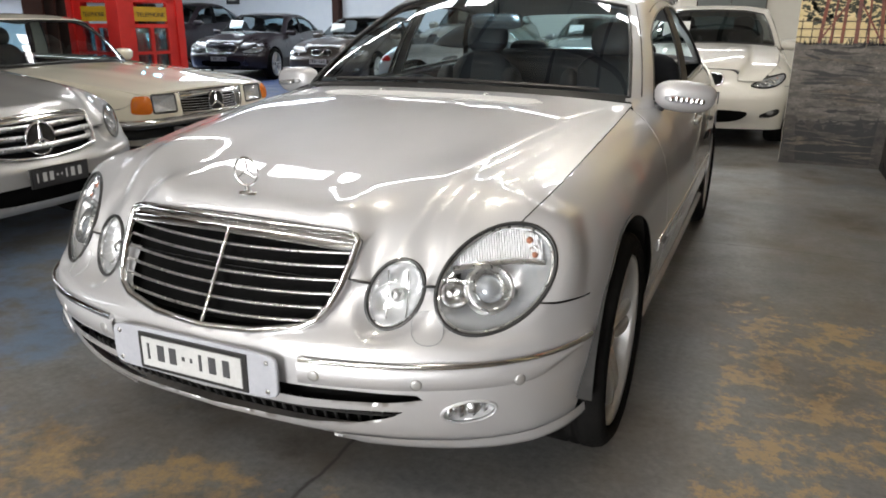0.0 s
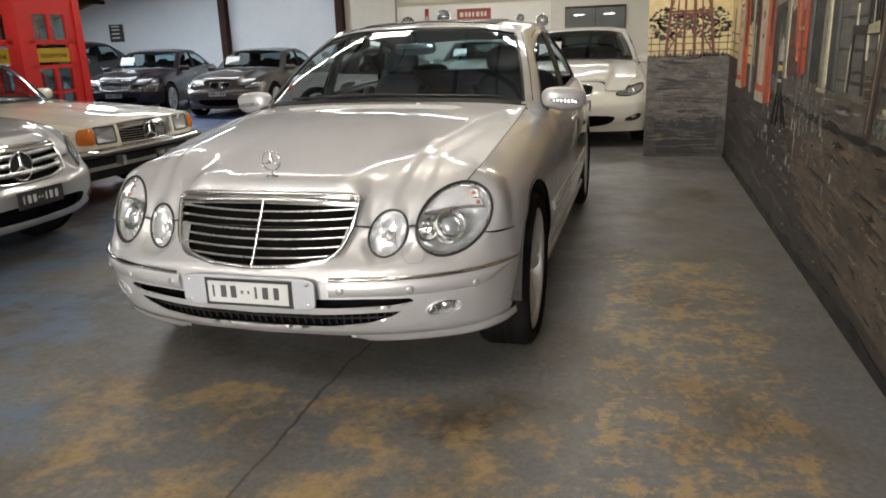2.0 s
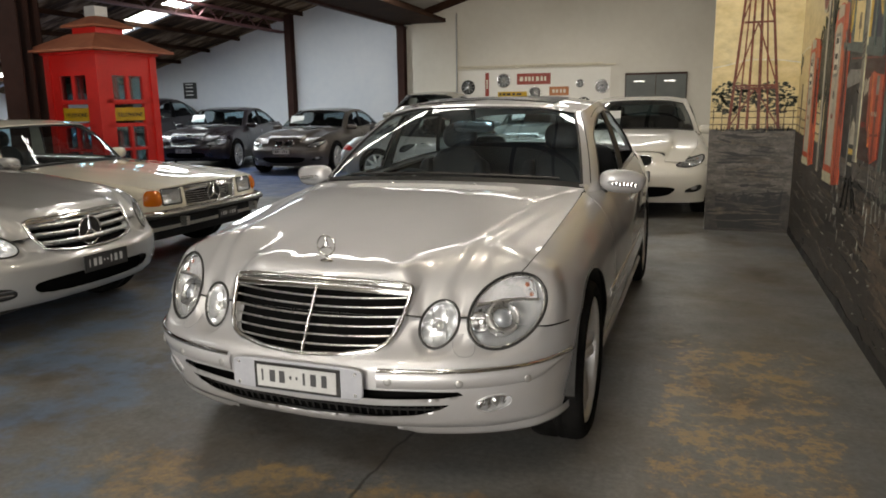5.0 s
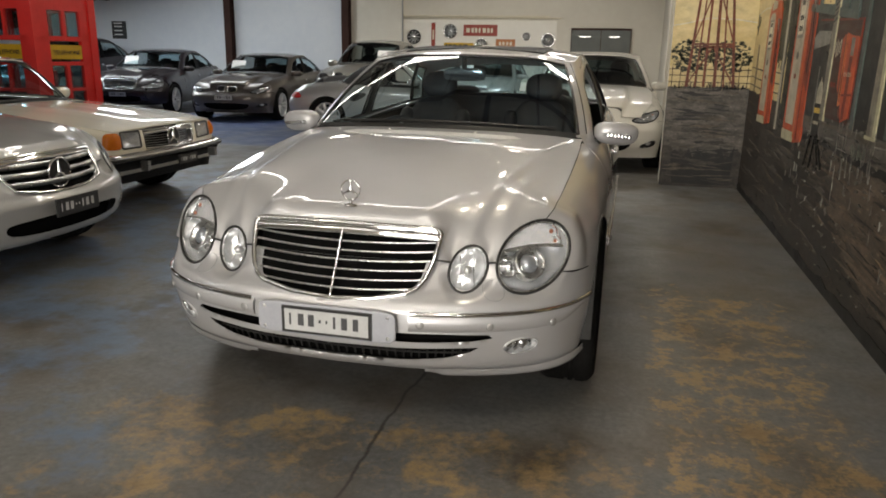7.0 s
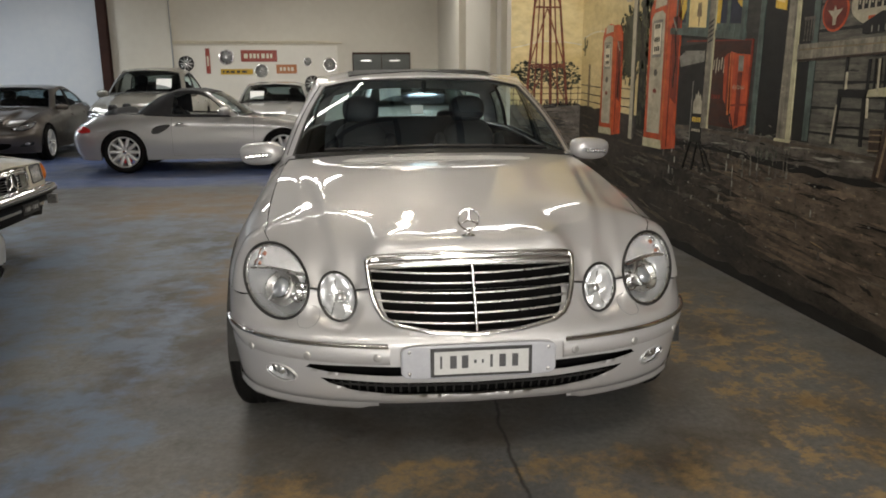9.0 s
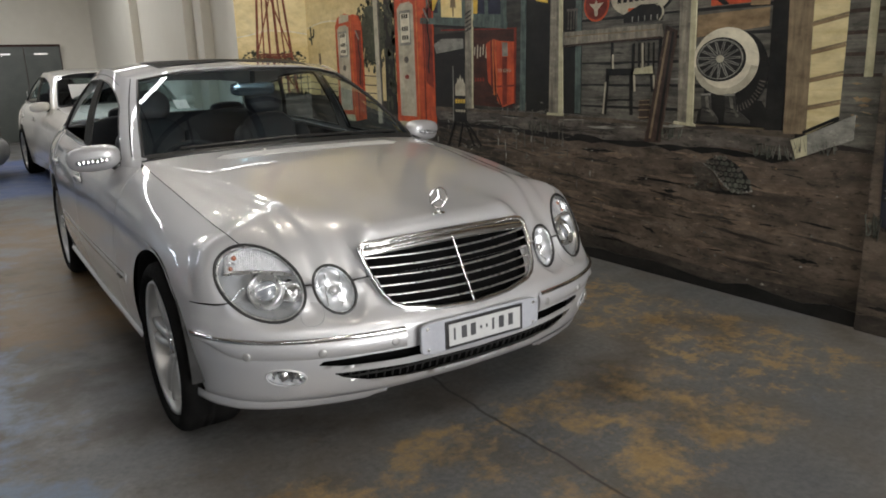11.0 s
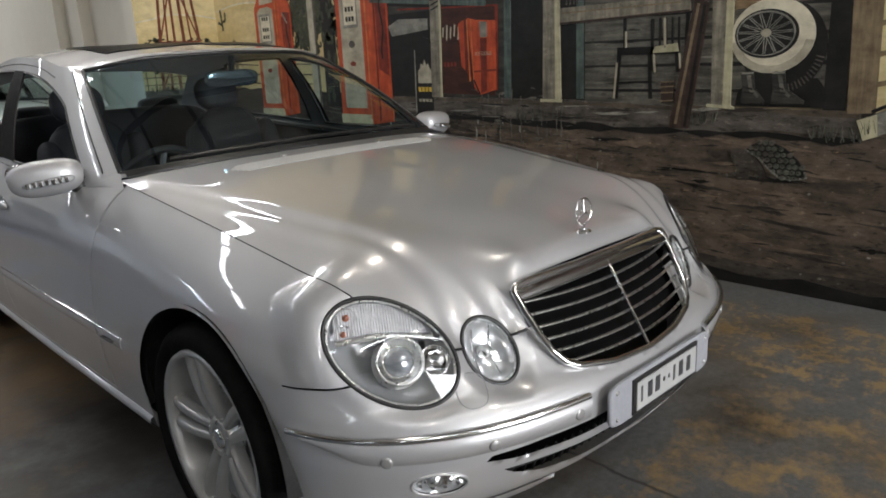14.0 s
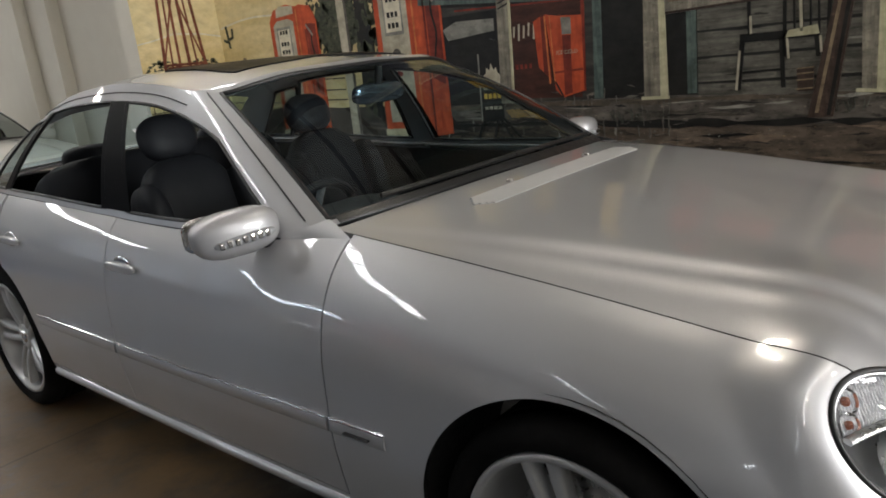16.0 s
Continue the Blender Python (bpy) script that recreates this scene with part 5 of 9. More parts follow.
    Skin().box((-0.05, -0.02, 0), (0.05, 0.11, 0.002), pose(0.10, 3.98, 1.09, 30)).put("paper_note", PAPER, car, smooth=False)
    return car


PLATE_BOARD = varied("plate_board", (0.36, 0.37, 0.40), (0.31, 0.32, 0.35), 10, (0.35, 0.5))
PALE_SILVER = varied("pale_silver", (0.62, 0.62, 0.61), (0.55, 0.55, 0.54), 10, (0.3, 0.4), 0.2)
BLUE_MIRROR = varied("blue_mirror", (0.34, 0.39, 0.44), (0.29, 0.34, 0.39), 6, (0.04, 0.08), 0.9)
hero_car()


# ---- the hall ----
def in_room(ob):
    ob.matrix_world = ROOM
    return ob


def structure(name, skin, mat, label="", smooth=False, category="structure"):
    ob = skin.put(name, mat, None, smooth=smooth)
    in_room(ob)
    return tagged(ob, label, category, kind="structure")


def floor_material():
    """Concrete with worn grey, ochre and blue floor paint, cracks and tyre marks."""
    m = material("worn_painted_concrete", (0.1, 0.1, 0.1), 0.4)
    n, l, b = nodes_of(m)
    tc = n.new("ShaderNodeNewGeometry")
    sep = n.new("ShaderNodeSeparateXYZ")
    l.new(tc.outputs["Position"], sep.inputs[0])

    def band(src, lo, hi, soft):
        """1 between lo and hi, fading over soft."""
        r = []
        for edge, sign in ((lo, 1), (hi, -1)):
            k = n.new("ShaderNodeMapRange")
            k.inputs[1].default_value, k.inputs[2].default_value = edge - soft * sign, edge + soft * sign
            l.new(src, k.inputs[0])
            r.append(k.outputs[0])
        q = n.new("ShaderNodeMath")
        q.operation = "MULTIPLY"
        l.new(r[0], q.inputs[0])
        l.new(r[1], q.inputs[1])
        return q.outputs[0]

    def times(*xs):
        out = xs[0]
        for x in xs[1:]:
            q = n.new("ShaderNodeMath")
            q.operation = "MULTIPLY"
            for i, v in enumerate((out, x)):
                if isinstance(v, (int, float)):
                    q.inputs[i].default_value = v
                else:
                    l.new(v, q.inputs[i])
            out = q.outputs[0]
        return out

    def plus(a, c):
        q = n.new("ShaderNodeMath")
        q.operation, q.use_clamp = "ADD", True
        l.new(a, q.inputs[0])
        l.new(c, q.inputs[1])
        return q.outputs[0]

    def field(src, mask, lo, hi, reach=0.30):
        """Patches of the noise src where the mask is 1, thinning out where it falls to 0."""
        q = n.new("ShaderNodeMath")
        q.operation, q.inputs[1].default_value = "MULTIPLY_ADD", reach
        l.new(mask, q.inputs[0])
        l.new(src, q.inputs[2])
        return ramp_node(n, l, q.outputs[0], [(lo + reach, (0, 0, 0)), (hi + reach, (1, 1, 1))]).outputs[0]

    big = noise_node(n, l, 0.8, 8.0, 0.68)
    mid = noise_node(n, l, 2.6, 10.0, 0.70)
    flake = noise_node(n, l, 6.5, 9.0, 0.72)
    fine = noise_node(n, l, 38.0, 8.0, 0.7)
    cloud = noise_node(n, l, 1.7, 6.0, 0.6)
    grey = ramp_node(n, l, big.outputs[0], [(0.32, (0.100, 0.105, 0.111)), (0.5, (0.140, 0.139, 0.135)), (0.68, (0.180, 0.171, 0.156))]).outputs[0]
    speck = ramp_node(n, l, fine.outputs[0], [(0.3, (0.66, 0.66, 0.66)), (0.7, (1.25, 1.25, 1.25))]).outputs[0]
    base = mixed(n, l, 1.0, grey, speck, "MULTIPLY")
    x, y = sep.outputs[0], sep.outputs[1]
    # brown bare concrete shows through in broad, soft stains
    dirt = ramp_node(n, l, cloud.outputs[0], [(0.46, (0, 0, 0)), (0.66, (1, 1, 1))]).outputs[0]
    base = mixed(n, l, times(dirt, 0.75), base, (0.098, 0.076, 0.053))
    # dark brown patches, broken by noise, in a band along the parked car's side
    dark_band = times(band(x, -1.75, -0.5, 0.25), band(y, 0.9, 4.6, 0.6))
    base = mixed(n, l, times(field(cloud.outputs[0], dark_band, 0.30, 0.48), 0.9), base, (0.044, 0.036, 0.029))
    # blue paint: a broad band under the far cars, remnants on the open floor
    left = times(band(x, -4.5, -0.95, 0.5), band(y, -1.2, 6.5, 1.5))
    inv = ramp_node(n, l, mid.outputs[0], [(0.0, (1, 1, 1)), (1.0, (0, 0, 0))]).outputs[0]
    front = times(band(x, -1.2, 2.1, 0.4), band(y, -0.9, 0.35, 0.3), 0.45)
    base = mixed(n, l, times(field(inv, plus(left, front), 0.45, 0.58), 0.78), base, (0.095, 0.150, 0.240))
    far = times(band(y, 7.6, 12.8, 0.5), band(x, -16.0, 0.4, 0.4))
    base = mixed(n, l, times(field(big.outputs[0], far, 0.30, 0.50, 0.5), 0.88), base, (0.055, 0.095, 0.235))
    # ochre undercoat where the paint has flaked off
    ochre = mixed(n, l, fine.outputs[0], (0.43, 0.285, 0.125), (0.25, 0.175, 0.085))
    crumbs = noise_node(n, l, 24.0, 9.0, 0.78)
    flaked = mixed(n, l, 0.38, flake.outputs[0], crumbs.outputs[0])
    wall_side = times(band(x, 1.0, 2.02, 0.2), band(y, -0.8, 2.6, 0.5))
    nose = times(band(x, -1.15, 1.35, 0.3), band(y, -0.75, 0.33, 0.16))
    flank = times(band(x, -1.5, -0.4, 0.2), band(y, 2.1, 5.6, 0.4))
    sand = times(band(x, -3.4, -0.9, 0.6), band(y, 5.3, 7.3, 0.4))
    base = mixed(n, l, times(field(flaked, wall_side, 0.49, 0.55), 0.85), base, ochre)
    chips = mixed(n, l, 0.55, mid.outputs[0], flaked)
    base = mixed(n, l, times(field(chips, nose, 0.485, 0.565), 0.88), base, ochre)
    base = mixed(n, l, times(field(mid.outputs[0], plus(flank, times(sand, 0.9)), 0.32, 0.52), 0.85), base, mixed(n, l, fine.outputs[0], (0.22, 0.135, 0.058), (0.135, 0.088, 0.044)))
    # joints of the slab and wandering cracks
    wobble = noise_node(n, l, 1.1, 8.0, 0.6)
    for src, at, wide in ((y, 3.19, 0.009), (x, 0.16, 0.011), (y, 9.3, 0.014), (x, -4.2, 0.012), (y, -3.1, 0.01)):
        wob = n.new("ShaderNodeMath")
        wob.operation, wob.inputs[1].default_value = "MULTIPLY_ADD", 0.16
        l.new(wobble.outputs[0], wob.inputs[0])
        l.new(src, wob.inputs[2])
        base = mixed(n, l, times(band(wob.outputs[0], at + 0.08, at + 0.08 + wide, 0.004), 0.8), base, (0.022, 0.020, 0.018))
    oil = ramp_node(n, l, noise_node(n, l, 1.6, 7.0, 0.7).outputs[0], [(0.53, (1, 1, 1)), (0.70, (0.40, 0.37, 0.34))]).outputs[0]
    base = mixed(n, l, 1.0, base, oil, "MULTIPLY")
    l.new(base, b.inputs["Base Color"])
    l.new(ramp_node(n, l, mid.outputs[0], [(0.35, (0.33,) * 3), (0.65, (0.55,) * 3)]).outputs[0], b.inputs["Roughness"])
    bumped(n, l, b, fine.outputs[0], 0.25, 0.004)
    return m


FLOOR = floor_material()
WALL_CREAM = varied("cream_wall_paint", (0.62, 0.58, 0.50), (0.68, 0.645, 0.565), 0.7, (0.55, 0.75), bump=0.12, bump_scale=22)
WALL_COOL = varied("white_wall_paint", (0.62, 0.66, 0.72), (0.70, 0.73, 0.77), 0.6, (0.55, 0.75), bump=0.12, bump_scale=22)
STEEL_BROWN = varied("brown_painted_steel", (0.030, 0.013, 0.010), (0.055, 0.024, 0.018), 3, (0.6, 0.8), Specular_IOR_Level=0.2)
TRUSS_RED = varied("red_oxide_steel", (0.14, 0.05, 0.055), (0.20, 0.085, 0.085), 4, (0.5, 0.7))


def streaked(name, stops, stretch, scale):
    """Old sheeting with stains that run along the slope."""
    m = material(name, stops[0][1], 0.8, Specular_IOR_Level=0.15)
    n, l, b = nodes_of(m)
    tc, mp, t = n.new("ShaderNodeTexCoord"), n.new("ShaderNodeMapping"), n.new("ShaderNodeTexNoise")
    mp.inputs["Scale"].default_value = stretch
    t.inputs["Scale"].default_value, t.inputs["Detail"].default_value, t.inputs["Roughness"].default_value = scale, 8, 0.65
    l.new(tc.outputs["Object"], mp.inputs[0])
    l.new(mp.outputs[0], t.inputs[0])
    l.new(ramp_node(n, l, t.outputs[0], stops).outputs[0], b.inputs["Base Color"])
    return m


ROOF_DARK = streaked("weathered_roof_sheet", [(0.36, (0.022, 0.016, 0.013)), (0.48, (0.085, 0.055, 0.034)), (0.58, (0.26, 0.19, 0.13)), (0.70, (0.36, 0.34, 0.32))], (0.5, 3.5, 0.5), 1.1)
TIMBER_DARK = varied("dark_stained_timber", (0.022, 0.011, 0.007), (0.055, 0.026, 0.015), 3, (0.7, 0.85), bump=0.2, bump_scale=40, Specular_IOR_Level=0.1)
CEILING_PALE = varied("pale_ceiling_sheet", (0.46, 0.44, 0.40), (0.54, 0.52, 0.48), 1.2, (0.6, 0.8))
DOOR_GREEN = varied("grey_green_door_paint", (0.060, 0.068, 0.062), (0.085, 0.094, 0.086), 3, (0.35, 0.5))
RED_GLOSS = varied("red_gloss_paint", (0.62, 0.018, 0.016), (0.72, 0.030, 0.024), 2.2, (0.28, 0.45), bump=0.08, bump_scale=40)
RED_ROOF = varied("faded_red_roof_paint", (0.34, 0.10, 0.05), (0.46, 0.17, 0.09), 4, (0.5, 0.7))
YELLOW_SIGN = varied("yellow_sign", (0.58, 0.36, 0.015), (0.48, 0.28, 0.012), 6, (0.35, 0.5))
SIGN_RED = varied("enamel_red", (0.34, 0.06, 0.04), (0.26, 0.045, 0.03), 8, (0.3, 0.45))
SIGN_ORANGE = varied("enamel_orange", (0.48, 0.18, 0.06), (0.40, 0.14, 0.045), 8, (0.3, 0.45))
SIGN_CREAM = varied("enamel_cream", (0.72, 0.66, 0.52), (0.64, 0.58, 0.45), 8, (0.3, 0.45))
CARDBOARD = varied("cardboard", (0.42, 0.27, 0.15), (0.50, 0.33, 0.19), 5, (0.7, 0.85))


def glowing(name, color, strength):
    m = bpy.data.materials.new(name)
    m.use_nodes = True
    n, l, b = nodes_of(m)
    b.inputs["Base Color"].default_value = (0.8, 0.8, 0.8, 1)
    b.inputs["Emission Color"].default_value = (*color, 1)
    b.inputs["Emission Strength"].default_value = strength
    return m


DAYLIGHT_SHEET = glowing("translucent_roof_sheet", (0.92, 0.97, 1.0), 7.0)
CLEAR_SHEET = glowing("clear_roof_sheet", (0.96, 0.98, 1.0), SKY_R_GLOW)
LAMP_GLOW = glowing("lamp_glow", (1.0, 0.90, 0.74), 22.0)
OUTSIDE = glowing("bright_yard", (1.0, 0.98, 0.95), 3.0)

U0, V0, V1 = -19.0, -9.0, 17.0
ROOF_L = lambda u: 2.90 + 0.28 * (u + 15.34)
ROOF_R = lambda u: 3.72 + 0.30 * (u + 8.2) if u < -3.6 else 5.10 - 0.30 * (u + 3.6)

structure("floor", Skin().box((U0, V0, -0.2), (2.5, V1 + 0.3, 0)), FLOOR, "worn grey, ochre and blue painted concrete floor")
structure("wall_north", Skin().box((-8.2, V1, 0), (2.5, V1 + 0.25, 5.2)), WALL_CREAM, "cream painted masonry back wall")
structure("wall_north_bay", Skin().box((U0, V1, 0), (-8.2, V1 + 0.25, 5.2)), WALL_COOL, "white painted back wall of the second bay")
structure("wall_west", Skin().box((U0 - 0.25, V0, 0), (U0, V1 + 0.25, 5.0)), WALL_COOL, "white painted side wall")
structure("wall_east", Skin().box((0, -0.21, 0), (0.25, 6.45, 4.6)), varied("mural_plaster", (0.24, 0.19, 0.11), (0.34, 0.27, 0.15), 3, (0.5, 0.7)), "rendered side wall that carries the mural").matrix_world = MURAL_FRAME
structure("wall_east_rear", Skin().box((-0.16, 6.5, 0), (0.25, V1, 5.0)), WALL_CREAM, "cream painted side wall with piers")
for v in (8.6, 9.4, 12.6):
    structure("wall_pier", Skin().box((-0.30, v, 0), (-0.16, v + 0.30, 4.8)), WALL_CREAM, "cream wall pier")
structure("wall_east_front", Skin().box((-0.035, V0, 0), (0.25, -0.21, 4.6)), varied("dark_painted_wall", (0.030, 0.024, 0.019), (0.085, 0.066, 0.050), 2.5, (0.5, 0.7)), "dark painted side wall").matrix_world = MURAL_FRAME
# front wall behind the camera with its open roller door
front = Skin().box((U0, V0 - 0.25, 0), (-4.2, V0, 5.2)).box((0.4, V0 - 0.25, 0), (2.5, V0, 5.2)).box((-4.2, V0 - 0.25, 3.4), (0.4, V0, 5.2))
structure("wall_south", front, WALL_CREAM, "cream front wall with an open vehicle door")
in_room(tagged(Skin().box((-9.0, V0 - 4.2, -0.2), (3.0, V0 - 4.0, 6.0)).put("backdrop", OUTSIDE, None, smooth=False), "bright daylit yard beyond the vehicle door", "backdrop", kind="structure"))
structure("ground", Skin().box((-12, V0 - 4.2, -0.21), (3, V0 - 0.0, -0.01)), varied("yard_concrete", (0.22, 0.21, 0.20), (0.28, 0.27, 0.25), 1.2, (0.7, 0.9)), "pale concrete yard outside")
# roofs: corrugated sheets with translucent strips in them
# second and third west strips are unseen, assumed after the first
SKY_L = [(12.45, 13.25), (4.3, 4.65), (-3.1, -2.75)]
# third east strip is unseen, added to brighten the silver car's front
SKY_R = [(12.6, 13.2), (5.2, 5.5), (-3.6, -3.35)]


def roof_sheets(name, us, zf, strips, mat, label):
    """Corrugated sheeting along the slope, left open at the translucent strips."""
    sk = Skin()
    edges = sorted({V0, V1} | {v for s in strips for v in s})
    for v0, v1 in zip(edges[:-1], edges[1:]):
        if (v0, v1) in strips:
            continue
        nv = max(2, int((v1 - v0) / 0.09))
        vs = np.linspace(v0, v1, nv)
        P = np.array([[(u, v, zf(u) + (0.018 if (i % 2) else -0.018)) for i, v in enumerate(vs)] for u in us])
        sk.grid(P, flip=True)
    ob = structure(name, sk, mat, label, category="ceiling")
    return ob


roof_sheets("ceiling_west", [U0, -16, -13, -10, -8.3], ROOF_L, SKY_L, ROOF_DARK, "dark corrugated roof sheets of the second bay")
roof_sheets("ceiling_east", [-8.2, -6.5, -5.0, -3.6, -2.0, -1.0, 0.3], ROOF_R, SKY_R, CEILING_PALE, "pale lined sloping roof")
for strips, zf, u0, u1 in ((SKY_L, ROOF_L, -18.0, -8.9), (SKY_R, ROOF_R, -7.6, -0.5)):
    for v0, v1 in strips:
        us = np.arange(u0, u1, 1.05)
        for u in us:
            P = [[(u + 0.06, v0, zf(u + 0.06) + 0.03), (u + 0.06, v1, zf(u + 0.06) + 0.03)], [(u + 0.98, v0, zf(u + 0.98) + 0.03), (u + 0.98, v1, zf(u + 0.98) + 0.03)]]
            in_room(tagged(Skin().grid(P, flip=True).put("roof_light", DAYLIGHT_SHEET if zf is ROOF_L else CLEAR_SHEET, None, smooth=False), "translucent daylight roof sheet between purlins", "skylight", "roof lights", kind="structure"))
        cover = [[(u, v0 - 0.02, zf(u) + 0.05), (u, v1 + 0.02, zf(u) + 0.05)] for u in np.linspace(u0 - 1, u1 + 0.6, 8)]
        structure("ceiling_strip", Skin().grid(cover, flip=True), ROOF_DARK, "roof sheet behind the translucent strip", category="ceiling")
# high wall between the bays' roofs, gutter beam and soffit
structure("gutter_soffit", Skin().box((-8.25, V0, 3.52), (-7.0, V1, 3.62)), TIMBER_DARK, "dark timber soffit under the valley gutter")
structure("gutter_beam", Skin().box((-8.33, V0, 3.46), (-8.22, V1, 3.78)), STEEL_BROWN, "brown steel valley beam")
structure("gutter_wall", Skin().box((-8.30, V0, 3.78), (-8.26, V1, 4.95)), ROOF_DARK, "dark sheeting between the roofs")
for v in np.arange(-7.0, 17.0, 3.4):
    for a, b in ((-8.1, -3.6), (-3.6, 0.1)):
        za, zb = ROOF_R(a) - 0.12, ROOF_R(b) - 0.12
        P = Skin().box((0, -0.05, -0.10), (math.hypot(b - a, zb - za), 0.05, 0.08), pose(a, v, za) @ pose(0, 0, 0, 0, -math.degrees(math.atan2(zb - za, b - a)), 0))
        structure("rafter", P, TIMBER_DARK, "dark brown roof rafter")
for u in np.arange(-17.6, -8.6, 1.05):
    structure("purlin", Skin().box((u - 0.04, V0, ROOF_L(u) - 0.13), (u + 0.04, V1, ROOF_L(u) - 0.03)), TIMBER_DARK, "dark roof purlin")
for u in np.arange(-7.6, 0.2, 1.05):
    structure("purlin", Skin().box((u - 0.03, V0, ROOF_R(u) - 0.09), (u + 0.03, V1, ROOF_R(u) - 0.02)), TIMBER_DARK, "dark roof purlin")


def post_thing(u, v, top, w=0.10):
    ob = thing("steel_post", ROOM @ pose(u, v, 0), "brown painted steel post standing on the floor", "post", "steel posts")
    Skin().box((-w, -0.012, 0), (w, 0.012, top)).put("web", STEEL_BROWN, ob, smooth=False)
    for y in (-w, w):
        Skin().box((-w, y - 0.012, 0), (w, y + 0.012, top)).put("flange", STEEL_BROWN, ob, smooth=False)
    Skin().box((-w - 0.06, -w - 0.06, 0), (w + 0.06, w + 0.06, 0.02)).put("base_plate", STEEL_BROWN, ob, smooth=False)
    Skin().box((-w - 0.03, -w - 0.03, top - 0.05), (w + 0.03, w + 0.03, top)).put("head_plate", STEEL_BROWN, ob, smooth=False)


for u, v, top in ((-8.25, 16.85, 3.47), (-11.65, 16.85, 4.0), (-10.02, 6.32, 3.45), (-8.25, -5.5, 3.47)):
    post_thing(u, v, top, 0.19 if v < 10 and u < -9 else 0.10)


def truss():
    """A lattice girder over the second bay, from post to post."""
    ob = thing("roof_truss", ROOM @ pose(-11.9, 0, 0), "red oxide steel lattice truss under the roof", "truss")
    for z in (3.48, 3.80):
        for x in (-0.04, 0.04):
            Skin().box((x - 0.025, -8.9, z - 0.03), (x + 0.025, 16.9, z + 0.03)).put("chord", TRUSS_RED, ob, smooth=False)
    v, k = -8.8, 0
    while v < 16.4:
        a, b = ((v, 3.48), (v + 0.42, 3.80)) if k % 2 == 0 else ((v, 3.80), (v + 0.42, 3.48))
        Skin().tube([(0, a[0], a[1]), (0, b[0], b[1])], 0.016, n=5).put("lattice_bar", TRUSS_RED, ob)
        v, k = v + 0.42, k + 1


truss()


def hanging_lamp(u, v):
    z = ROOF_R(u) - 0.1
    ob = thing("pendant_lamp", ROOM @ pose(u, v, 0), "bell-shaped pendant lamp hanging from the roof", "lamp", "pendant lamps")
    Skin().tube([(0, 0, z), (0, 0, z - 0.55)], 0.008, n=6).put("cable", BLACK_TRIM, ob)
    Skin().lathe([(0.03, z - 0.52), (0.07, z - 0.56), (0.10, z - 0.66), (0.19, z - 0.78), (0.20, z - 0.80), (0.185, z - 0.79), (0.09, z - 0.66)], n=28).put("shade", SATIN, ob, "spun metal shade")
    Skin().grid(squircle((0, 0, z - 0.74), (0.065, 0.065, 0.065), 1.0)).put("bulb", LAMP_GLOW, ob, "glowing bulb")
    d = bpy.data.lights.new("pendant_light", "POINT")
    d.energy, d.color, d.shadow_soft_size = PENDANT_W, (1.0, 0.92, 0.79), 0.09
    lo = new("pendant_light", d)
    lo.matrix_world = ROOM @ pose(u, v, z - 0.86)


# the last two hang unseen, added to light bonnet and nose from the front
for u, v in ((-3.6, 10.8), (-2.05, 5.0), (-2.0, 1.2), (-2.0, -2.2), (-2.0, -4.4), (-4.6, -3.2)):
    hanging_lamp(u, v)


# back wall: double door, pipes, white board, hub caps and enamel signs
door = thing("door_1", ROOM @ pose(-1.62, V1 - 0.06, 0), "dark grey-green double door in the back wall", "door", kind="structure")
Skin().box((-0.735, -0.02, 0), (0.735, 0.05, 2.10)).put("door_frame", STEEL_BROWN, door, smooth=False)
for x in (-0.36, 0.36):
    leaf = Skin().box((x - 0.352, -0.045, 0.01), (x + 0.352, -0.005, 2.05)).put("door_leaf", DOOR_GREEN, door, smooth=False)
    Skin().tube([(x * 0.2, -0.09, 0.98), (x * 0.2, -0.09, 1.10)], 0.010, n=6).put("handle", SATIN, leaf)
    Skin().box((x - 0.16, -0.050, 1.88), (x + 0.10, -0.044, 1.91)).put("closer", SATIN, leaf, smooth=False)
structure("wall_board", Skin().box((-6.70, V1 - 0.03, 0.9), (-2.72, V1 - 0.004, 2.27)), varied("white_board", (0.74, 0.71, 0.64), (0.79, 0.76, 0.69), 1, (0.5, 0.7)), "white lining board on the back wall")
structure("wall_pilaster", Skin().box((-7.95, V1 - 0.14, 0), (-6.72, V1, 3.75)), WALL_CREAM, "cream wall pilaster")
for z, u1 in ((2.33, -2.6), (2.37, -2.9)):
    structure("conduit", Skin().tube([(-7.0, V1 - 0.05, z), (u1, V1 - 0.05, z)], 0.016, n=6), SIGN_CREAM, "cream conduit pipe along the wall")
structure("conduit", Skin().tube([(-6.7, V1 - 0.17, 3.7), (-6.7, V1 - 0.17, 0.4)], 0.016, n=6), GREY_PLASTIC, "grey conduit pipe down the wall")


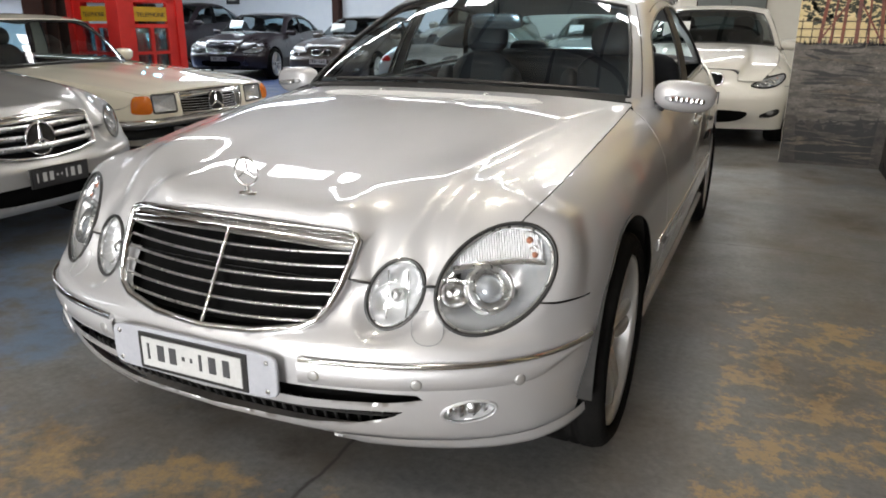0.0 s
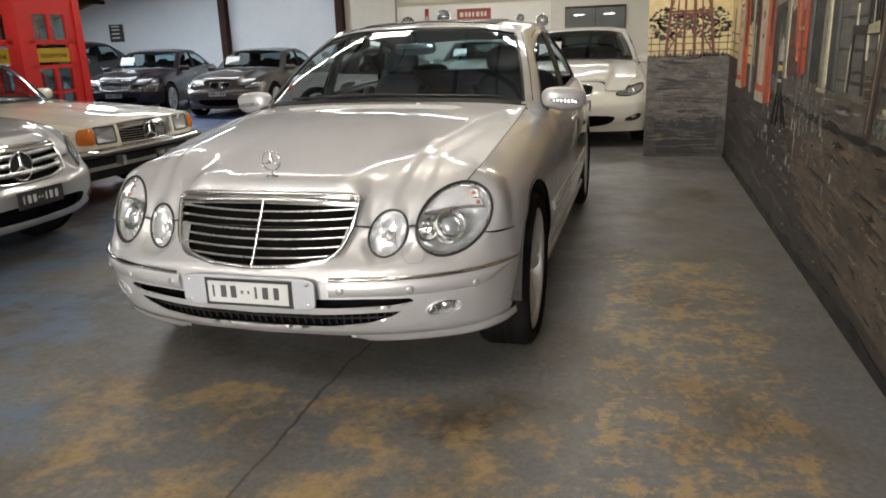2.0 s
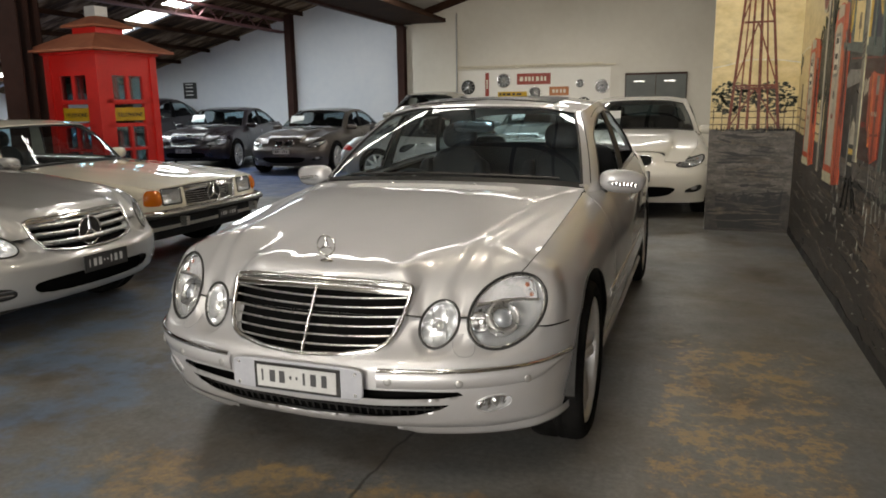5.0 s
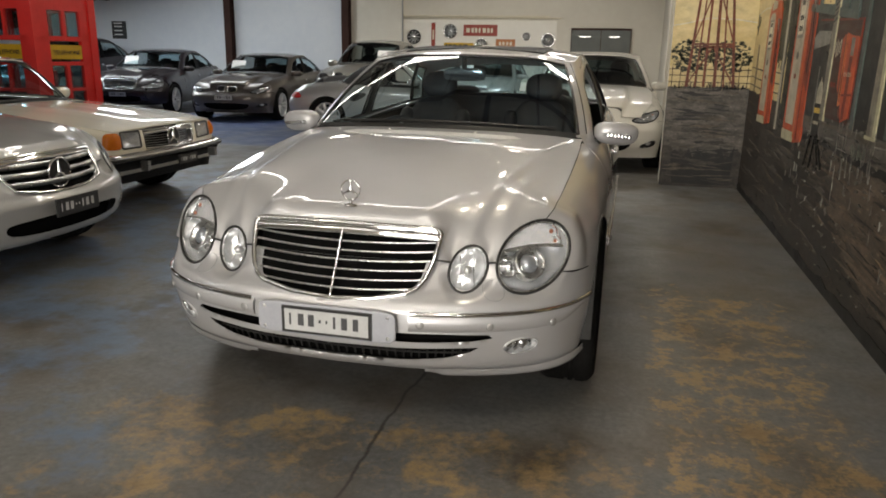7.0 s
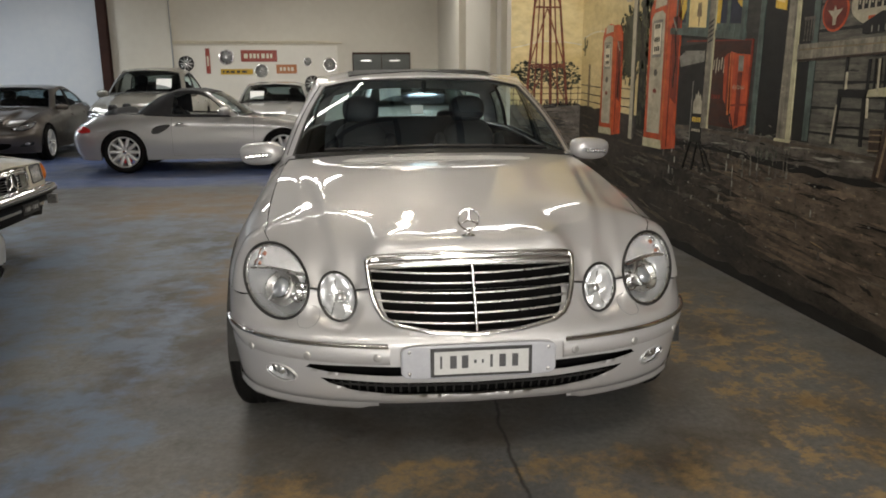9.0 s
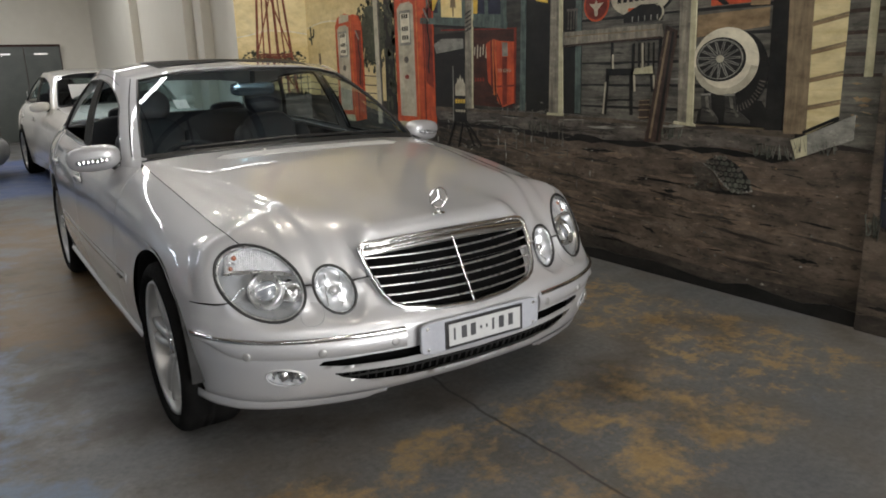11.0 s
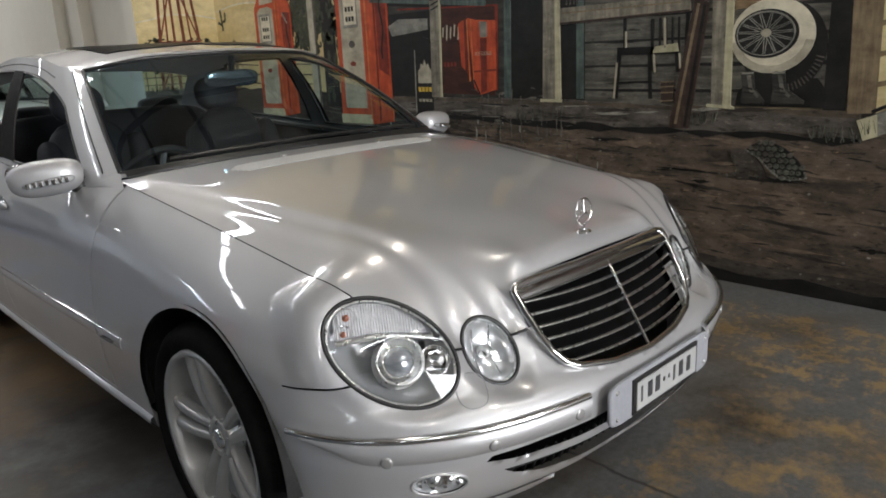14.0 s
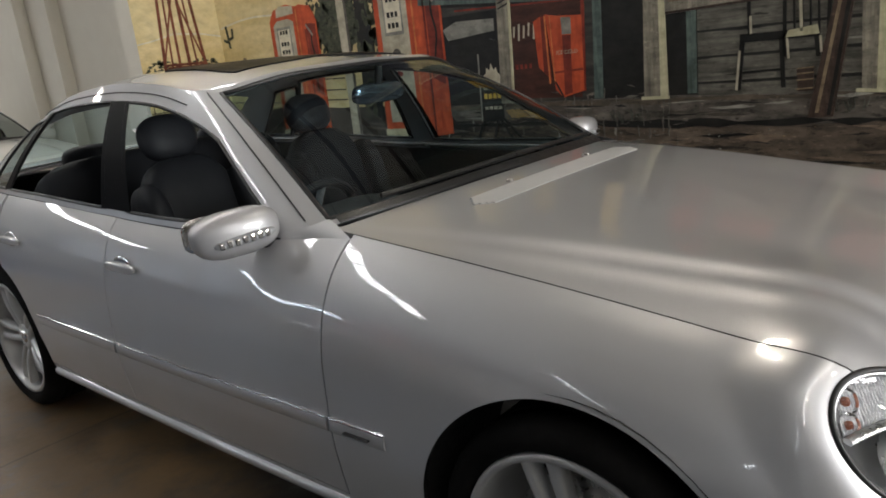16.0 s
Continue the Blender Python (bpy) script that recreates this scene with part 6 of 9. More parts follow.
def hub_cap(u, z, r, dark=False):
    ob = thing("hub_cap", ROOM @ pose(u, V1 - 0.035, z, 90), "round chrome hub cap hung on the wall", "hub cap", "hub caps on the wall")
    Skin().lathe([(r, 0.0), (r, 0.02), (r * 0.9, 0.035), (r * 0.82, 0.02)], n=28).put("rim", BLACK_TRIM if dark else CHROME, ob)
    k = Skin()
    for i in range(10):
        t = 2 * np.pi * i / 10
        k.tube([(r * 0.2 * math.cos(t), r * 0.2 * math.sin(t), 0.03), (r * 0.86 * math.cos(t), r * 0.86 * math.sin(t), 0.022)], r * 0.07, n=5)
    k.put("spoke_ring", SATIN, ob)
    Skin().lathe([(r * 0.84, 0.004), (0.001, 0.006)], n=24).put("dish", BLACK_TRIM, ob)
    Skin().lathe([(r * 0.26, 0.02), (r * 0.2, 0.045), (0.001, 0.05)], n=16).put("cap", CHROME, ob)


for u, z, r, dk in ((-6.42, 1.84, 0.185, True), (-5.45, 1.99, 0.185, False), (-4.62, 1.66, 0.165, False), (-3.47, 1.88, 0.105, False), (-2.92, 1.80, 0.175, False), (-3.37, 1.35, 0.19, True)):
    hub_cap(u, z, r, dk)


def wall_sign(u, z, w, h, mat, bar, name="enamel_sign", label="old enamel sign on the wall", tilt=0.0):
    ob = thing(name, ROOM @ pose(u, V1 - 0.035, z, 0, tilt, 0), label, "sign", "enamel signs")
    Skin().box((-w / 2, -0.012, -h / 2), (w / 2, 0.004, h / 2)).put("panel", mat, ob, smooth=False)
    for x, bw in bar:
        Skin().box((x - bw / 2, -0.016, -h * 0.2), (x + bw / 2, -0.012, h * 0.2)).put("lettering_bar", SIGN_CREAM if mat is not YELLOW_SIGN else BLACK_SIGN, ob, smooth=False)


wall_sign(-4.66, 2.02, 0.88, 0.28, SIGN_RED, [(-0.32, 0.09), (-0.20, 0.06), (-0.11, 0.06), (-0.02, 0.05), (0.10, 0.08), (0.21, 0.06), (0.30, 0.05)], label="red enamel sign with a cream flourish")
wall_sign(-4.00, 1.70, 0.50, 0.22, SIGN_ORANGE, [(-0.14, 0.06), (-0.05, 0.06), (0.05, 0.05), (0.14, 0.06)], label="small orange enamel sign on the wall")
wall_sign(-5.22, 1.64, 0.78, 0.13, YELLOW_SIGN, [(-0.32, 0.05), (-0.22, 0.08), (-0.10, 0.10), (0.04, 0.08), (0.18, 0.12)], label="yellow and black enamel sign")
wall_sign(-5.90, 1.90, 0.10, 0.60, SIGN_RED, [(0, 0.04)], label="narrow upright red sign")
ob = thing("black_board", ROOM @ pose(-15.2, V1 - 0.03, 1.92), "small black notice board on the white wall", "board")
Skin().box((-0.22, -0.02, -0.24), (0.22, 0.02, 0.24)).put("panel", BLACK_SIGN, ob, smooth=False)
for z in (-0.14, -0.03, 0.08, 0.17):
    Skin().box((-0.14, -0.024, z), (0.12, -0.02, z + 0.03)).put("lettering_bar", PAPER, ob, smooth=False)


def phone_booth():
    """A red timber kiosk with a hipped roof in two tiers and glazed upper panels."""
    ob = thing("telephone_booth", pose(-7.22, 6.72, 0, 0, 0, -6), "red timber telephone booth with a hipped two-tier roof", "booth")
    w, top = 0.48, 2.16
    for sx in (-1, 1):
        for sy in (-1, 1):
            Skin().box((sx * w - 0.06, sy * w - 0.06, 0), (sx * w + 0.06, sy * w + 0.06, top)).put("corner_post", RED_GLOSS, ob, smooth=False)
    Skin().box((-w - 0.08, -w - 0.08, 0), (w + 0.08, w + 0.08, 0.06)).put("plinth", BLACK_TRIM, ob, smooth=False)
    for k in range(4):
        m = pose(0, 0, 0, 0, 0, 90 * k)
        fr = Skin()
        for z0, z1 in ((0.06, 0.40), (top - 0.30, top), (1.46, 1.52), (1.13, 1.18), (0.78, 0.82)):
            fr.box((-w + 0.06, -w - 0.035, z0), (w - 0.06, -w + 0.02, z1), m)
        for x0, x1, z0, z1 in ((-w + 0.06, -0.27, 0.4, 1.86), (0.27, w - 0.06, 0.4, 1.86), (-0.025, 0.025, 1.52, 1.86), (-0.025, 0.025, 0.40, 1.13)):
            fr.box((x0, -w - 0.035, z0), (x1, -w + 0.02, z1), m)
        side = fr.put("side_frame", RED_GLOSS, ob, smooth=False)
        for x0, x1 in ((-0.27, -0.025), (0.025, 0.27)):
            for z0, z1 in ((1.52, 1.86), (0.82, 1.13), (0.40, 0.78)):
                g = Skin().box((x0, -w - 0.008, z0), (x1, -w - 0.002, z1), m).put("pane", WINDOW, side, "clear window pane", smooth=False)
                g.visible_shadow = False
        Skin().box((-0.265, -w - 0.030, 1.215), (0.265, -w - 0.012, 1.405), m).put("sign_panel", YELLOW_SIGN, side, "yellow sign panel", smooth=False)
        cu = bpy.data.curves.new("booth_text", "FONT")
        cu.body, cu.size, cu.align_x, cu.align_y, cu.extrude = "TELEPHONE", 0.084, "CENTER", "CENTER", 0.002
        cu.materials.append(BLACK_SIGN)
        tx = new("sign_text", cu)
        tx.parent, tx["label"] = side, "black capitals reading TELEPHONE"
        tx.matrix_local = m @ pose(0, -w - 0.033, 1.30, 90)
    Skin().box((-w - 0.09, -w - 0.09, top), (w + 0.09, w + 0.09, top + 0.05)).put("cornice", RED_GLOSS, ob, smooth=False)

    def hip(z0, r0, z1, r1, nm):
        sk = Skin()
        c = [[(s * r, t * r, z) for s, t in ((-1, -1), (1, -1), (1, 1), (-1, 1), (-1, -1))] for z, r in ((z0 - 0.03, r0), (z0, r0), (z1, r1))]
        sk.grid(np.array(c).transpose(1, 0, 2), flip=False)
        sk.box((-r0 + 0.01, -r0 + 0.01, z0 - 0.03), (r0 - 0.01, r0 - 0.01, z0 - 0.02))
        sk.put(nm, RED_ROOF, ob, "faded red hipped roof", smooth=False)

    hip(top + 0.06, 0.73, top + 0.30, 0.29, "lower_roof")
    Skin().box((-0.24, -0.24, top + 0.28), (0.24, 0.24, top + 0.40)).put("lantern", RED_GLOSS, ob, smooth=False)
    hip(top + 0.42, 0.35, top + 0.58, 0.05, "upper_roof")
    Skin().box((-0.11, -0.11, top + 0.56), (0.11, 0.11, top + 0.70)).put("roof_lamp", PALE_SILVER, ob, "pale lamp box on the roof", smooth=False)
    ph = Skin().box((-0.12, w - 0.20, 1.05), (0.12, w - 0.06, 1.45)).put("telephone", BLACK_TRIM, ob, "black wall telephone", smooth=False)
    Skin().tube([(0.09, w - 0.22, 1.15), (0.09, w - 0.25, 1.27), (0.09, w - 0.22, 1.38)], 0.02, n=8).put("handset", BLACK_TRIM, ph)


phone_booth()
# shelf with a carton near the side wall
ob = thing("storage_cabinet", ROOM @ pose(-15.6, 5.2, 0, 0, 0, 20), "dark steel storage cabinet by the wall", "cabinet")
Skin().box((-0.6, -0.3, 0.0), (0.6, 0.3, 1.72)).put("body", BLACK_SIGN, ob, smooth=False)
for x in (-0.3, 0.3):
    Skin().box((x - 0.285, -0.325, 0.05), (x + 0.285, -0.30, 1.68)).put("door", BLACK_SIGN, ob, smooth=False)
ob = thing("cardboard_carton", ROOM @ pose(-15.6, 5.2, 1.72, 0, 0, 12), "brown cardboard carton on top of the cabinet", "carton")
Skin().box((-0.35, -0.25, 0), (0.35, 0.25, 0.42)).put("box", CARDBOARD, ob, smooth=False)
Skin().box((-0.355, -0.03, 0.415), (0.355, 0.03, 0.424)).put("tape", SIGN_CREAM, ob, smooth=False)

# light that the openings and roof strips let in
for v0, v1 in SKY_L:
    area_lamp("roof_light_source", ROOM @ pose(-13.4, (v0 + v1) / 2, ROOF_L(-13.4) - 0.16, 0, -math.degrees(math.atan(0.28)), 0), 9.0, v1 - v0, SKY_L_W * (1.0 if v0 > 9 else 0.05), (0.72, 0.85, 1.0))
area_lamp("door_light_source", ROOM @ look((-1.9, V0 + 0.05, 1.75), (-1.9, 2.0, 1.0)), 4.4, 3.2, DOOR_W, (0.97, 0.98, 1.0))


# ---- the mural: flat painted shapes on the side wall, each a thin layer of paint ----
MURAL = thing("mural", MURAL_FRAME, "painted mural of an old desert filling station on the side wall", "mural", kind="")


def paint_of(name, c0, c1, scale=6.0, stretch=(1, 1, 1), worn=0.55, fleck=0.0):
    """Brushed wall paint, streaked along one direction, under a thin sooty glaze."""
    m = material(name, c0, 0.5, Specular_IOR_Level=0.25)
    n, l, b = nodes_of(m)
    tc, mp = n.new("ShaderNodeTexCoord"), n.new("ShaderNodeMapping")
    mp.inputs["Scale"].default_value = stretch
    l.new(tc.outputs["Object"], mp.inputs[0])
    t = n.new("ShaderNodeTexNoise")
    t.inputs["Scale"].default_value, t.inputs["Detail"].default_value, t.inputs["Roughness"].default_value = scale, 9, 0.66
    l.new(mp.outputs[0], t.inputs[0])
    body = ramp_node(n, l, t.outputs[0], [(0.32, c0), (0.68, c1)]).outputs[0]
    mp2 = n.new("ShaderNodeMapping")
    mp2.inputs["Scale"].default_value = (1, 0.8, 1.5)
    l.new(tc.outputs["Object"], mp2.inputs[0])
    t2 = n.new("ShaderNodeTexNoise")
    t2.inputs["Scale"].default_value, t2.inputs["Detail"].default_value, t2.inputs["Roughness"].default_value = 9.0, 10, 0.72
    l.new(mp2.outputs[0], t2.inputs[0])
    glaze = ramp_node(n, l, t2.outputs[0], [(0.34, (worn, worn * 0.98, worn * 0.96)), (0.58, (1.02, 1.01, 0.99))]).outputs[0]
    tone = mixed(n, l, 1.0, body, glaze, "MULTIPLY")
    if fleck:
        # dry-brushed flecks, dark and light
        mp3 = n.new("ShaderNodeMapping")
        mp3.inputs["Scale"].default_value = (1, 0.45, 1.3)
        l.new(tc.outputs["Object"], mp3.inputs[0])
        t3 = n.new("ShaderNodeTexNoise")
        t3.inputs["Scale"].default_value, t3.inputs["Detail"].default_value, t3.inputs["Roughness"].default_value = 34.0, 6, 0.7
        l.new(mp3.outputs[0], t3.inputs[0])
        f = fleck
        dots = ramp_node(n, l, t3.outputs[0], [(0.36, (1 - 0.85 * f,) * 3), (0.43, (1.0,) * 3), (0.60, (1.0,) * 3), (0.68, (1 + 1.6 * f, 1 + 1.5 * f, 1 + 1.4 * f))]).outputs[0]
        tone = mixed(n, l, 1.0, tone, dots, "MULTIPLY")
    l.new(tone, b.inputs["Base Color"])
    l.new(ramp_node(n, l, t.outputs[0], [(0.3, (0.36,) * 3), (0.7, (0.56,) * 3)]).outputs[0], b.inputs["Roughness"])
    bumped(n, l, b, t.outputs[0], 0.15, 0.004)
    return m


M_SKY = paint_of("painted_sky", (0.522, 0.408, 0.190), (0.731, 0.636, 0.389), 1.1, (1, 0.6, 2.2), 0.80)
M_DUNE = paint_of("painted_dunes", (0.55, 0.43, 0.20), (0.72, 0.60, 0.34), 2.0, (1, 0.5, 3), 0.80)
M_EARTH = paint_of("painted_earth", (0.036, 0.031, 0.026), (0.185, 0.145, 0.112), 3.4, (1, 0.55, 2.6), 0.55, fleck=0.75)
M_EARTH_LIT = paint_of("painted_light_earth", (0.070, 0.056, 0.044), (0.225, 0.168, 0.124), 5.0, (1, 0.5, 3.0), 0.6, fleck=0.6)
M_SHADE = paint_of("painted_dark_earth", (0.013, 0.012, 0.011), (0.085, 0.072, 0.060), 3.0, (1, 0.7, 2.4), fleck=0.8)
M_BOARD = paint_of("painted_grey_boards", (0.050, 0.049, 0.043), (0.188, 0.180, 0.153), 4.0, (1, 0.6, 8), fleck=0.4)
M_BOARD_DK = paint_of("painted_shaded_boards", (0.020, 0.020, 0.018), (0.072, 0.068, 0.060), 4.0, (1, 0.7, 7))
M_BOARD_LINE = paint_of("painted_board_shadow", (0.010, 0.010, 0.010), (0.026, 0.026, 0.024), 6)
M_WARM = paint_of("painted_warm_boards", (0.204, 0.138, 0.074), (0.324, 0.234, 0.138), 4, (1, 1, 6))
M_CREAM = paint_of("painted_cream_boards", (0.515, 0.426, 0.213), (0.717, 0.627, 0.381), 3, (1, 0.6, 6), 0.75)
M_POST = paint_of("painted_pale_post", (0.126, 0.115, 0.096), (0.336, 0.308, 0.245), 4, (1, 7, 0.8), fleck=0.35)
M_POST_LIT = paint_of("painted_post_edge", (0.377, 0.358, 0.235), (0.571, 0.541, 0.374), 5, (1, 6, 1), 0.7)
M_POST_DK = paint_of("painted_dark_post", (0.030, 0.021, 0.017), (0.080, 0.052, 0.040), 5, (1, 8, 1), fleck=0.4)
M_TIMBER = paint_of("painted_corner_post", (0.150, 0.114, 0.074), (0.280, 0.215, 0.137), 5, (1, 8, 0.7))
M_GREEN = paint_of("painted_green_frame", (0.050, 0.073, 0.068), (0.137, 0.182, 0.166), 5, (1, 6, 1))
M_BLACK = paint_of("painted_black", (0.007, 0.007, 0.007), (0.022, 0.021, 0.019), 5)
M_RED = paint_of("painted_red", (0.344, 0.047, 0.018), (0.635, 0.117, 0.042), 5, (1, 3, 0.8), 0.65)
M_RED_DK = paint_of("painted_dark_red", (0.13, 0.020, 0.013), (0.25, 0.042, 0.024), 5)
M_ORANGE = paint_of("painted_orange_edge", (0.52, 0.13, 0.04), (0.66, 0.22, 0.08), 6, (1, 5, 1))
M_PALE = paint_of("painted_pale", (0.333, 0.305, 0.231), (0.541, 0.502, 0.396), 6, worn=0.7)
M_WHITE = paint_of("painted_white", (0.60, 0.56, 0.44), (0.76, 0.72, 0.58), 6, worn=0.7)
M_YELLOW = paint_of("painted_yellow", (0.58, 0.36, 0.04), (0.78, 0.54, 0.10), 7, (1, 6, 1), 0.7)
M_BLUE = paint_of("painted_night_blue", (0.012, 0.015, 0.038), (0.034, 0.038, 0.066), 4)
M_DRUM = paint_of("painted_drum", (0.010, 0.011, 0.017), (0.034, 0.037, 0.052), 5, (1, 5, 1))
M_LAMP = paint_of("painted_lamplight", (0.74, 0.56, 0.22), (0.86, 0.74, 0.42), 4, worn=0.85)
M_LEAF = paint_of("painted_leaves", (0.022, 0.026, 0.017), (0.100, 0.108, 0.070), 22, fleck=0.8)
M_TOWER = paint_of("painted_tower", (0.12, 0.036, 0.022), (0.24, 0.076, 0.044), 6)
M_STONE = paint_of("painted_stone", (0.038, 0.035, 0.031), (0.184, 0.163, 0.141), 5, (1, 0.8, 3), fleck=0.8)
M_MUD = paint_of("painted_mud", (0.033, 0.028, 0.022), (0.161, 0.129, 0.098), 3, (1, 0.8, 2.4), fleck=0.7)
M_CHEST = paint_of("painted_chest", (0.030, 0.012, 0.009), (0.080, 0.028, 0.019), 4, (1, 0.6, 4))
M_GREY = paint_of("painted_grey", (0.180, 0.180, 0.162), (0.338, 0.331, 0.294), 5, fleck=0.4)
M_SHELL = paint_of("painted_shell", (0.024, 0.027, 0.022), (0.158, 0.168, 0.138), 26, fleck=0.6)


def daub(name, pts, mat, lift=1, parent=None):
    """A flat painted shape: outline in (v, z) on the wall, or (u, z) on the end panel."""
    on = parent or MURAL
    d = 0.0015 * lift + 0.0008
    sk = Skin()
    P = [(-d, v, z) for v, z in pts] if on is MURAL else [(u, PANEL_V - d, z) for u, z in pts]
    Q = [(0.0, v, z) for v, z in pts] if on is MURAL else [(u, PANEL_V, z) for u, z in pts]
    n = len(P)
    sk.verts = P + Q
    area = sum(a[0] * b[1] - b[0] * a[1] for a, b in zip(pts, list(pts[1:]) + [pts[0]]))
    turn = area < 0 if on is MURAL else area > 0
    sk.faces = [tuple(range(n)) if turn else tuple(range(n))[::-1]]
    sk.faces += [(i, (i + 1) % n, n + (i + 1) % n, n + i) for i in range(n)]
    return sk.put(name, mat, on, smooth=False)


def rect(v0, v1, z0, z1):
    return [(v0, z0), (v1, z0), (v1, z1), (v0, z1)]


def disc(v, z, rv, rz, n=36, a0=0.0):
    return [(v + rv * math.cos(a0 + 2 * math.pi * i / n), z + rz * math.sin(a0 + 2 * math.pi * i / n)) for i in range(n)]


def line(name, p, q, w, mat, lift, parent=None, w2=None):
    a, b = Vector(p), Vector(q)
    d = (b - a).normalized()
    e = Vector((-d.y, d.x))
    w2 = w if w2 is None else w2
    return daub(name, [tuple(a - e * w / 2), tuple(b - e * w2 / 2), tuple(b + e * w2 / 2), tuple(a + e * w / 2)], mat, lift, parent)


def ragged(v0, v1, z, amp, seed, n=40, z1=None):
    r = random.Random(seed)
    z1 = z if z1 is None else z1
    return [(v0 + (v1 - v0) * i / n, z + (z1 - z) * i / n + amp * (r.random() - 0.5) * 2) for i in range(n + 1)]


def stroke(name, v, z, w, h, lean, mat, lift, rnd, n=12, parent=None):
    """A long brush stroke with uneven edges that thins out at both ends."""
    up = [(v + w * k / n, z + lean * k / n + h * math.sin(math.pi * k / n) * rnd.uniform(0.25, 1.0)) for k in range(n + 1)]
    dn = [(v + w * k / n, z + lean * k / n - h * math.sin(math.pi * k / n) * rnd.uniform(0.25, 1.0)) for k in range(n - 1, 0, -1)]
    return daub(name, up + dn, mat, lift, parent)


# sky, dunes, ground
daub("sky", rect(6.23, 3.6, 0.9, 4.55), M_SKY, 0)
daub("dune", [(6.23, 0.9)] + [(6.23 - 0.1 * i, 1.76 + 0.08 * math.sin(i * 0.23 + 0.4)) for i in range(24)] + [(3.9, 0.9)], M_DUNE, 1)
for i in range(11):
    v = 6.2 - 0.11 * i
    line("dune_edge", (v, 1.772 + 0.08 * math.sin(i * 0.253 + 0.4)), (v - 0.11, 1.772 + 0.08 * math.sin((i + 1) * 0.253 + 0.4)), 0.014, M_WHITE, 2)
daub("dark_earth", [(6.23, 0.0), (-0.21, 0.0)] + ragged(-0.21, 6.23, 0.93, 0.012, 3, 60, 1.06), M_SHADE, 2)
daub("earth", [(2.2, 0.30), (1.7, 0.22), (1.2, 0.15), (0.6, 0.12), (-0.205, 0.14)] + ragged(-0.205, 2.6, 0.86, 0.02, 5, 20) + [(2.9, 0.80), (2.5, 0.72), (2.9, 0.64), (2.4, 0.56), (2.7, 0.48), (2.1, 0.42)], M_EARTH, 3)
r = random.Random(11)
for i in range(44):
    # soft broad strokes of lighter trodden ground
    v, z = r.uniform(-0.3, 2.4), r.uniform(0.20, 0.80)
    stroke("ground_light", v, z, r.uniform(0.25, 0.9), r.uniform(0.012, 0.040), r.uniform(-0.02, 0.05), M_EARTH_LIT, 3.3 + i * 0.012, r)
for i in range(60):
    v, z = r.uniform(1.6, 5.8), r.uniform(0.16, 0.95)
    stroke("ground_patch", v, z, r.uniform(0.2, 0.7), r.uniform(0.008, 0.032), r.uniform(-0.03, 0.05), M_MUD if i % 4 else M_STONE, 3.4 + i * 0.012, r)
for i in range(46):
    # dark slanting shadows over the trodden ground
    v, z = r.uniform(-0.3, 3.4), r.uniform(0.14, 0.80)
    stroke("ground_shadow", v, z, r.uniform(0.12, 0.5), r.uniform(0.005, 0.018), r.uniform(-0.01, 0.05), r.choice((M_SHADE, M_MUD, M_SHADE, M_BLACK)), 4.3 + i * 0.012, r)
for i in range(150):
    v, z = r.uniform(-0.2, 5.7), r.uniform(0.10, 0.88)
    stroke("earth_streak", v, z, r.uniform(0.03, 0.16), r.uniform(0.002, 0.006), r.uniform(-0.01, 0.02), r.choice((M_BLACK, M_BLACK, M_SHADE, M_STONE, M_WARM if v < 1.6 and z < 0.5 else M_MUD)), 5.0 + i * 0.004, r, 5)
daub("kerb_band", [(6.23, 0.0)] + ragged(6.23, -0.24, 0.07, 0.02, 8) + [(-0.24, 0.0)], M_BLACK, 5.7)
for i in range(46):
    # pale scuffs and runs where the paint has been rubbed
    v, z, w = r.uniform(1.4, 3.9), r.uniform(0.30, 0.95), r.uniform(0.004, 0.012)
    daub("paint_scuff", [(v, z), (v + w, z + r.uniform(0.0, 0.02)), (v + w * 0.6, z + r.uniform(0.03, 0.10)), (v - w * 0.4, z + r.uniform(0.02, 0.05))], r.choice((M_GREY, M_STONE, M_STONE)), 6.0)
for i in range(110):
    v, z, w = r.uniform(-0.2, 3.4), r.uniform(0.08, 0.80), r.uniform(0.003, 0.011)
    daub("pebble", [(v, z), (v + w, z + w * 0.3), (v + w * 1.5, z - w * 0.1), (v + w * 0.7, z - w * 0.4)], r.choice((M_BLACK, M_STONE, M_WARM, M_GREY)), 6.2 + i * 0.003)
# house front: boards, shadow lines, porch
daub("house_wall", rect(3.80, -0.02, 0.96, 4.55), M_BOARD_DK, 3)
daub("board_wall", rect(1.74, 0.26, 0.96, 4.55), M_BOARD, 4)
for k in range(14):
    z = 1.045 + 0.138 * k
    daub("board_joint", [(1.74, z + 0.004)] + ragged(1.74, 0.28, z - 0.010, 0.004, k, 14, z - 0.016) + [(0.28, z + 0.002)], M_BOARD_LINE, 4.6)
    for q in range(3):
        stroke("board_grain", r.uniform(0.3, 1.5), z + r.uniform(0.03, 0.11), r.uniform(0.1, 0.35), r.uniform(0.004, 0.012), r.uniform(-0.006, 0.006), r.choice((M_BOARD_DK, M_GREY, M_BOARD_DK)), 4.3, r, 6)
for k in range(9):
    line("house_joint", (3.78, 1.06 + 0.14 * k), (3.60, 1.05 + 0.14 * k), 0.008, M_BLACK, 4)
daub("warm_boarding", [(0.828, 1.443), (0.387, 1.480), (0.387, 1.572), (0.828, 1.563)], M_WARM, 5)
daub("warm_board_end", [(0.50, 1.59), (0.39, 1.585), (0.39, 1.90), (0.50, 1.90)], M_WARM, 5)
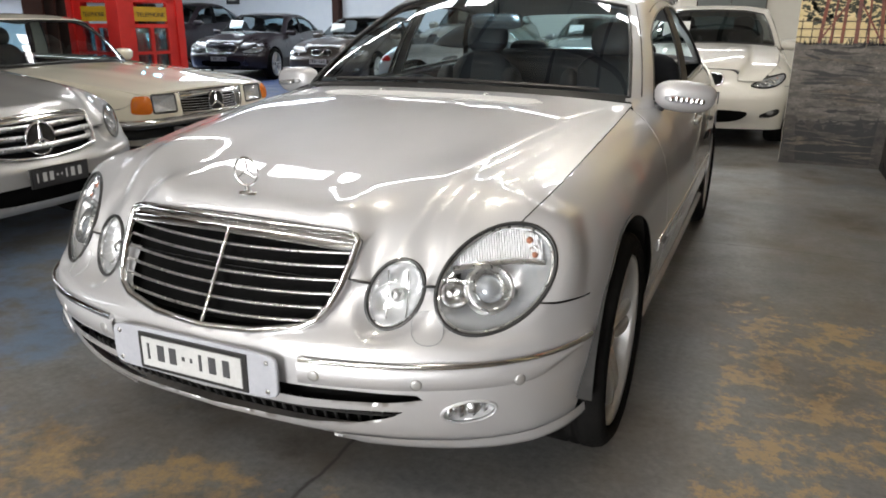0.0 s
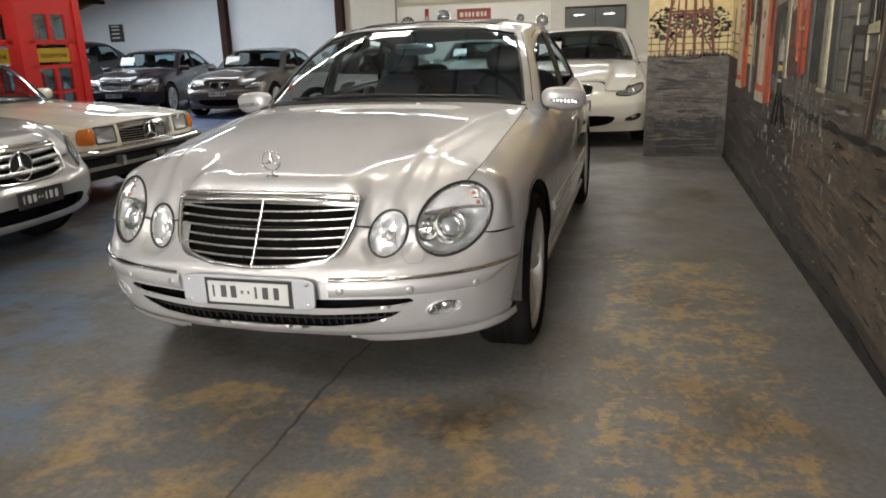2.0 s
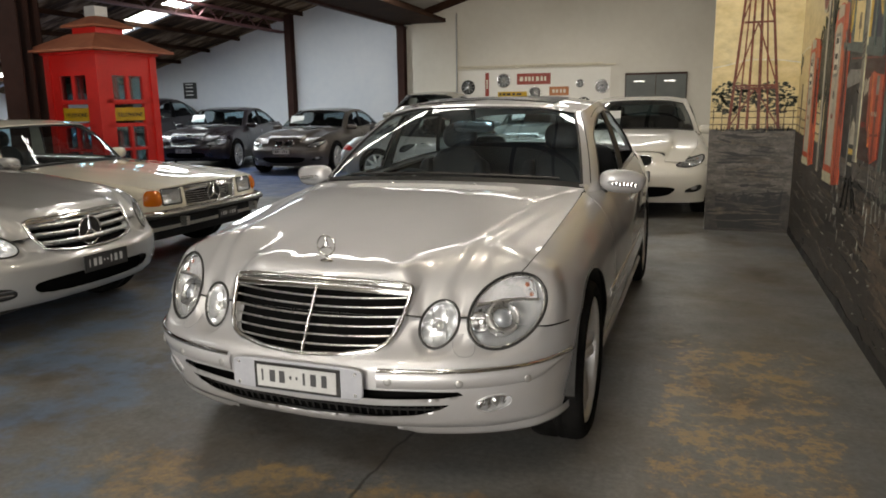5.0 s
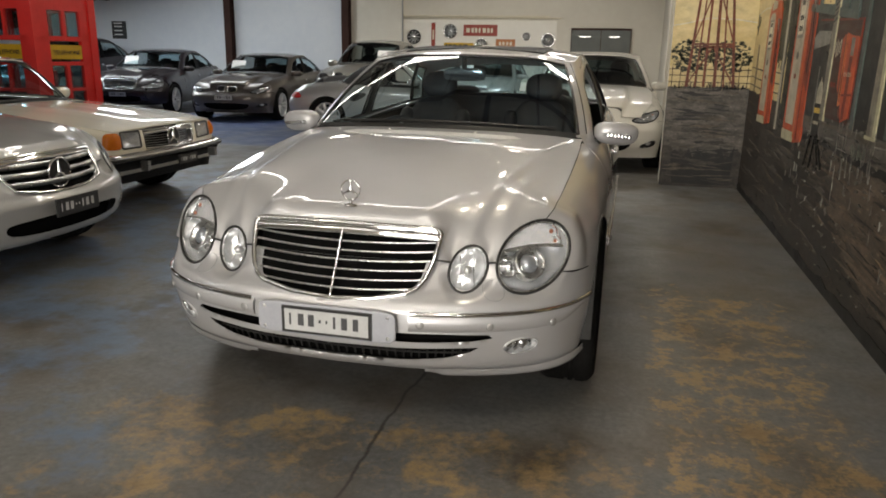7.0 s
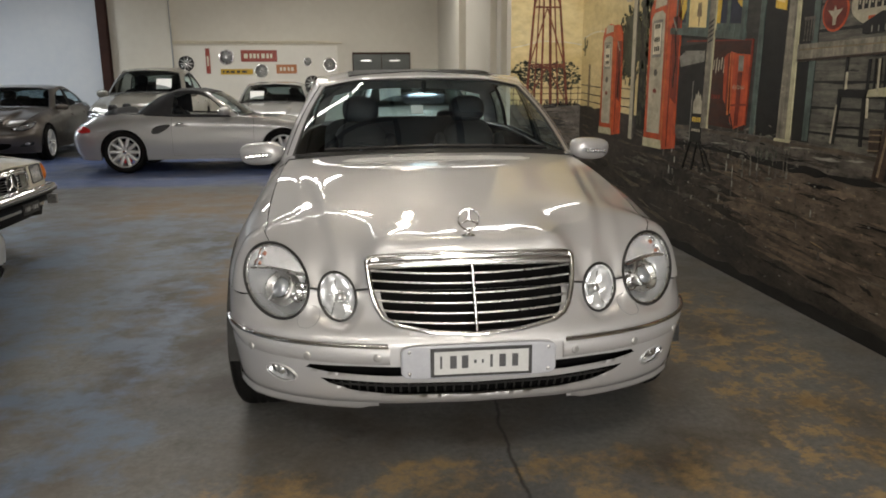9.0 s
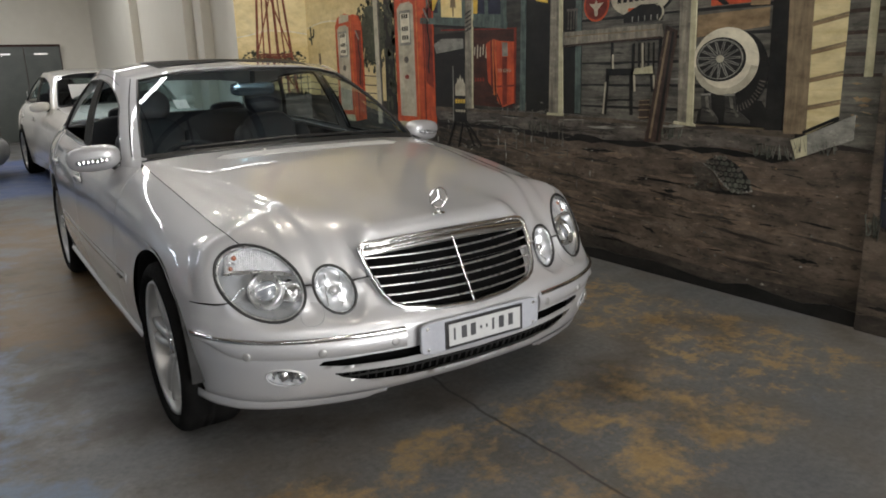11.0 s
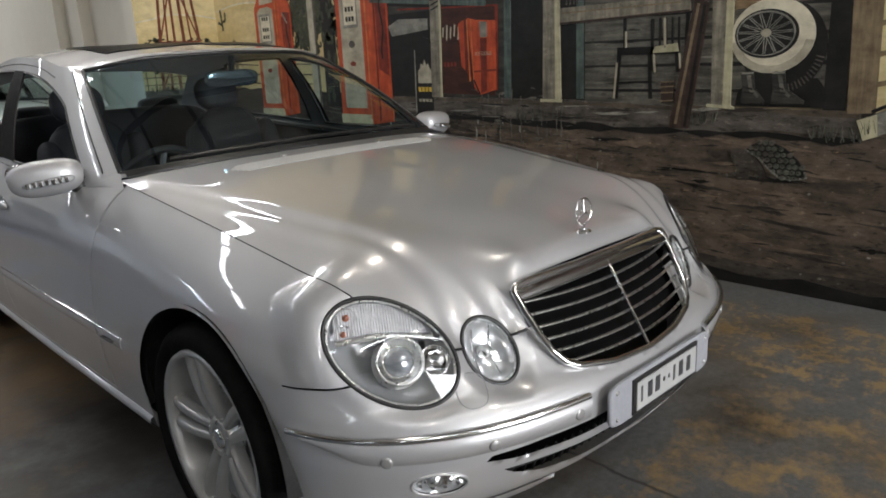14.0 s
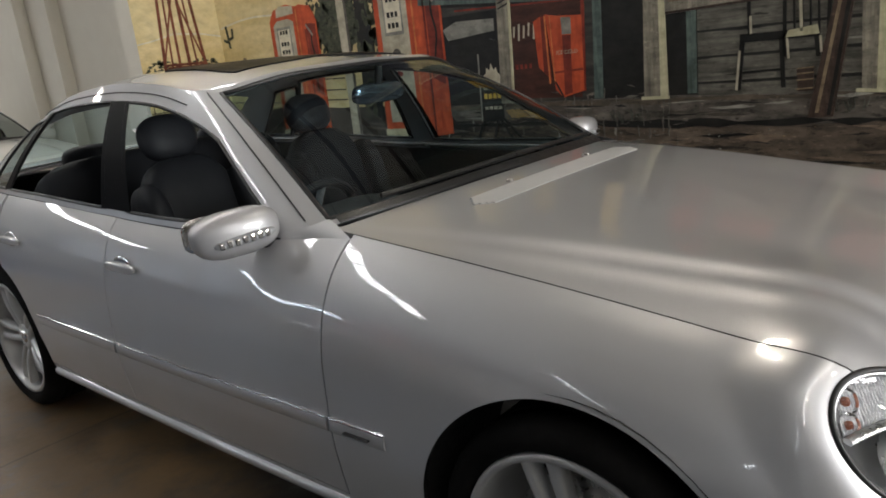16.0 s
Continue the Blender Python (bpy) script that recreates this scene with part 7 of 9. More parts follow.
daub("porch_face", [(3.60, 0.99), (1.95, 0.985), (0.20, 0.925), (0.18, 0.815), (0.6, 0.845), (1.10, 0.80), (1.92, 0.840), (2.9, 0.88), (3.5, 0.88)], M_STONE, 6)
daub("porch_top", ragged(3.60, 0.2, 0.998, 0.006, 31, 24, 0.945) + ragged(0.2, 3.60, 0.922, 0.010, 32, 24, 0.965), M_MUD, 7)
for i in range(26):
    stroke("porch_wear", r.uniform(0.3, 3.2), r.uniform(0.86, 0.95), r.uniform(0.08, 0.30), r.uniform(0.004, 0.014), r.uniform(-0.01, 0.01), r.choice((M_BLACK, M_GREY, M_SHADE)), 7.3 + 0.01 * i, r, 6)
daub("porch_shadow", ragged(3.5, 0.2, 0.865, 0.012, 51, 30, 0.818) + ragged(0.2, 3.5, 0.790, 0.016, 52, 30, 0.835), M_BLACK, 6.6)
# window with curtains and lamp
daub("window_frame", [(3.72, 1.735), (2.54, 1.620), (2.53, 2.95), (3.70, 2.95)], M_GREEN, 5)
daub("window_night", [(3.66, 1.79), (2.60, 1.700), (2.60, 2.88), (3.66, 2.88)], M_BLUE, 6)
daub("lamplight", [(3.41, 1.735), (3.11, 1.710), (3.10, 1.955), (3.41, 1.985)], M_LAMP, 7)
daub("lamplight", [(3.36, 2.055), (3.12, 2.030), (3.11, 2.55), (3.35, 2.55)], M_LAMP, 7)
daub("lamp_shade", [(3.272, 1.80), (3.192, 1.795), (3.205, 1.895), (3.257, 1.898)], M_WARM, 8)
line("lamp_stem", (3.232, 1.728), (3.232, 1.80), 0.016, M_WARM, 8)
daub("lit_edge", [(2.965, 1.73), (2.90, 1.725), (2.88, 2.02), (2.93, 2.10), (2.965, 2.10)], M_YELLOW, 7)
daub("curtain", [(3.60, 2.17), (3.34, 2.16), (3.40, 1.96), (3.52, 1.80), (3.60, 1.79)], M_YELLOW, 8)
daub("curtain", [(2.60, 2.20), (2.78, 2.20), (2.74, 1.98), (2.66, 1.84), (2.60, 1.80)], M_YELLOW, 8)
for k in range(5):
    line("curtain_fold", (3.57 - 0.045 * k, 2.15), (3.575 - 0.02 * k, 1.84 + 0.035 * k), 0.010, M_WARM, 8.6)
    line("curtain_fold", (2.625 + 0.032 * k, 2.17), (2.615 + 0.018 * k, 1.85 + 0.03 * k), 0.008, M_WARM, 8.6)
for v, w in ((3.625, 0.03), (3.435, 0.045), (3.08, 0.05), (2.78, 0.04), (2.575, 0.05)):
    line("glazing_bar", (v, 1.64 + 0.09 * (v - 2.55)), (v - 0.01, 2.9), w, M_GREEN, 9)
line("glazing_bar", (3.68, 2.045), (2.56, 1.98), 0.035, M_GREEN, 9.2)
line("window_sill", (3.74, 1.730), (2.53, 1.615), 0.050, M_GREEN, 9.4)
line("sill_shadow", (3.74, 1.695), (2.53, 1.580), 0.020, M_BLACK, 5.2)
# ice chest, red machine, board
daub("chest_dark", rect(3.58, 3.00, 0.99, 1.60), M_BLACK, 5.6)
daub("ice_chest", [(3.07, 1.61), (2.44, 1.585), (2.47, 1.005), (3.07, 1.02)], M_CHEST, 6)
line("chest_rim", (3.42, 1.63), (2.43, 1.588), 0.012, M_RED_DK, 7)
line("chest_side", (2.435, 1.59), (2.455, 1.04), 0.022, M_RED_DK, 7)
daub("chest_lid", [(3.54, 1.515), (3.42, 1.560), (3.10, 1.548), (3.10, 1.470), (3.50, 1.440)], M_GREY, 7)
for k in range(7):
    v = 3.03 - 0.038 * k
    daub("script_bar", [(v, 1.385 + 0.012 * (k % 3)), (v - 0.012, 1.385 + 0.012 * (k % 3)), (v - 0.022, 1.475 + 0.014 * (k % 2)), (v - 0.008, 1.475 + 0.014 * (k % 2))], M_PALE, 7.2)
for k in range(4):
    daub("lettering_bar", rect(2.95 - 0.035 * k, 2.93 - 0.035 * k, 1.205, 1.235), M_RED_DK, 7.2)
daub("machine_side", [(2.79, 1.490), (2.70, 1.525), (2.68, 1.120), (2.77, 1.205)], M_RED_DK, 8)
daub("machine_side_lit", [(2.79, 1.490), (2.735, 1.515), (2.735, 1.175), (2.77, 1.205)], M_RED, 8.3)
daub("red_machine", [(2.70, 1.525), (2.625, 1.508), (2.445, 1.494), (2.452, 1.045), (2.60, 1.008), (2.655, 1.060), (2.66, 1.120)], M_RED, 8.6)
for v, w in ((2.705, 0.010), (2.668, 0.008)):
    line("machine_edge", (v, 1.515), (v - 0.012, 1.10), w, M_ORANGE, 9.2)
daub("machine_slot", [(2.590, 1.495), (2.520, 1.490), (2.520, 1.390), (2.585, 1.392)], M_GREY, 9)
daub("machine_band", [(2.585, 1.388), (2.525, 1.385), (2.535, 1.035), (2.590, 1.022)], M_RED_DK, 9)
line("machine_seam", (2.66, 1.165), (2.45, 1.175), 0.014, M_RED_DK, 9.1)
line("machine_foot", (2.655, 1.11), (2.60, 1.012), 0.012, M_BLACK, 9.3)
# folding oil sign before the chest
daub("oil_sign", [(3.245, 1.33), (3.215, 1.40), (3.150, 1.425), (3.085, 1.40), (3.062, 1.33), (3.075, 0.885), (3.255, 0.870)], M_BLACK, 9)
daub("oil_mark", [(3.225, 1.09), (3.222, 1.18), (3.195, 1.200), (3.190, 1.235), (3.165, 1.215), (3.150, 1.262), (3.130, 1.215), (3.110, 1.235), (3.100, 1.200), (3.080, 1.180), (3.084, 1.09)], M_PALE, 10)
for z, w in ((1.045, 0.034), (0.965, 0.020)):
    for k in range(4):
        daub("lettering_bar", rect(3.228 - 0.038 * k, 3.200 - 0.038 * k, z - w / 2, z + w / 2), M_YELLOW if z > 1 else M_PALE, 10)
line("sign_edge", (3.250, 1.33), (3.262, 0.88), 0.010, M_GREY, 10)
for p, q in (((3.245, 0.88), (3.36, 0.66)), ((3.08, 0.89), (2.88, 0.69)), ((3.13, 0.88), (3.20, 0.66)), ((3.10, 0.88), (2.97, 0.68))):
    line("sign_leg", p, q, 0.014, M_BLACK, 10)
# porch posts and rail
daub("porch_post", [(3.085, 0.99), (2.985, 0.99), (2.945, 2.20), (2.94, 4.0), (3.04, 4.0), (3.045, 2.20)], M_POST, 9.6)
daub("post_edge", [(2.995, 0.99), (2.978, 0.99), (2.938, 2.20), (2.935, 4.0), (2.955, 4.0), (2.955, 2.20)], M_POST_LIT, 10)
for k in range(5):
    line("post_stripe", (3.055, 1.60 + 0.033 * k), (2.975, 1.625 + 0.033 * k), 0.010, M_BLACK, 10.2)
daub("door_post", [(2.385, 0.99), (2.325, 0.99), (2.300, 2.06), (2.30, 4.2), (2.352, 4.2), (2.354, 2.06)], M_GREEN, 8)
daub("doorway", rect(2.325, 2.03, 0.985, 4.2), M_BLACK, 5)
daub("doorway", rect(1.93, 1.74, 0.985, 4.2), M_BLACK, 5)
daub("lit_pane", [(2.20, 1.76), (2.08, 1.736), (2.07, 1.955), (2.198, 1.972)], M_YELLOW, 6)
daub("lit_pane", [(2.185, 1.80), (2.10, 1.780), (2.095, 1.940), (2.180, 1.955)], M_LAMP, 7)
daub("lit_pane", [(2.198, 1.990), (2.07, 1.972), (2.07, 2.2), (2.195, 2.2)], M_YELLOW, 6)
daub("second_post", rect(1.800, 1.745, 0.99, 4.2), M_GREEN, 6)
for v in (1.872, 1.845, 1.818, 1.792):
    line("lattice_bar", (v, 1.545), (v - 0.004, 1.665), 0.010, M_STONE, 7)
line("lattice_bar", (1.882, 1.67), (1.780, 1.67), 0.016, M_STONE, 7.2)
daub("porch_post", [(2.058, 0.985), (1.950, 0.985), (1.950, 1.775), (1.985, 1.830), (2.042, 1.790)], M_POST, 9)
daub("post_edge", [(1.958, 0.985), (1.912, 0.985), (1.925, 1.775), (1.962, 1.835), (1.985, 1.825), (1.956, 1.770)], M_POST_LIT, 10)
daub("post_foot", [(2.075, 0.968), (1.905, 0.966), (1.905, 0.984), (2.075, 0.986)], M_POST_LIT, 10.4)
daub("porch_post", [(0.930, 0.965), (0.855, 0.965), (0.868, 1.85), (0.868, 4.2), (0.955, 4.2), (0.955, 1.85)], M_POST, 9)
daub("post_edge", [(0.866, 0.955), (0.823, 0.952), (0.838, 1.85), (0.838, 4.2), (0.872, 4.2), (0.872, 1.85)], M_POST_LIT, 10)
daub("post_foot", [(0.955, 0.955), (0.800, 0.945), (0.815, 0.962), (0.955, 0.972)], M_POST_LIT, 10.4)
daub("rail", [(1.925, 1.530), (1.075, 1.535), (1.060, 1.455), (1.925, 1.432)], M_POST, 9)
line("rail_edge", (1.925, 1.440), (1.070, 1.458), 0.012, M_POST_DK, 9.5)
line("rail_grain", (1.90, 1.50), (1.12, 1.505), 0.008, M_TIMBER, 9.6)
daub("leaning_post", [(1.040, 1.525), (0.962, 1.490), (1.052, 0.838), (1.172, 0.836)], M_POST_DK, 11)
line("leaning_edge", (0.985, 1.48), (1.075, 0.845), 0.018, M_BLACK, 11.4)
line("leaning_lit", (1.020, 1.49), (1.130, 0.86), 0.016, M_TIMBER, 11.4)
# signs on the house
daub("round_sign", disc(1.612, 1.684, 0.110, 0.103), M_RED, 6)
daub("sign_rim", disc(1.612, 1.684, 0.098, 0.091), M_RED_DK, 6.4)
daub("sign_wings", [(1.675, 1.695), (1.625, 1.690), (1.612, 1.715), (1.600, 1.690), (1.548, 1.695), (1.595, 1.655), (1.600, 1.615), (1.624, 1.615), (1.628, 1.655)], M_PALE, 7)
daub("oval_sign_edge", disc(1.240, 1.705, 0.245, 0.125), M_BLACK, 6)
daub("oval_sign", disc(1.252, 1.700, 0.230, 0.112), M_PALE, 7)
for k in range(8):
    daub("lettering_bar", rect(1.428 - 0.047 * k, 1.398 - 0.047 * k, 1.676, 1.742), M_BLACK, 8)
    daub("lettering_gap", rect(1.418 - 0.047 * k, 1.409 - 0.047 * k, 1.700, 1.742), M_PALE, 8.5)
daub("oval_mark", disc(1.25, 1.775, 0.035, 0.018, 14), M_RED, 8)
daub("oval_mark", rect(1.34, 1.20, 1.622, 1.640), M_RED, 8)
daub("oil_board", rect(1.408, 1.071, 1.815, 2.30), M_RED, 6)
daub("oil_board_edge", rect(1.408, 1.395, 1.815, 2.30), M_PALE, 6.5)
daub("high_round_sign", disc(1.60, 1.965, 0.10, 0.11), M_RED, 6)
daub("hanging_sign", rect(0.743, 0.500, 1.605, 2.25), M_RED, 6)
daub("hanging_band", [(0.743, 1.715), (0.743, 1.660), (0.665, 1.605), (0.625, 1.605)], M_BLACK, 7)
daub("hanging_mark", disc(0.588, 1.672, 0.040, 0.042, 20), M_ORANGE, 7)
daub("hanging_mark", disc(0.588, 1.672, 0.022, 0.024, 16), M_PALE, 7.5)
for k in range(6):
    daub("lettering_bar", rect(0.712 - 0.032 * k, 0.692 - 0.032 * k, 1.745, 1.790), M_PALE, 7)
# chair with a tub on its back
daub("tub", [(1.370, 1.555), (1.372, 1.605), (1.240, 1.655), (1.108, 1.650), (1.068, 1.605), (1.070, 1.555)], M_BLACK, 9.5)
for k in range(5):
    line("tub_rib", (1.30 - 0.048 * k, 1.56), (1.30 - 0.048 * k, 1.59), 0.008, M_GREY, 10)
for k in range(7):
    a = math.pi * k / 7 - 0.3
    b = a + math.pi / 7
    line("tub_handle", (1.105 - 0.035 * math.sin(a), 1.600 + 0.045 * math.cos(a)), (1.105 - 0.035 * math.sin(b), 1.600 + 0.045 * math.cos(b)), 0.009, M_PALE, 10.2)
for p, q, w in (((1.512, 1.262), (1.125, 1.258), 0.042), ((1.498, 1.25), (1.520, 0.995), 0.026), ((1.305, 1.25), (1.292, 0.995), 0.022), ((1.140, 1.25), (1.128, 1.140), 0.022), ((1.466, 1.49), (1.462, 1.27), 0.018), ((1.290, 1.43), (1.288, 1.15), 0.018), ((1.246, 1.43), (1.242, 1.27), 0.010), ((1.208, 1.43), (1.204, 1.27), 0.010), ((1.170, 1.43), (1.166, 1.27), 0.010), ((1.132, 1.43), (1.128, 1.27), 0.010), ((1.082, 1.50), (1.085, 1.27), 0.018), ((1.50, 1.085), (1.30, 1.090), 0.010)):
    line("chair_bar", p, q, w, M_BLACK, 8)
daub("chair_seat_lit", [(1.285, 1.245), (1.125, 1.250), (1.135, 1.295), (1.270, 1.280)], M_POST_LIT, 9)
for p, q, w in (((1.215, 1.43), (1.208, 1.27), 0.014), ((1.458, 1.37), (1.455, 1.28), 0.010), ((1.512, 1.20), (1.530, 0.995), 0.012), ((1.122, 1.24), (1.115, 1.16), 0.010), ((1.278, 1.24), (1.268, 1.14), 0.010)):
    line("chair_light", p, q, w, M_PALE, 9)
daub("paint_tin", [(1.228, 1.090), (1.148, 1.095), (1.150, 0.975), (1.222, 0.970)], M_POST_DK, 9)
for z in (1.088, 1.062, 1.030, 0.985):
    line("tin_ring", (1.228, z - 0.002), (1.147, z + 0.002), 0.007, M_TIMBER, 9.6)
# whitewall tyre and boots
daub("tyre_side", disc(0.575, 1.250, 0.205, 0.222), M_BLACK, 8)
for k in range(12):
    a = -1.35 + 0.10 * k
    line("tread_line", (0.575 + 0.165 * -math.cos(a), 1.25 + 0.18 * math.sin(a)), (0.575 + 0.20 * -math.cos(a), 1.25 + 0.215 * math.sin(a)), 0.006, M_STONE, 8.6)
daub("tyre_shadow", [(0.80, 0.965), (0.36, 0.960), (0.345, 1.02), (0.40, 1.10), (0.72, 1.12), (0.79, 1.03)], M_BLACK, 8.2)
daub("whitewall", disc(0.632, 1.307, 0.206, 0.180), M_WHITE, 9)
daub("whitewall_shade", [(0.632 + q * 0.206 * math.cos(a), 1.307 + q * 0.180 * math.sin(a)) for q, a in [(1.0, math.pi * (1.05 + 0.09 * k)) for k in range(11)] + [(0.80, math.pi * (1.95 - 0.09 * k)) for k in range(11)]], M_PALE, 9.3)
daub("wheel_dark", disc(0.660, 1.318, 0.158, 0.118), M_BLACK, 10)
daub("wheel_ring", disc(0.664, 1.320, 0.146, 0.108), M_GREY, 11)
daub("wheel_well", disc(0.664, 1.318, 0.138, 0.101), M_BLACK, 12)
for k in range(30):
    t = 2 * math.pi * k / 30
    e = 0.28 if k % 2 else -0.28
    line("wire_spoke", (0.66 + 0.022 * math.cos(t), 1.322 + 0.018 * math.sin(t)), (0.664 + 0.134 * math.cos(t + e), 1.318 + 0.098 * math.sin(t + e)), 0.0035, M_GREY, 13)
daub("wheel_hub", disc(0.658, 1.322, 0.024, 0.020, 18), M_PALE, 14)
for v in (0.155, 0.0):
    # a pair of scuffed boots, one toe turned away
    w = 0.55 if v else 1.0
    daub("boot", [(v + 0.555, 1.130), (v + 0.600, 1.136), (v + 0.620, 1.125), (v + 0.608, 1.050), (v + 0.615, 0.985), (v + 0.600, 0.970), (v + 0.545 - 0.085 * w, 0.970), (v + 0.545 - 0.090 * w, 0.992), (v + 0.545 - 0.05 * w, 1.020), (v + 0.545, 1.050)], M_BOARD_DK, 11)
    daub("boot_light", [(v + 0.590, 1.120), (v + 0.568, 1.118), (v + 0.556, 1.055), (v + 0.520, 1.018), (v + 0.530, 1.008), (v + 0.572, 1.040)], M_BOARD, 11.4)
    line("boot_fold", (v + 0.605, 1.060), (v + 0.555, 1.048), 0.007, M_BLACK, 11.8)
    line("boot_fold", (v + 0.600, 1.035), (v + 0.545, 1.028), 0.006, M_BLACK, 11.8)
    line("boot_top", (v + 0.555, 1.130), (v + 0.615, 1.128), 0.010, M_GREY, 11.9)
    line("boot_sole", (v + 0.612, 0.974), (v + 0.547 - 0.088 * w, 0.974), 0.009, M_BLACK, 11.9)
# corner post, cream boards, footing
daub("corner_shadow", rect(0.37, 0.27, 0.95, 4.2), M_BLACK, 8)
daub("corner_post", [(0.258, 0.935), (0.138, 0.940), (0.156, 1.73), (0.156, 4.2), (0.285, 4.2), (0.285, 1.73)], M_TIMBER, 9)
daub("cream_boarding", [(0.138, 0.940), (-0.02, 1.020), (-0.02, 4.2), (0.156, 4.2), (0.156, 1.73)], M_CREAM, 8)
for k in range(20):
    z = 1.075 + 0.135 * k
    line("cream_joint", (0.150, z), (-0.02, z + 0.035), 0.010, M_TIMBER, 8.6)
    line("cream_shade", (0.150, z - 0.012), (-0.02, z + 0.022), 0.014, M_WARM, 8.4)
daub("footing", [(0.205, 0.905), (0.172, 0.815), (-0.10, 0.925), (-0.10, 1.045), (0.138, 0.935)], M_GREY, 10)
daub("footing_corner", [(0.215, 0.905), (0.180, 0.812), (0.120, 0.835), (0.130, 0.935)], M_POST_LIT, 10.4)
line("boarding_shade", (0.155, 0.945), (-0.02, 1.028), 0.016, M_BLACK, 9.4)
# yard fence past the house corner, carried on over the wall's thicker front part, with an oil drum and a tyre
daub("yard_ground", [(-0.02, 0.90), (-0.208, 0.88), (-0.208, 1.26), (-0.02, 1.24)], M_BOARD, 7)
daub("yard_beyond", rect(-0.02, -0.208, 1.22, 4.2), M_POST_DK, 7.2)
for k in range(8):
    daub("fence_board", rect(-0.02, -0.208, 1.235 + 0.098 * k, 1.315 + 0.098 * k), M_BOARD, 7.5)
daub("fence_post", [(-0.118, 1.22), (-0.158, 1.22), (-0.150, 2.0), (-0.112, 2.0)], M_POST_LIT, 9)
for k in range(14):
    stroke("yard_light", r.uniform(-0.19, -0.10), r.uniform(0.98, 1.2), r.uniform(0.03, 0.08), r.uniform(0.006, 0.02), r.uniform(-0.01, 0.02), r.choice((M_WARM, M_TIMBER, M_BOARD)), 7.6 + 0.01 * k, r, 6)
ON = 24.0
daub("earth", [(-0.212, 0.0), (-1.70, 0.0), (-1.70, 0.95), (-0.212, 0.97)], M_EARTH, ON)
daub("yard_ground", [(-0.212, 0.90), (-1.70, 0.86)] + ragged(-1.70, -0.212, 1.22, 0.01, 61, 20, 1.235), M_MUD, ON + 0.3)
daub("yard_beyond", rect(-0.212, -1.70, 1.22, 4.2), M_POST_DK, ON + 0.2)
for k in range(8):
    for v0, v1 in ((-0.212, -0.66), (-0.665, -1.17), (-1.175, -1.70)):
        daub("fence_board", [(v0, 1.225 + 0.098 * k), (v1, 1.23 + 0.098 * k), (v1, 1.302 + 0.098 * k), (v0, 1.300 + 0.098 * k)], M_BOARD, ON + 0.6)
for v in (-0.66, -1.17):
    daub("fence_post", rect(v + 0.022, v - 0.022, 1.20, 2.0), M_POST, ON + 0.9)
daub("dark_earth", [(-0.212, 0.0), (-1.70, 0.0)] + ragged(-1.70, -0.212, 0.10, 0.02, 62, 18, 0.09), M_SHADE, ON + 0.3)
for k in range(46):
    w = r.uniform(0.06, 0.35)
    stroke("ground_shadow" if k % 2 else "ground_light", r.uniform(-1.68, -0.23 - w), r.uniform(0.10, 0.84), w, r.uniform(0.004, 0.018), r.uniform(-0.02, 0.04), r.choice((M_SHADE, M_MUD, M_BLACK)) if k % 2 else M_EARTH_LIT, ON + 0.6 + 0.01 * k, r, 8)
daub("drum", [(-0.245, 1.235), (-0.262, 1.262), (-0.33, 1.292), (-0.44, 1.302), (-0.55, 1.292), (-0.618, 1.262), (-0.635, 1.235), (-0.615, 0.545), (-0.55, 0.515), (-0.44, 0.502), (-0.33, 0.510), (-0.275, 0.535)], M_DRUM, ON + 2)
daub("drum_top", disc(-0.44, 1.250, 0.172, 0.040, 28), M_BLACK, ON + 2.4)
for z in (1.128, 1.095, 1.062, 0.729, 0.695, 0.662):
    line("drum_rib", (-0.25 - 0.04 * (1.2 - z), z), (-0.44, z - 0.026), 0.012, M_BLACK, ON + 2.6)
    line("drum_rib", (-0.44, z - 0.026), (-0.632 + 0.02 * (1.2 - z), z), 0.012, M_BLACK, ON + 2.6)
    line("rib_light", (-0.262 - 0.04 * (1.2 - z), z + 0.010), (-0.40, z - 0.012), 0.004, M_GREY, ON + 2.8)
daub("drum_shine", [(-0.285, 1.21), (-0.315, 1.20), (-0.325, 0.56), (-0.305, 0.57)], M_BOARD_DK, ON + 2.3)
daub("drum_badge", disc(-0.425, 0.905, 0.078, 0.092, 28), M_WARM, ON + 3)
daub("drum_badge_ground", disc(-0.425, 0.905, 0.060, 0.072, 28), M_BOARD_DK, ON + 3.3)
daub("badge_mark", disc(-0.425, 0.905, 0.026, 0.034, 12), M_GREY, ON + 3.6)
daub("leaning_tyre", disc(-0.47, 1.545, 0.262, 0.270, 40), M_BLACK, ON + 1.4)
daub("tyre_inside", disc(-0.47, 1.545, 0.150, 0.158, 36), M_BOARD_DK, ON + 1.7)
for k in range(34):
    a = 2 * math.pi * k / 34
    line("tread_line", (-0.47 + 0.225 * math.cos(a), 1.545 + 0.232 * math.sin(a)), (-0.47 + 0.258 * math.cos(a), 1.545 + 0.266 * math.sin(a)), 0.008, M_STONE, ON + 1.6)
for k in range(80):
    v = r.uniform(-0.72, -0.22)
    line("grass_blade", (v, r.uniform(0.46, 0.52)), (v + r.uniform(-0.02, 0.02), r.uniform(0.53, 0.60)), 0.006, r.choice((M_SHELL, M_BOARD, M_SHADE)), ON + 4, None, 0.001)
# tortoise: dark head and legs, domed shell of many plates, scalloped rim
stroke("tortoise_shade", 0.40, 0.592, 0.42, 0.016, 0.0, M_BLACK, 7.5, r)
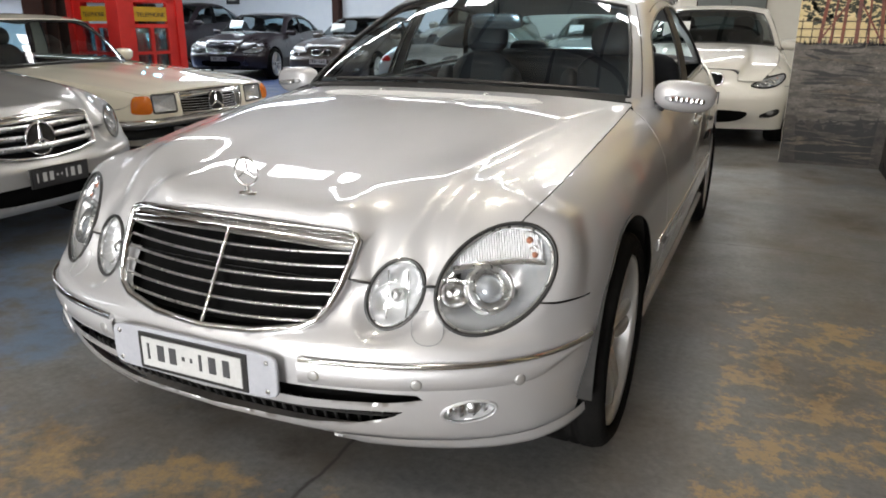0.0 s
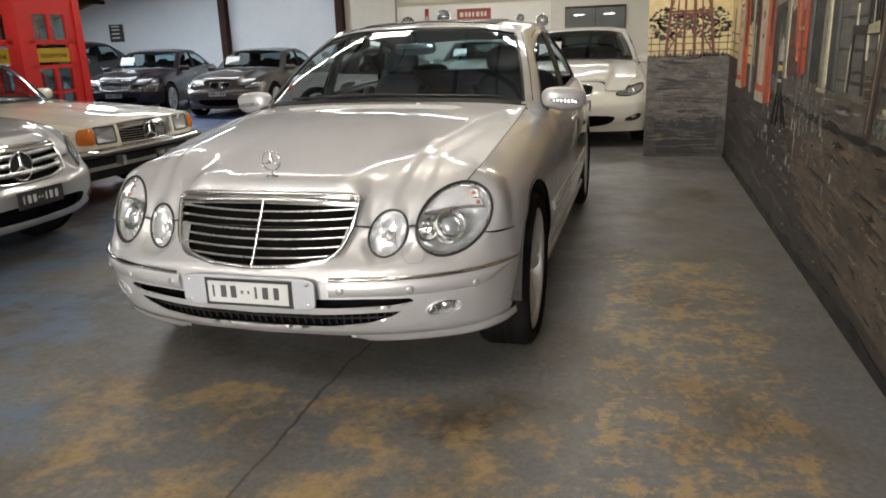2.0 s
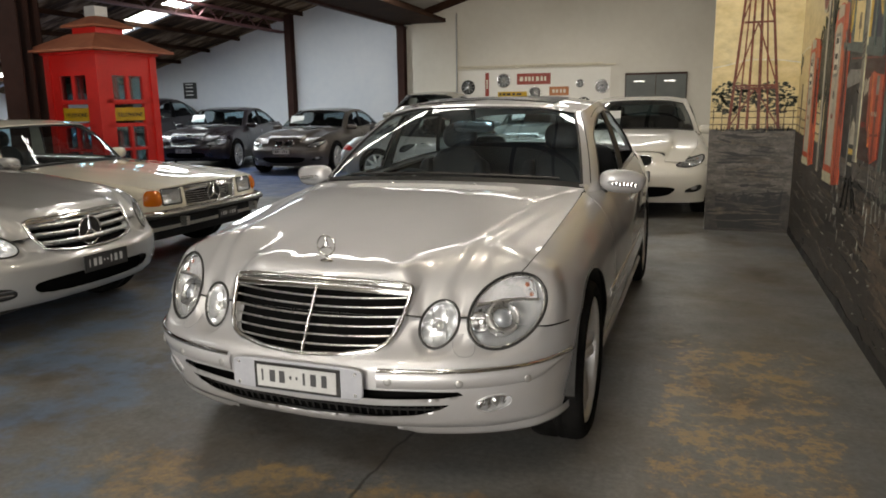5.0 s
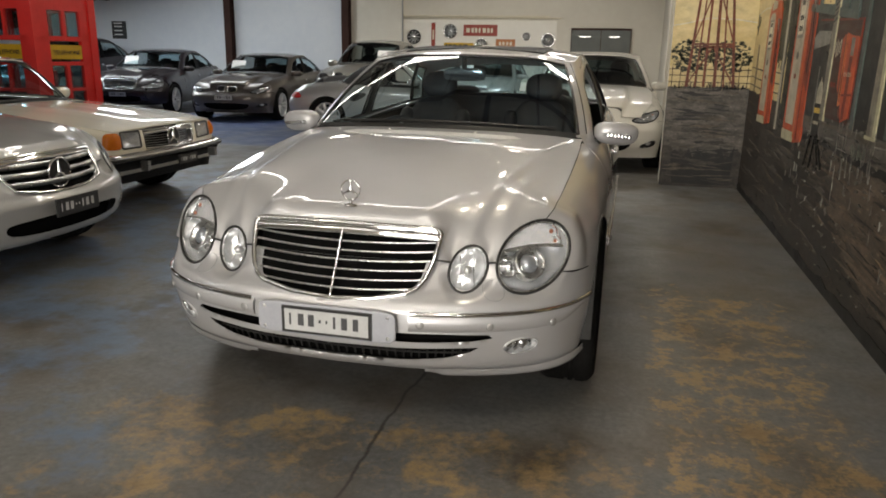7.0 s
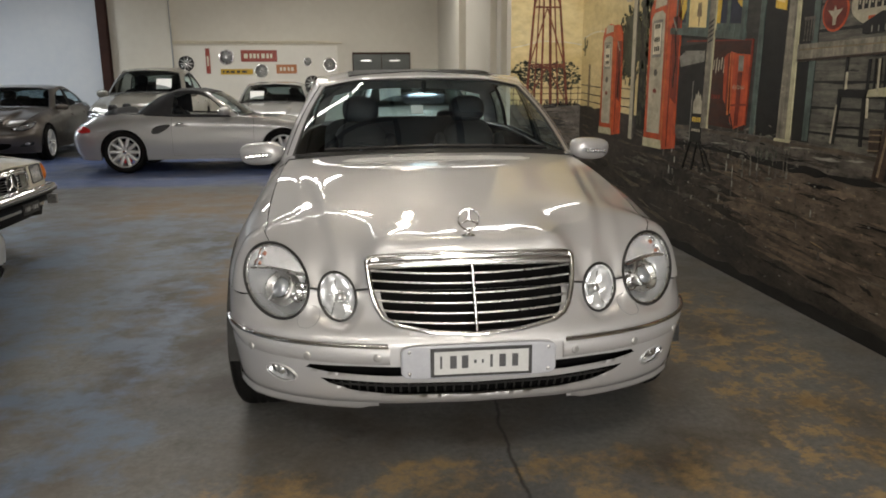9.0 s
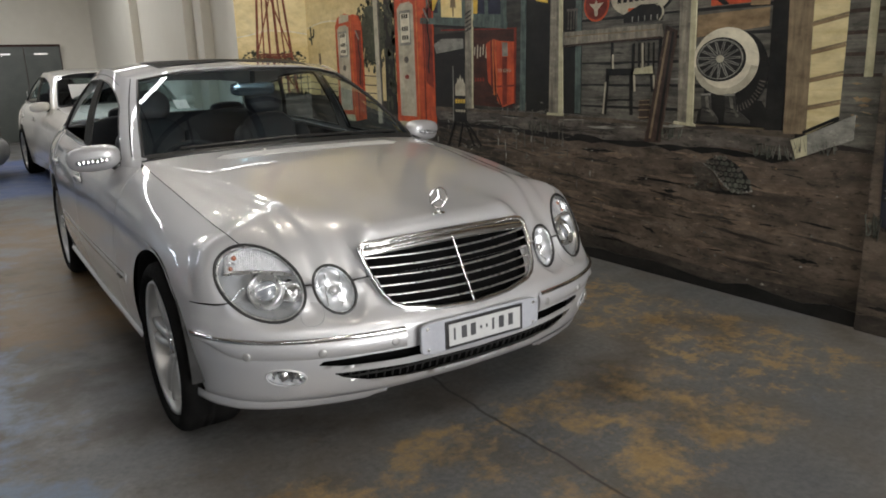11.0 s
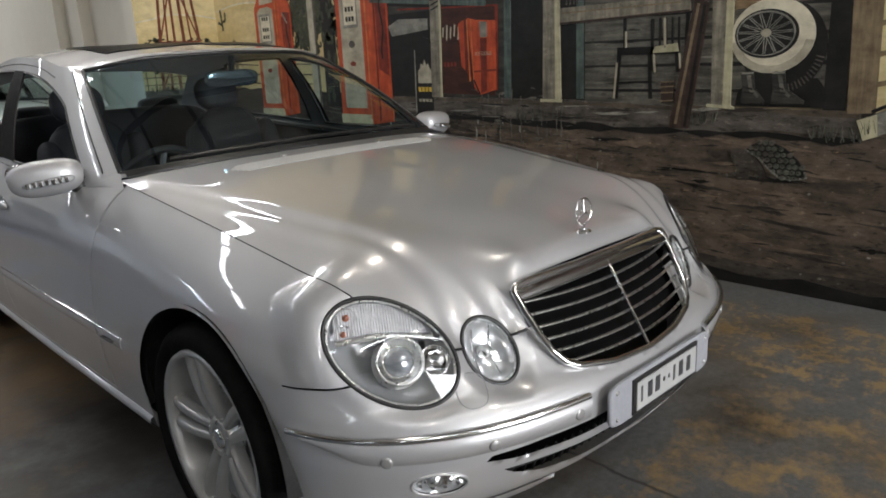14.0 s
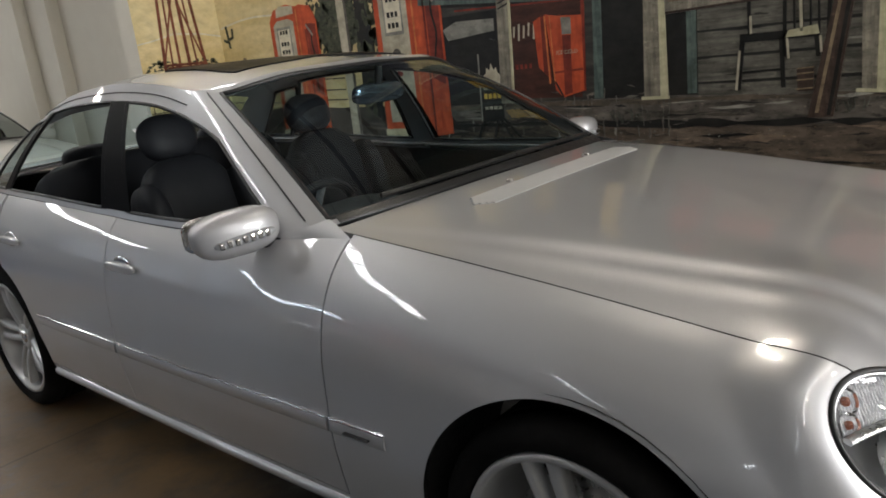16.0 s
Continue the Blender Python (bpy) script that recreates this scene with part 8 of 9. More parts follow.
daub("tortoise_body", [(0.806, 0.742), (0.763, 0.744), (0.686, 0.71), (0.639, 0.663), (0.606, 0.595), (0.649, 0.585), (0.667, 0.637), (0.711, 0.628), (0.699, 0.584), (0.777, 0.577), (0.769, 0.641), (0.796, 0.688)], M_SHADE, 8)
for k in range(60):
    v, z = r.uniform(0.62, 0.80), r.uniform(0.585, 0.735)
    if inside([(0.806, 0.742), (0.763, 0.744), (0.686, 0.71), (0.639, 0.663), (0.60, 0.595), (0.777, 0.577), (0.796, 0.688)], v, z):
        stroke("skin_fold", v, z, r.uniform(0.008, 0.022), r.uniform(0.002, 0.004), r.uniform(-0.012, 0.012), r.choice((M_SHELL, M_SHELL, M_STONE)), 8.3, r, 4)
SHELL = [(0.727, 0.737), (0.70, 0.765), (0.662, 0.782), (0.602, 0.788), (0.527, 0.755), (0.459, 0.696), (0.43, 0.645), (0.42, 0.614), (0.493, 0.596), (0.549, 0.606), (0.609, 0.651), (0.656, 0.70)]
daub("tortoise_shell", SHELL, M_BLACK, 9)
for i in range(13):
    for j in range(8):
        # plates in slanting rows, pale towards the light
        v, z = 0.41 + 0.031 * i + 0.015 * (j % 2), 0.605 + 0.029 * j
        if inside(SHELL, v, z):
            s0 = r.uniform(0.85, 1.1)
            daub("shell_plate", disc(v + r.uniform(-0.003, 0.003), z, 0.0155 * s0, 0.0140 * s0, 6, 0.4 + r.uniform(-0.2, 0.2)), r.choice((M_SHELL, M_SHELL, M_STONE)), 9.5 + 0.01 * j)
            daub("plate_heart", disc(v + 0.002, z + 0.002, 0.0085 * s0, 0.0075 * s0, 6, 0.4), r.choice((M_SHELL, M_STONE, M_BOARD_DK)), 9.8)
RIM = [(0.727, 0.737), (0.656, 0.70), (0.609, 0.651), (0.549, 0.606), (0.493, 0.596), (0.42, 0.614), (0.43, 0.650)]
for (v0, z0), (v1, z1) in zip(RIM, RIM[1:]):
    n = max(2, round(math.hypot(v1 - v0, z1 - z0) / 0.013))
    for k in range(n):
        v, z = v0 + (v1 - v0) * k / n, z0 + (z1 - z0) * k / n
        daub("rim_plate", disc(v, z, 0.0050, 0.0056, 6), r.choice((M_GREY, M_BOARD)), 10)
# grass tufts at the foot of the porch, pale splashes on ground and porch
for v0, z0, n in ((0.30, 0.815, 34), (1.00, 0.875, 18), (0.08, 0.86, 16), (2.15, 0.86, 14)):
    for k in range(n):
        v = v0 + r.uniform(-0.12, 0.12)
        line("grass_blade", (v, z0 + r.uniform(-0.02, 0.01)), (v + r.uniform(-0.02, 0.02), z0 + r.uniform(0.02, 0.065)), 0.004, r.choice((M_SHELL, M_BOARD, M_SHELL)), 10.5, None, 0.001)
for k in range(70):
    v, z = r.uniform(1.75, 3.3), r.uniform(0.62, 1.05)
    stroke("splash", v, z, r.uniform(0.02, 0.10), r.uniform(0.003, 0.014), r.uniform(-0.02, 0.02), r.choice((M_STONE, M_STONE, M_BOARD)), 7.8 + 0.006 * k, r, 5)
for k in range(26):
    v, z = r.uniform(1.9, 2.6), r.uniform(0.80, 1.06)
    line("drip", (v, z), (v + r.uniform(-0.01, 0.01), z - r.uniform(0.04, 0.14)), r.uniform(0.003, 0.008), r.choice((M_STONE, M_BOARD)), 8.3, None, 0.002)
for k in range(60):
    v, z = r.uniform(-0.1, 3.6), r.uniform(0.10, 0.78)
    daub("paint_speck", disc(v, z, r.uniform(0.004, 0.011), r.uniform(0.003, 0.007), 6, r.random()), r.choice((M_BOARD, M_GREY, M_BOARD)), 8.4)


def fuel_pump(v0, m, v1, z0, z1):
    """A tall painted pump with a domed head: pale front panel, red side, dial, hose. v0: outer edge of the front, m: its corner, v1: the side's far edge."""
    w, h = m - v0, z1 - z0
    side = v1 - m
    daub("pump_side", [(m, z0), (v1, z0 + 0.03), (v1, z1 - 0.16), (v1 - side * 0.25, z1 - 0.045), (v1 - side * 0.8, z1 - 0.02), (m, z1 - 0.03)], M_RED, 8)
    daub("pump_front", [(v0, z0), (m, z0), (m, z1 - 0.03), (m - w * 0.35, z1), (v0 + w * 0.22, z1 - 0.03), (v0 + w * 0.04, z1 - 0.12)], M_RED, 8.3)
    daub("pump_crown", [(v0 + w * 0.30, z1 - h * 0.085), (m - w * 0.10, z1 - h * 0.075), (m - w * 0.10, z1 - 0.02), (v0 + w * 0.45, z1 - 0.008), (v0 + w * 0.32, z1 - 0.03)], M_PALE, 9)
    daub("pump_face", [(v0 + w * 0.16, z0 + h * 0.10), (m - w * 0.14, z0 + h * 0.10), (m - w * 0.14, z1 - h * 0.13), (m - w * 0.3, z1 - h * 0.105), (v0 + w * 0.3, z1 - h * 0.11), (v0 + w * 0.16, z1 - h * 0.145)], M_PALE, 9)
    daub("pump_base", [(v0 - w * 0.03, z0), (m, z0), (m, z0 + h * 0.06), (v0 - w * 0.03, z0 + h * 0.06)], M_POST_LIT, 9.2)
    daub("pump_dial", rect(v0 + w * 0.26, m - w * 0.26, z1 - h * 0.40, z1 - h * 0.16), M_GREY, 10)
    daub("dial_glass", rect(v0 + w * 0.30, m - w * 0.30, z1 - h * 0.38, z1 - h * 0.18), M_WHITE, 10.3)
    for z in (0.215, 0.30, 0.36):
        for q in range(3):
            a = v0 + w * (0.36 + 0.10 * q)
            daub("dial_bar", rect(a, a + w * 0.07, z1 - h * z, z1 - h * (z - 0.030)), M_BLACK, 11)
    daub("face_mark", disc((v0 + m) / 2, z1 - h * 0.50, abs(w) * 0.10, 0.030, 14), M_STONE, 10)
    daub("face_mark", disc((v0 + m) / 2, z1 - h * 0.62, abs(w) * 0.11, 0.022, 5, 1.57), M_RED_DK, 10)
    line("pump_seam", (m - w * 0.01, z0 + 0.04), (m - w * 0.01, z1 - 0.05), 0.016, M_ORANGE, 9.4)
    line("pump_seam", (m + side * 0.40, z0 + 0.03), (m + side * 0.40, z1 - h * 0.2), 0.018, M_RED_DK, 9.4)
    daub("pump_recess", [(m + side * 0.45, z1 - h * 0.16), (v1 - side * 0.06, z1 - h * 0.17), (v1 - side * 0.06, z0 + h * 0.30), (m + side * 0.5, z0 + h * 0.34)], M_RED_DK, 9)
    for k in range(8):
        z = z1 - h * 0.22 - 0.06 * k
        line("hose", (v1 - side * 0.28 + 0.016 * math.sin(k * 1.1), z), (v1 - side * 0.28 + 0.016 * math.sin(k * 1.1 + 1.1), z - 0.06), 0.014, M_BLACK, 11)
    line("nozzle", (m + side * 0.45, z1 - h * 0.17), (v1 - side * 0.24, z1 - h * 0.25), 0.016, M_GREY, 11.4)


# tree, pole with a round sign, cactus, far fence
daub("tree_trunk", [(4.42, 0.90), (4.22, 0.90), (4.28, 2.6), (4.38, 2.6)], M_BLACK, 5)
daub("tree_shade", [(4.64 + 0.27 * math.cos(0.25 * k) * r.uniform(0.75, 1.1), 1.68 + 0.28 * math.sin(0.25 * k) * r.uniform(0.75, 1.1)) for k in range(25)], M_LEAF, 3.8)
for k in range(300):
    a, q = r.uniform(0, 6.28), math.sqrt(r.random())
    v, z, s = 4.66 + 0.36 * q * math.cos(a), 1.66 + 0.36 * q * math.sin(a), r.uniform(0.010, 0.030)
    daub("leaf_daub", disc(v, z, s * r.uniform(0.4, 1.0), s, 5, r.random()), M_LEAF, 4)
for k in range(60):
    v, z = r.uniform(4.18, 4.40), r.uniform(0.95, 2.3)
    daub("leaf_daub", disc(v, z, r.uniform(0.02, 0.05), r.uniform(0.02, 0.06), 6, r.random()), M_LEAF, 5.4)
daub("pole", rect(4.60, 4.50, 0.80, 2.6), M_PALE, 6)
line("pole_shade", (4.505, 0.8), (4.505, 2.6), 0.022, M_STONE, 6.4)
daub("pole_sign", disc(4.73, 2.16, 0.13, 0.105, 24), M_PALE, 7)
daub("pole_mark", disc(4.73, 2.16, 0.095, 0.078, 20), M_RED_DK, 8)
daub("far_post", [(5.94, 1.05), (5.88, 1.05), (5.885, 1.52), (5.93, 1.52)], M_TIMBER, 5)
for z in (1.10, 1.18, 1.27):
    line("far_fence", (6.2, z + 0.03), (5.5, z), 0.010, M_POST_DK, 4)
    line("far_fence", (5.0, z), (4.62, z - 0.01), 0.010, M_POST_DK, 4)
for p, q in (((6.10, 1.62), (6.12, 1.82)), ((6.12, 1.70), (6.04, 1.71)), ((6.04, 1.71), (6.03, 1.79)), ((6.12, 1.68), (6.18, 1.70))):
    line("cactus_arm", p, q, 0.026, M_LEAF, 4)
fuel_pump(4.20, 3.80, 3.54, 0.765, 2.04)
fuel_pump(5.47, 5.09, 4.86, 0.80, 1.90)

# end panel with the windmill tower
PANEL = thing("painted_wall_end", MURAL_FRAME, "painted wall end with a windmill tower over dark earth", "mural")
Skin().box((-0.835, PANEL_V, 0), (0.0, PANEL_V + 0.24, 4.6)).put("panel_wall", WALL_CREAM, PANEL, "rendered wall end, cream on its side", smooth=False)
P = PANEL
daub("sky", rect(-0.835, 0.0, 1.05, 4.6), M_SKY, 0, P)
daub("dune", [(-0.835, 1.05), (0, 1.05), (0, 1.745), (-0.2, 1.775), (-0.477, 1.787), (-0.7, 1.735), (-0.835, 1.712)], M_DUNE, 1, P)
for a, b in (((-0.835, 1.712), (-0.70, 1.735)), ((-0.70, 1.735), (-0.477, 1.787)), ((-0.477, 1.787), (-0.2, 1.775)), ((-0.2, 1.775), (0, 1.745))):
    line("dune_edge", a, b, 0.012, M_WHITE, 2, P)
daub("dark_earth", [(-0.835, 0), (0, 0)] + ragged(0, -0.835, 1.085, 0.010, 21, 18), M_SHADE, 1, P)
daub("grey_ground", ragged(-0.835, 0, 0.40, 0.05, 23, 18) + ragged(0, -0.835, 1.07, 0.012, 24, 18), M_STONE, 1.2, P)
daub("earth_foot", [(-0.70, 0.03), (-0.10, 0.03)] + ragged(-0.08, -0.74, 0.40, 0.07, 22, 14, 0.34), M_BLACK, 1.3, P)
for k in range(80):
    # broad soft strokes, dark ones towards the foot
    z = r.uniform(0.05, 1.06)
    w = r.uniform(0.15, 0.5)
    u = r.uniform(-0.83, -0.01 - w)
    stroke("earth_streak", u, z, w, r.uniform(0.006, 0.030), r.uniform(-0.05, 0.05), r.choice((M_BLACK, M_SHADE, M_MUD) if z < 0.5 else (M_SHADE, M_MUD, M_STONE, M_BLACK)), 1.6 + 0.008 * k, r, 9, P)
for k in range(520):
    a, q = r.uniform(0, 6.28), math.sqrt(r.random())
    u = (-0.62 if k % 2 else -0.22) + 0.21 * q * math.cos(a)
    s0 = r.uniform(0.010, 0.024)
    daub("leaf_daub", disc(max(-0.815, min(-0.02, u)), 1.40 + 0.17 * q * math.sin(a), s0, s0 * r.uniform(0.3, 0.9), 5, r.uniform(0, 3)), M_LEAF, 2, P)
for k in range(90):
    u = r.uniform(-0.82, -0.03)
    line("grass_blade", (u, 1.065), (u + r.uniform(-0.02, 0.02), 1.09 + r.uniform(0, 0.05)), 0.008, M_BLACK, 2.6, P, 0.002)
for z in (1.13, 1.20, 1.265):
    line("far_fence", (-0.835, z), (0, z), 0.009, M_POST_DK, 3, P)
for k in range(10):
    line("far_fence", (-0.80 + 0.085 * k, 1.08), (-0.80 + 0.085 * k, 1.29), 0.008, M_POST_DK, 3, P)
for a, b, w in ((-0.648, -0.468, 0.030), (-0.168, -0.412, 0.030), (-0.473, -0.452, 0.026), (-0.361, -0.428, 0.034), (-0.56, -0.458, 0.018), (-0.27, -0.424, 0.018)):
    line("tower_leg", (a, 1.083), (b, 3.6), w, M_TOWER, 4, P, w * 0.6)
for z, a, b in ((1.525, -0.60, -0.21), (1.50, -0.59, -0.22), (2.155, -0.555, -0.275), (2.38, -0.535, -0.30), (2.85, -0.51, -0.34), (3.2, -0.49, -0.37)):
    line("tower_rail", (a, z), (b, z), 0.020, M_TOWER, 5, P)
for z0, z1 in ((1.10, 1.50), (1.53, 2.15), (2.16, 2.62), (2.62, 3.1)):
    at = lambda z: (-0.648 + 0.0715 * (z - 1.083), -0.168 - 0.097 * (z - 1.083))
    (l0, r0), (l1, r1) = at(z0), at(z1)
    line("tower_brace", (l0, z0), ((l1 + r1) / 2, z1), 0.014, M_TOWER, 5, P)
    line("tower_brace", (r0, z0), ((l1 + r1) / 2, z1), 0.014, M_TOWER, 5, P)


def wall_text(words, v, z, size, mat, lift):
    """Painted capitals on the side wall."""
    cu = bpy.data.curves.new("wall_text", "FONT")
    cu.body, cu.size, cu.align_x, cu.align_y, cu.extrude = words, size, "CENTER", "CENTER", 0.0004
    cu.materials.append(mat)
    ob = new("lettering", cu)
    ob.parent, ob["label"] = MURAL, "painted capitals reading " + words
    ob.matrix_local = Matrix(((0, 0, -1, -0.0015 * lift - 0.002), (-1, 0, 0, v), (0, 1, 0, z), (0, 0, 0, 1)))


wall_text("OIL", 1.235, 1.885, 0.12, M_PALE, 9)
wall_text("ICE COLD", 2.555, 1.285, 0.034, M_PALE, 12)


# ---- the other cars ----
SOFT_TOP = varied("black_soft_top", (0.010, 0.010, 0.012), (0.022, 0.022, 0.024), 6, (0.75, 0.9), bump=0.3, bump_scale=180)
RED_CALIPER = varied("red_caliper", (0.50, 0.02, 0.02), (0.42, 0.016, 0.016), 8, (0.3, 0.4))
MID_SILVER = car_paint("beige_silver_paint", (0.33, 0.315, 0.28), 0.6, 0.36)
SAIL_LAMP = [(0.47, 0.600), (0.60, 0.572), (0.80, 0.578), (0.96, 0.625), (1.02, 0.690), (0.94, 0.712), (0.78, 0.690), (0.62, 0.650), (0.50, 0.628)]


def rounded_poly(pts):
    """Cuts the corners of an outline into short curves."""
    p = np.array(pts, float)
    for _ in range(2):
        q = np.roll(p, -1, 0)
        p = np.stack([0.75 * p + 0.25 * q, 0.25 * p + 0.75 * q], 1).reshape(-1, 2)
    return p


def screen_note(car, cabin, side=-1, s=0.9, v=0.10):
    """A sheet of paper behind the windscreen."""
    p = cabin.at(s, v, -0.03) * [side, 1, 1]
    Skin().box((-0.15, -0.004, 0), (0.15, 0.004, 0.21), pose(*p, -35)).put("price_sheet", PAPER, car, "white paper sheet behind the windscreen", smooth=False)


def lower_intake(car, body, a1, z0, z1):
    a = np.linspace(-a1, a1, 24)
    Skin().grid(body.at(a[:, None], np.linspace(z0 - 0.02, z1 + 0.02, 5)[None], out=-0.04)).put("intake_mesh", GRILLE_BLACK, car, "black mesh in the air intake")


def kidneys(car, body):
    """Two upright chrome-framed grilles side by side."""
    for s in (1, -1):
        o = rounded_poly([(0.035, 0.600), (0.20, 0.606), (0.225, 0.69), (0.19, 0.722), (0.055, 0.724), (0.03, 0.70)])
        f = (lambda P: P) if s > 0 else mirror
        g = Skin().tube(f(body.ring(o, 0.004)), 0.009, True).put("grille_surround", CHROME, car, "chrome kidney-shaped surround")
        Skin().grid(f(body.dome(o, -0.02, 5, -0.012)), flip=s < 0).put("grille_backing", GRILLE_BLACK, g)
        for q in np.linspace(0.055, 0.205, 7):
            z = np.linspace(0.615, 0.71, 5)
            Skin().tube(f(body.at(np.full(5, q), z, out=-0.004)), 0.005, n=5).put("grille_slat", BLACK_TRIM if body else CHROME, g)


KIDNEY = rounded_poly([(0.035, 0.600), (0.20, 0.606), (0.225, 0.69), (0.19, 0.722), (0.055, 0.724), (0.03, 0.70)])
NOSE_SPLIT = [(0, 0.766), (0.30, 0.756), (0.37, 0.735), (0.42, 0.664), (0.6, 0.655), (0.80, 0.63), (0.95, 0.605), (1.3, 0.60)]
LOW_SLOT = rounded_poly([(-0.40, 0.30), (0.40, 0.30), (0.46, 0.36), (0.40, 0.43), (-0.40, 0.43), (-0.46, 0.36)])
SIDE_SLOT = rounded_poly([(0.60, 0.300), (0.84, 0.315), (0.88, 0.375), (0.80, 0.400), (0.62, 0.345)])
WIDE_SLOT = rounded_poly([(-0.36, 0.245), (0.36, 0.245), (0.50, 0.33), (0.46, 0.385), (-0.46, 0.385), (-0.50, 0.33)])
EYE_LAMP = [(0.50, 0.612), (0.62, 0.588), (0.80, 0.604), (0.95, 0.668), (1.03, 0.725), (0.92, 0.722), (0.76, 0.690), (0.60, 0.648)]


def place(x, y, rz, sx=1.0, sy=1.0, sz=1.0):
    return pose(x, y, 0, 0, 0, rz) @ Matrix.Diagonal((sx, sy, sz, 1))


def bmw_like(name, m, paint, label, group=""):
    spec = saloon_spec(paint, 0.185, 0.19, lamps=[(rounded_poly(EYE_LAMP), "full")], cuts=[KIDNEY, WIDE_SLOT, SIDE_SLOT], split=NOSE_SPLIT, spokes=5, lamp_rim=GLOSS_BLACK, screen_mat=DARK_SCREEN)
    car, body, cabin, made = build_car(name, m, label, spec, group)
    kidneys(car, body)
    lower_intake(car, body, 0.50, 0.24, 0.38)
    for s in (1, -1):
        f = (lambda P: P) if s > 0 else mirror
        Skin().grid(f(body.dome(SIDE_SLOT, -0.03, 5, -0.02)), flip=s < 0).put("side_intake", BLACK_TRIM, car, "black side intake")
        q = oval(0.75, 0.352, 0.050, 0.024, 0, 20)
        Skin().grid(f(body.dome(q, 0.01, 5, -0.012)), flip=s < 0).put("fog_lamp", PEARL, car, "round fog lamp")
    number_plate(car, pose(0, -0.012, 0.50), 0.36, 0.10)
    return car, cabin


# white saloon behind the silver car
car, cab = bmw_like("saloon_car", place(0.52, 6.75, 3.0, 1.02, 1.0, 1.035), WHITE_PAINT, "white four-door saloon car with kidney grilles")
screen_note(car, cab, -1, 0.9, 0.22)
# grey two-door coupe by the back wall
car, cab = bmw_like("coupe_car", place(-6.9, 11.0, 6, 1.02, 1.0, 0.96), GREY_PAINT, "dark grey-brown coupe car parked at the back wall")
screen_note(car, cab, -1, 0.9, 0.25)


WIDE_FRONT = [(0, 0.208, 0.770), (0.2, 0.211, 0.768), (0.36, 0.222, 0.759), (0.400, 0.215, 0.742), (0.396, 0.190, 0.700), (0.392, 0.172, 0.664), (0.45, 0.180, 0.659), (0.50, 0.194, 0.658), (0.575, 0.222, 0.659)]


BROAD_LAMP = Oval((0.650, 0.275, 0.662), 0.62, 0.48, 0.205, 0.072, 0.34)
HIGH_SLOT = rounded_poly([(-0.42, 0.325), (0.42, 0.325), (0.50, 0.38), (0.44, 0.425), (-0.44, 0.425), (-0.50, 0.38)])
DEEP_SLOT = rounded_poly([(0.58, 0.325), (0.86, 0.345), (0.90, 0.395), (0.84, 0.415), (0.58, 0.405)])


def star_saloon(name, m, paint, label, emblem, slats, lamp=SAIL_LAMP, low=True, chrome_slats=False):
    gx = [(0.345, 0.745), (0.335, 0.65), (0.295, 0.575), (0.15, 0.555), (0, 0.55)]
    o = [(0, 0.766), (0.2, 0.764), (0.33, 0.757)] + gx
    if emblem:
        o = [(0, 0.766), (0.2, 0.764), (0.365, 0.756), (0.395, 0.742), (0.388, 0.66), (0.350, 0.585), (0.2, 0.560), (0, 0.55)]
    o = o + [(-x, z) for x, z in o[-2:0:-1]]
    spec = saloon_spec(paint, lamps=[(rounded_poly(lamp), "full")], cuts=[HIGH_SLOT, DEEP_SLOT] if low else [LOW_SLOT], grille=dict(outline=o), lamp_rim=GLOSS_BLACK, hero=emblem)
    if emblem:
        spec["lamps"], spec["ovals"] = [], [(BROAD_LAMP, True)]
        spec["hood"] = dict(spec["hood"], front=WIDE_FRONT)
    car, body, cabin, made = build_car(name, m, label, spec)
    add_grille(car, o, slats, emblem=emblem, slat_h=0.016 if emblem else 0.005, chrome_slats=chrome_slats)
    lower_intake(car, body, 0.48, 0.30, 0.43)
    if low:
        for s in (1, -1):
            f = (lambda P: P) if s > 0 else mirror
            Skin().grid(f(body.dome(DEEP_SLOT, -0.03, 5, -0.02)), flip=s < 0).put("side_intake", BLACK_TRIM, car, "black side intake")
            for z in (0.362, 0.388):
                Skin().tube(f(body.at(np.linspace(0.60, 0.86, 8), z, out=0.0)), 0.005, n=5).put("intake_blade", CHROME, car)
    number_plate(car, pose(0, -0.014, 0.462), 0.34, 0.085, emblem)
    return car, cabin


# silver saloon with the large emblem, nose towards the silver car
star_saloon("saloon_car", place(-2.215, 1.424, 92, 0.98, 0.95, 0.98), SILVER_2, "silver saloon car with a large ring emblem", True, 3)
# black limousine by the back wall
car, cab = star_saloon("limousine_car", place(-9.5, 11.2, 14, 1.02, 1.04, 1.0), BLACK_PAINT, "black limousine with a chrome slatted grille", False, 5, chrome_slats=True, low=False)
screen_note(car, cab, -1, 0.9, 0.25)


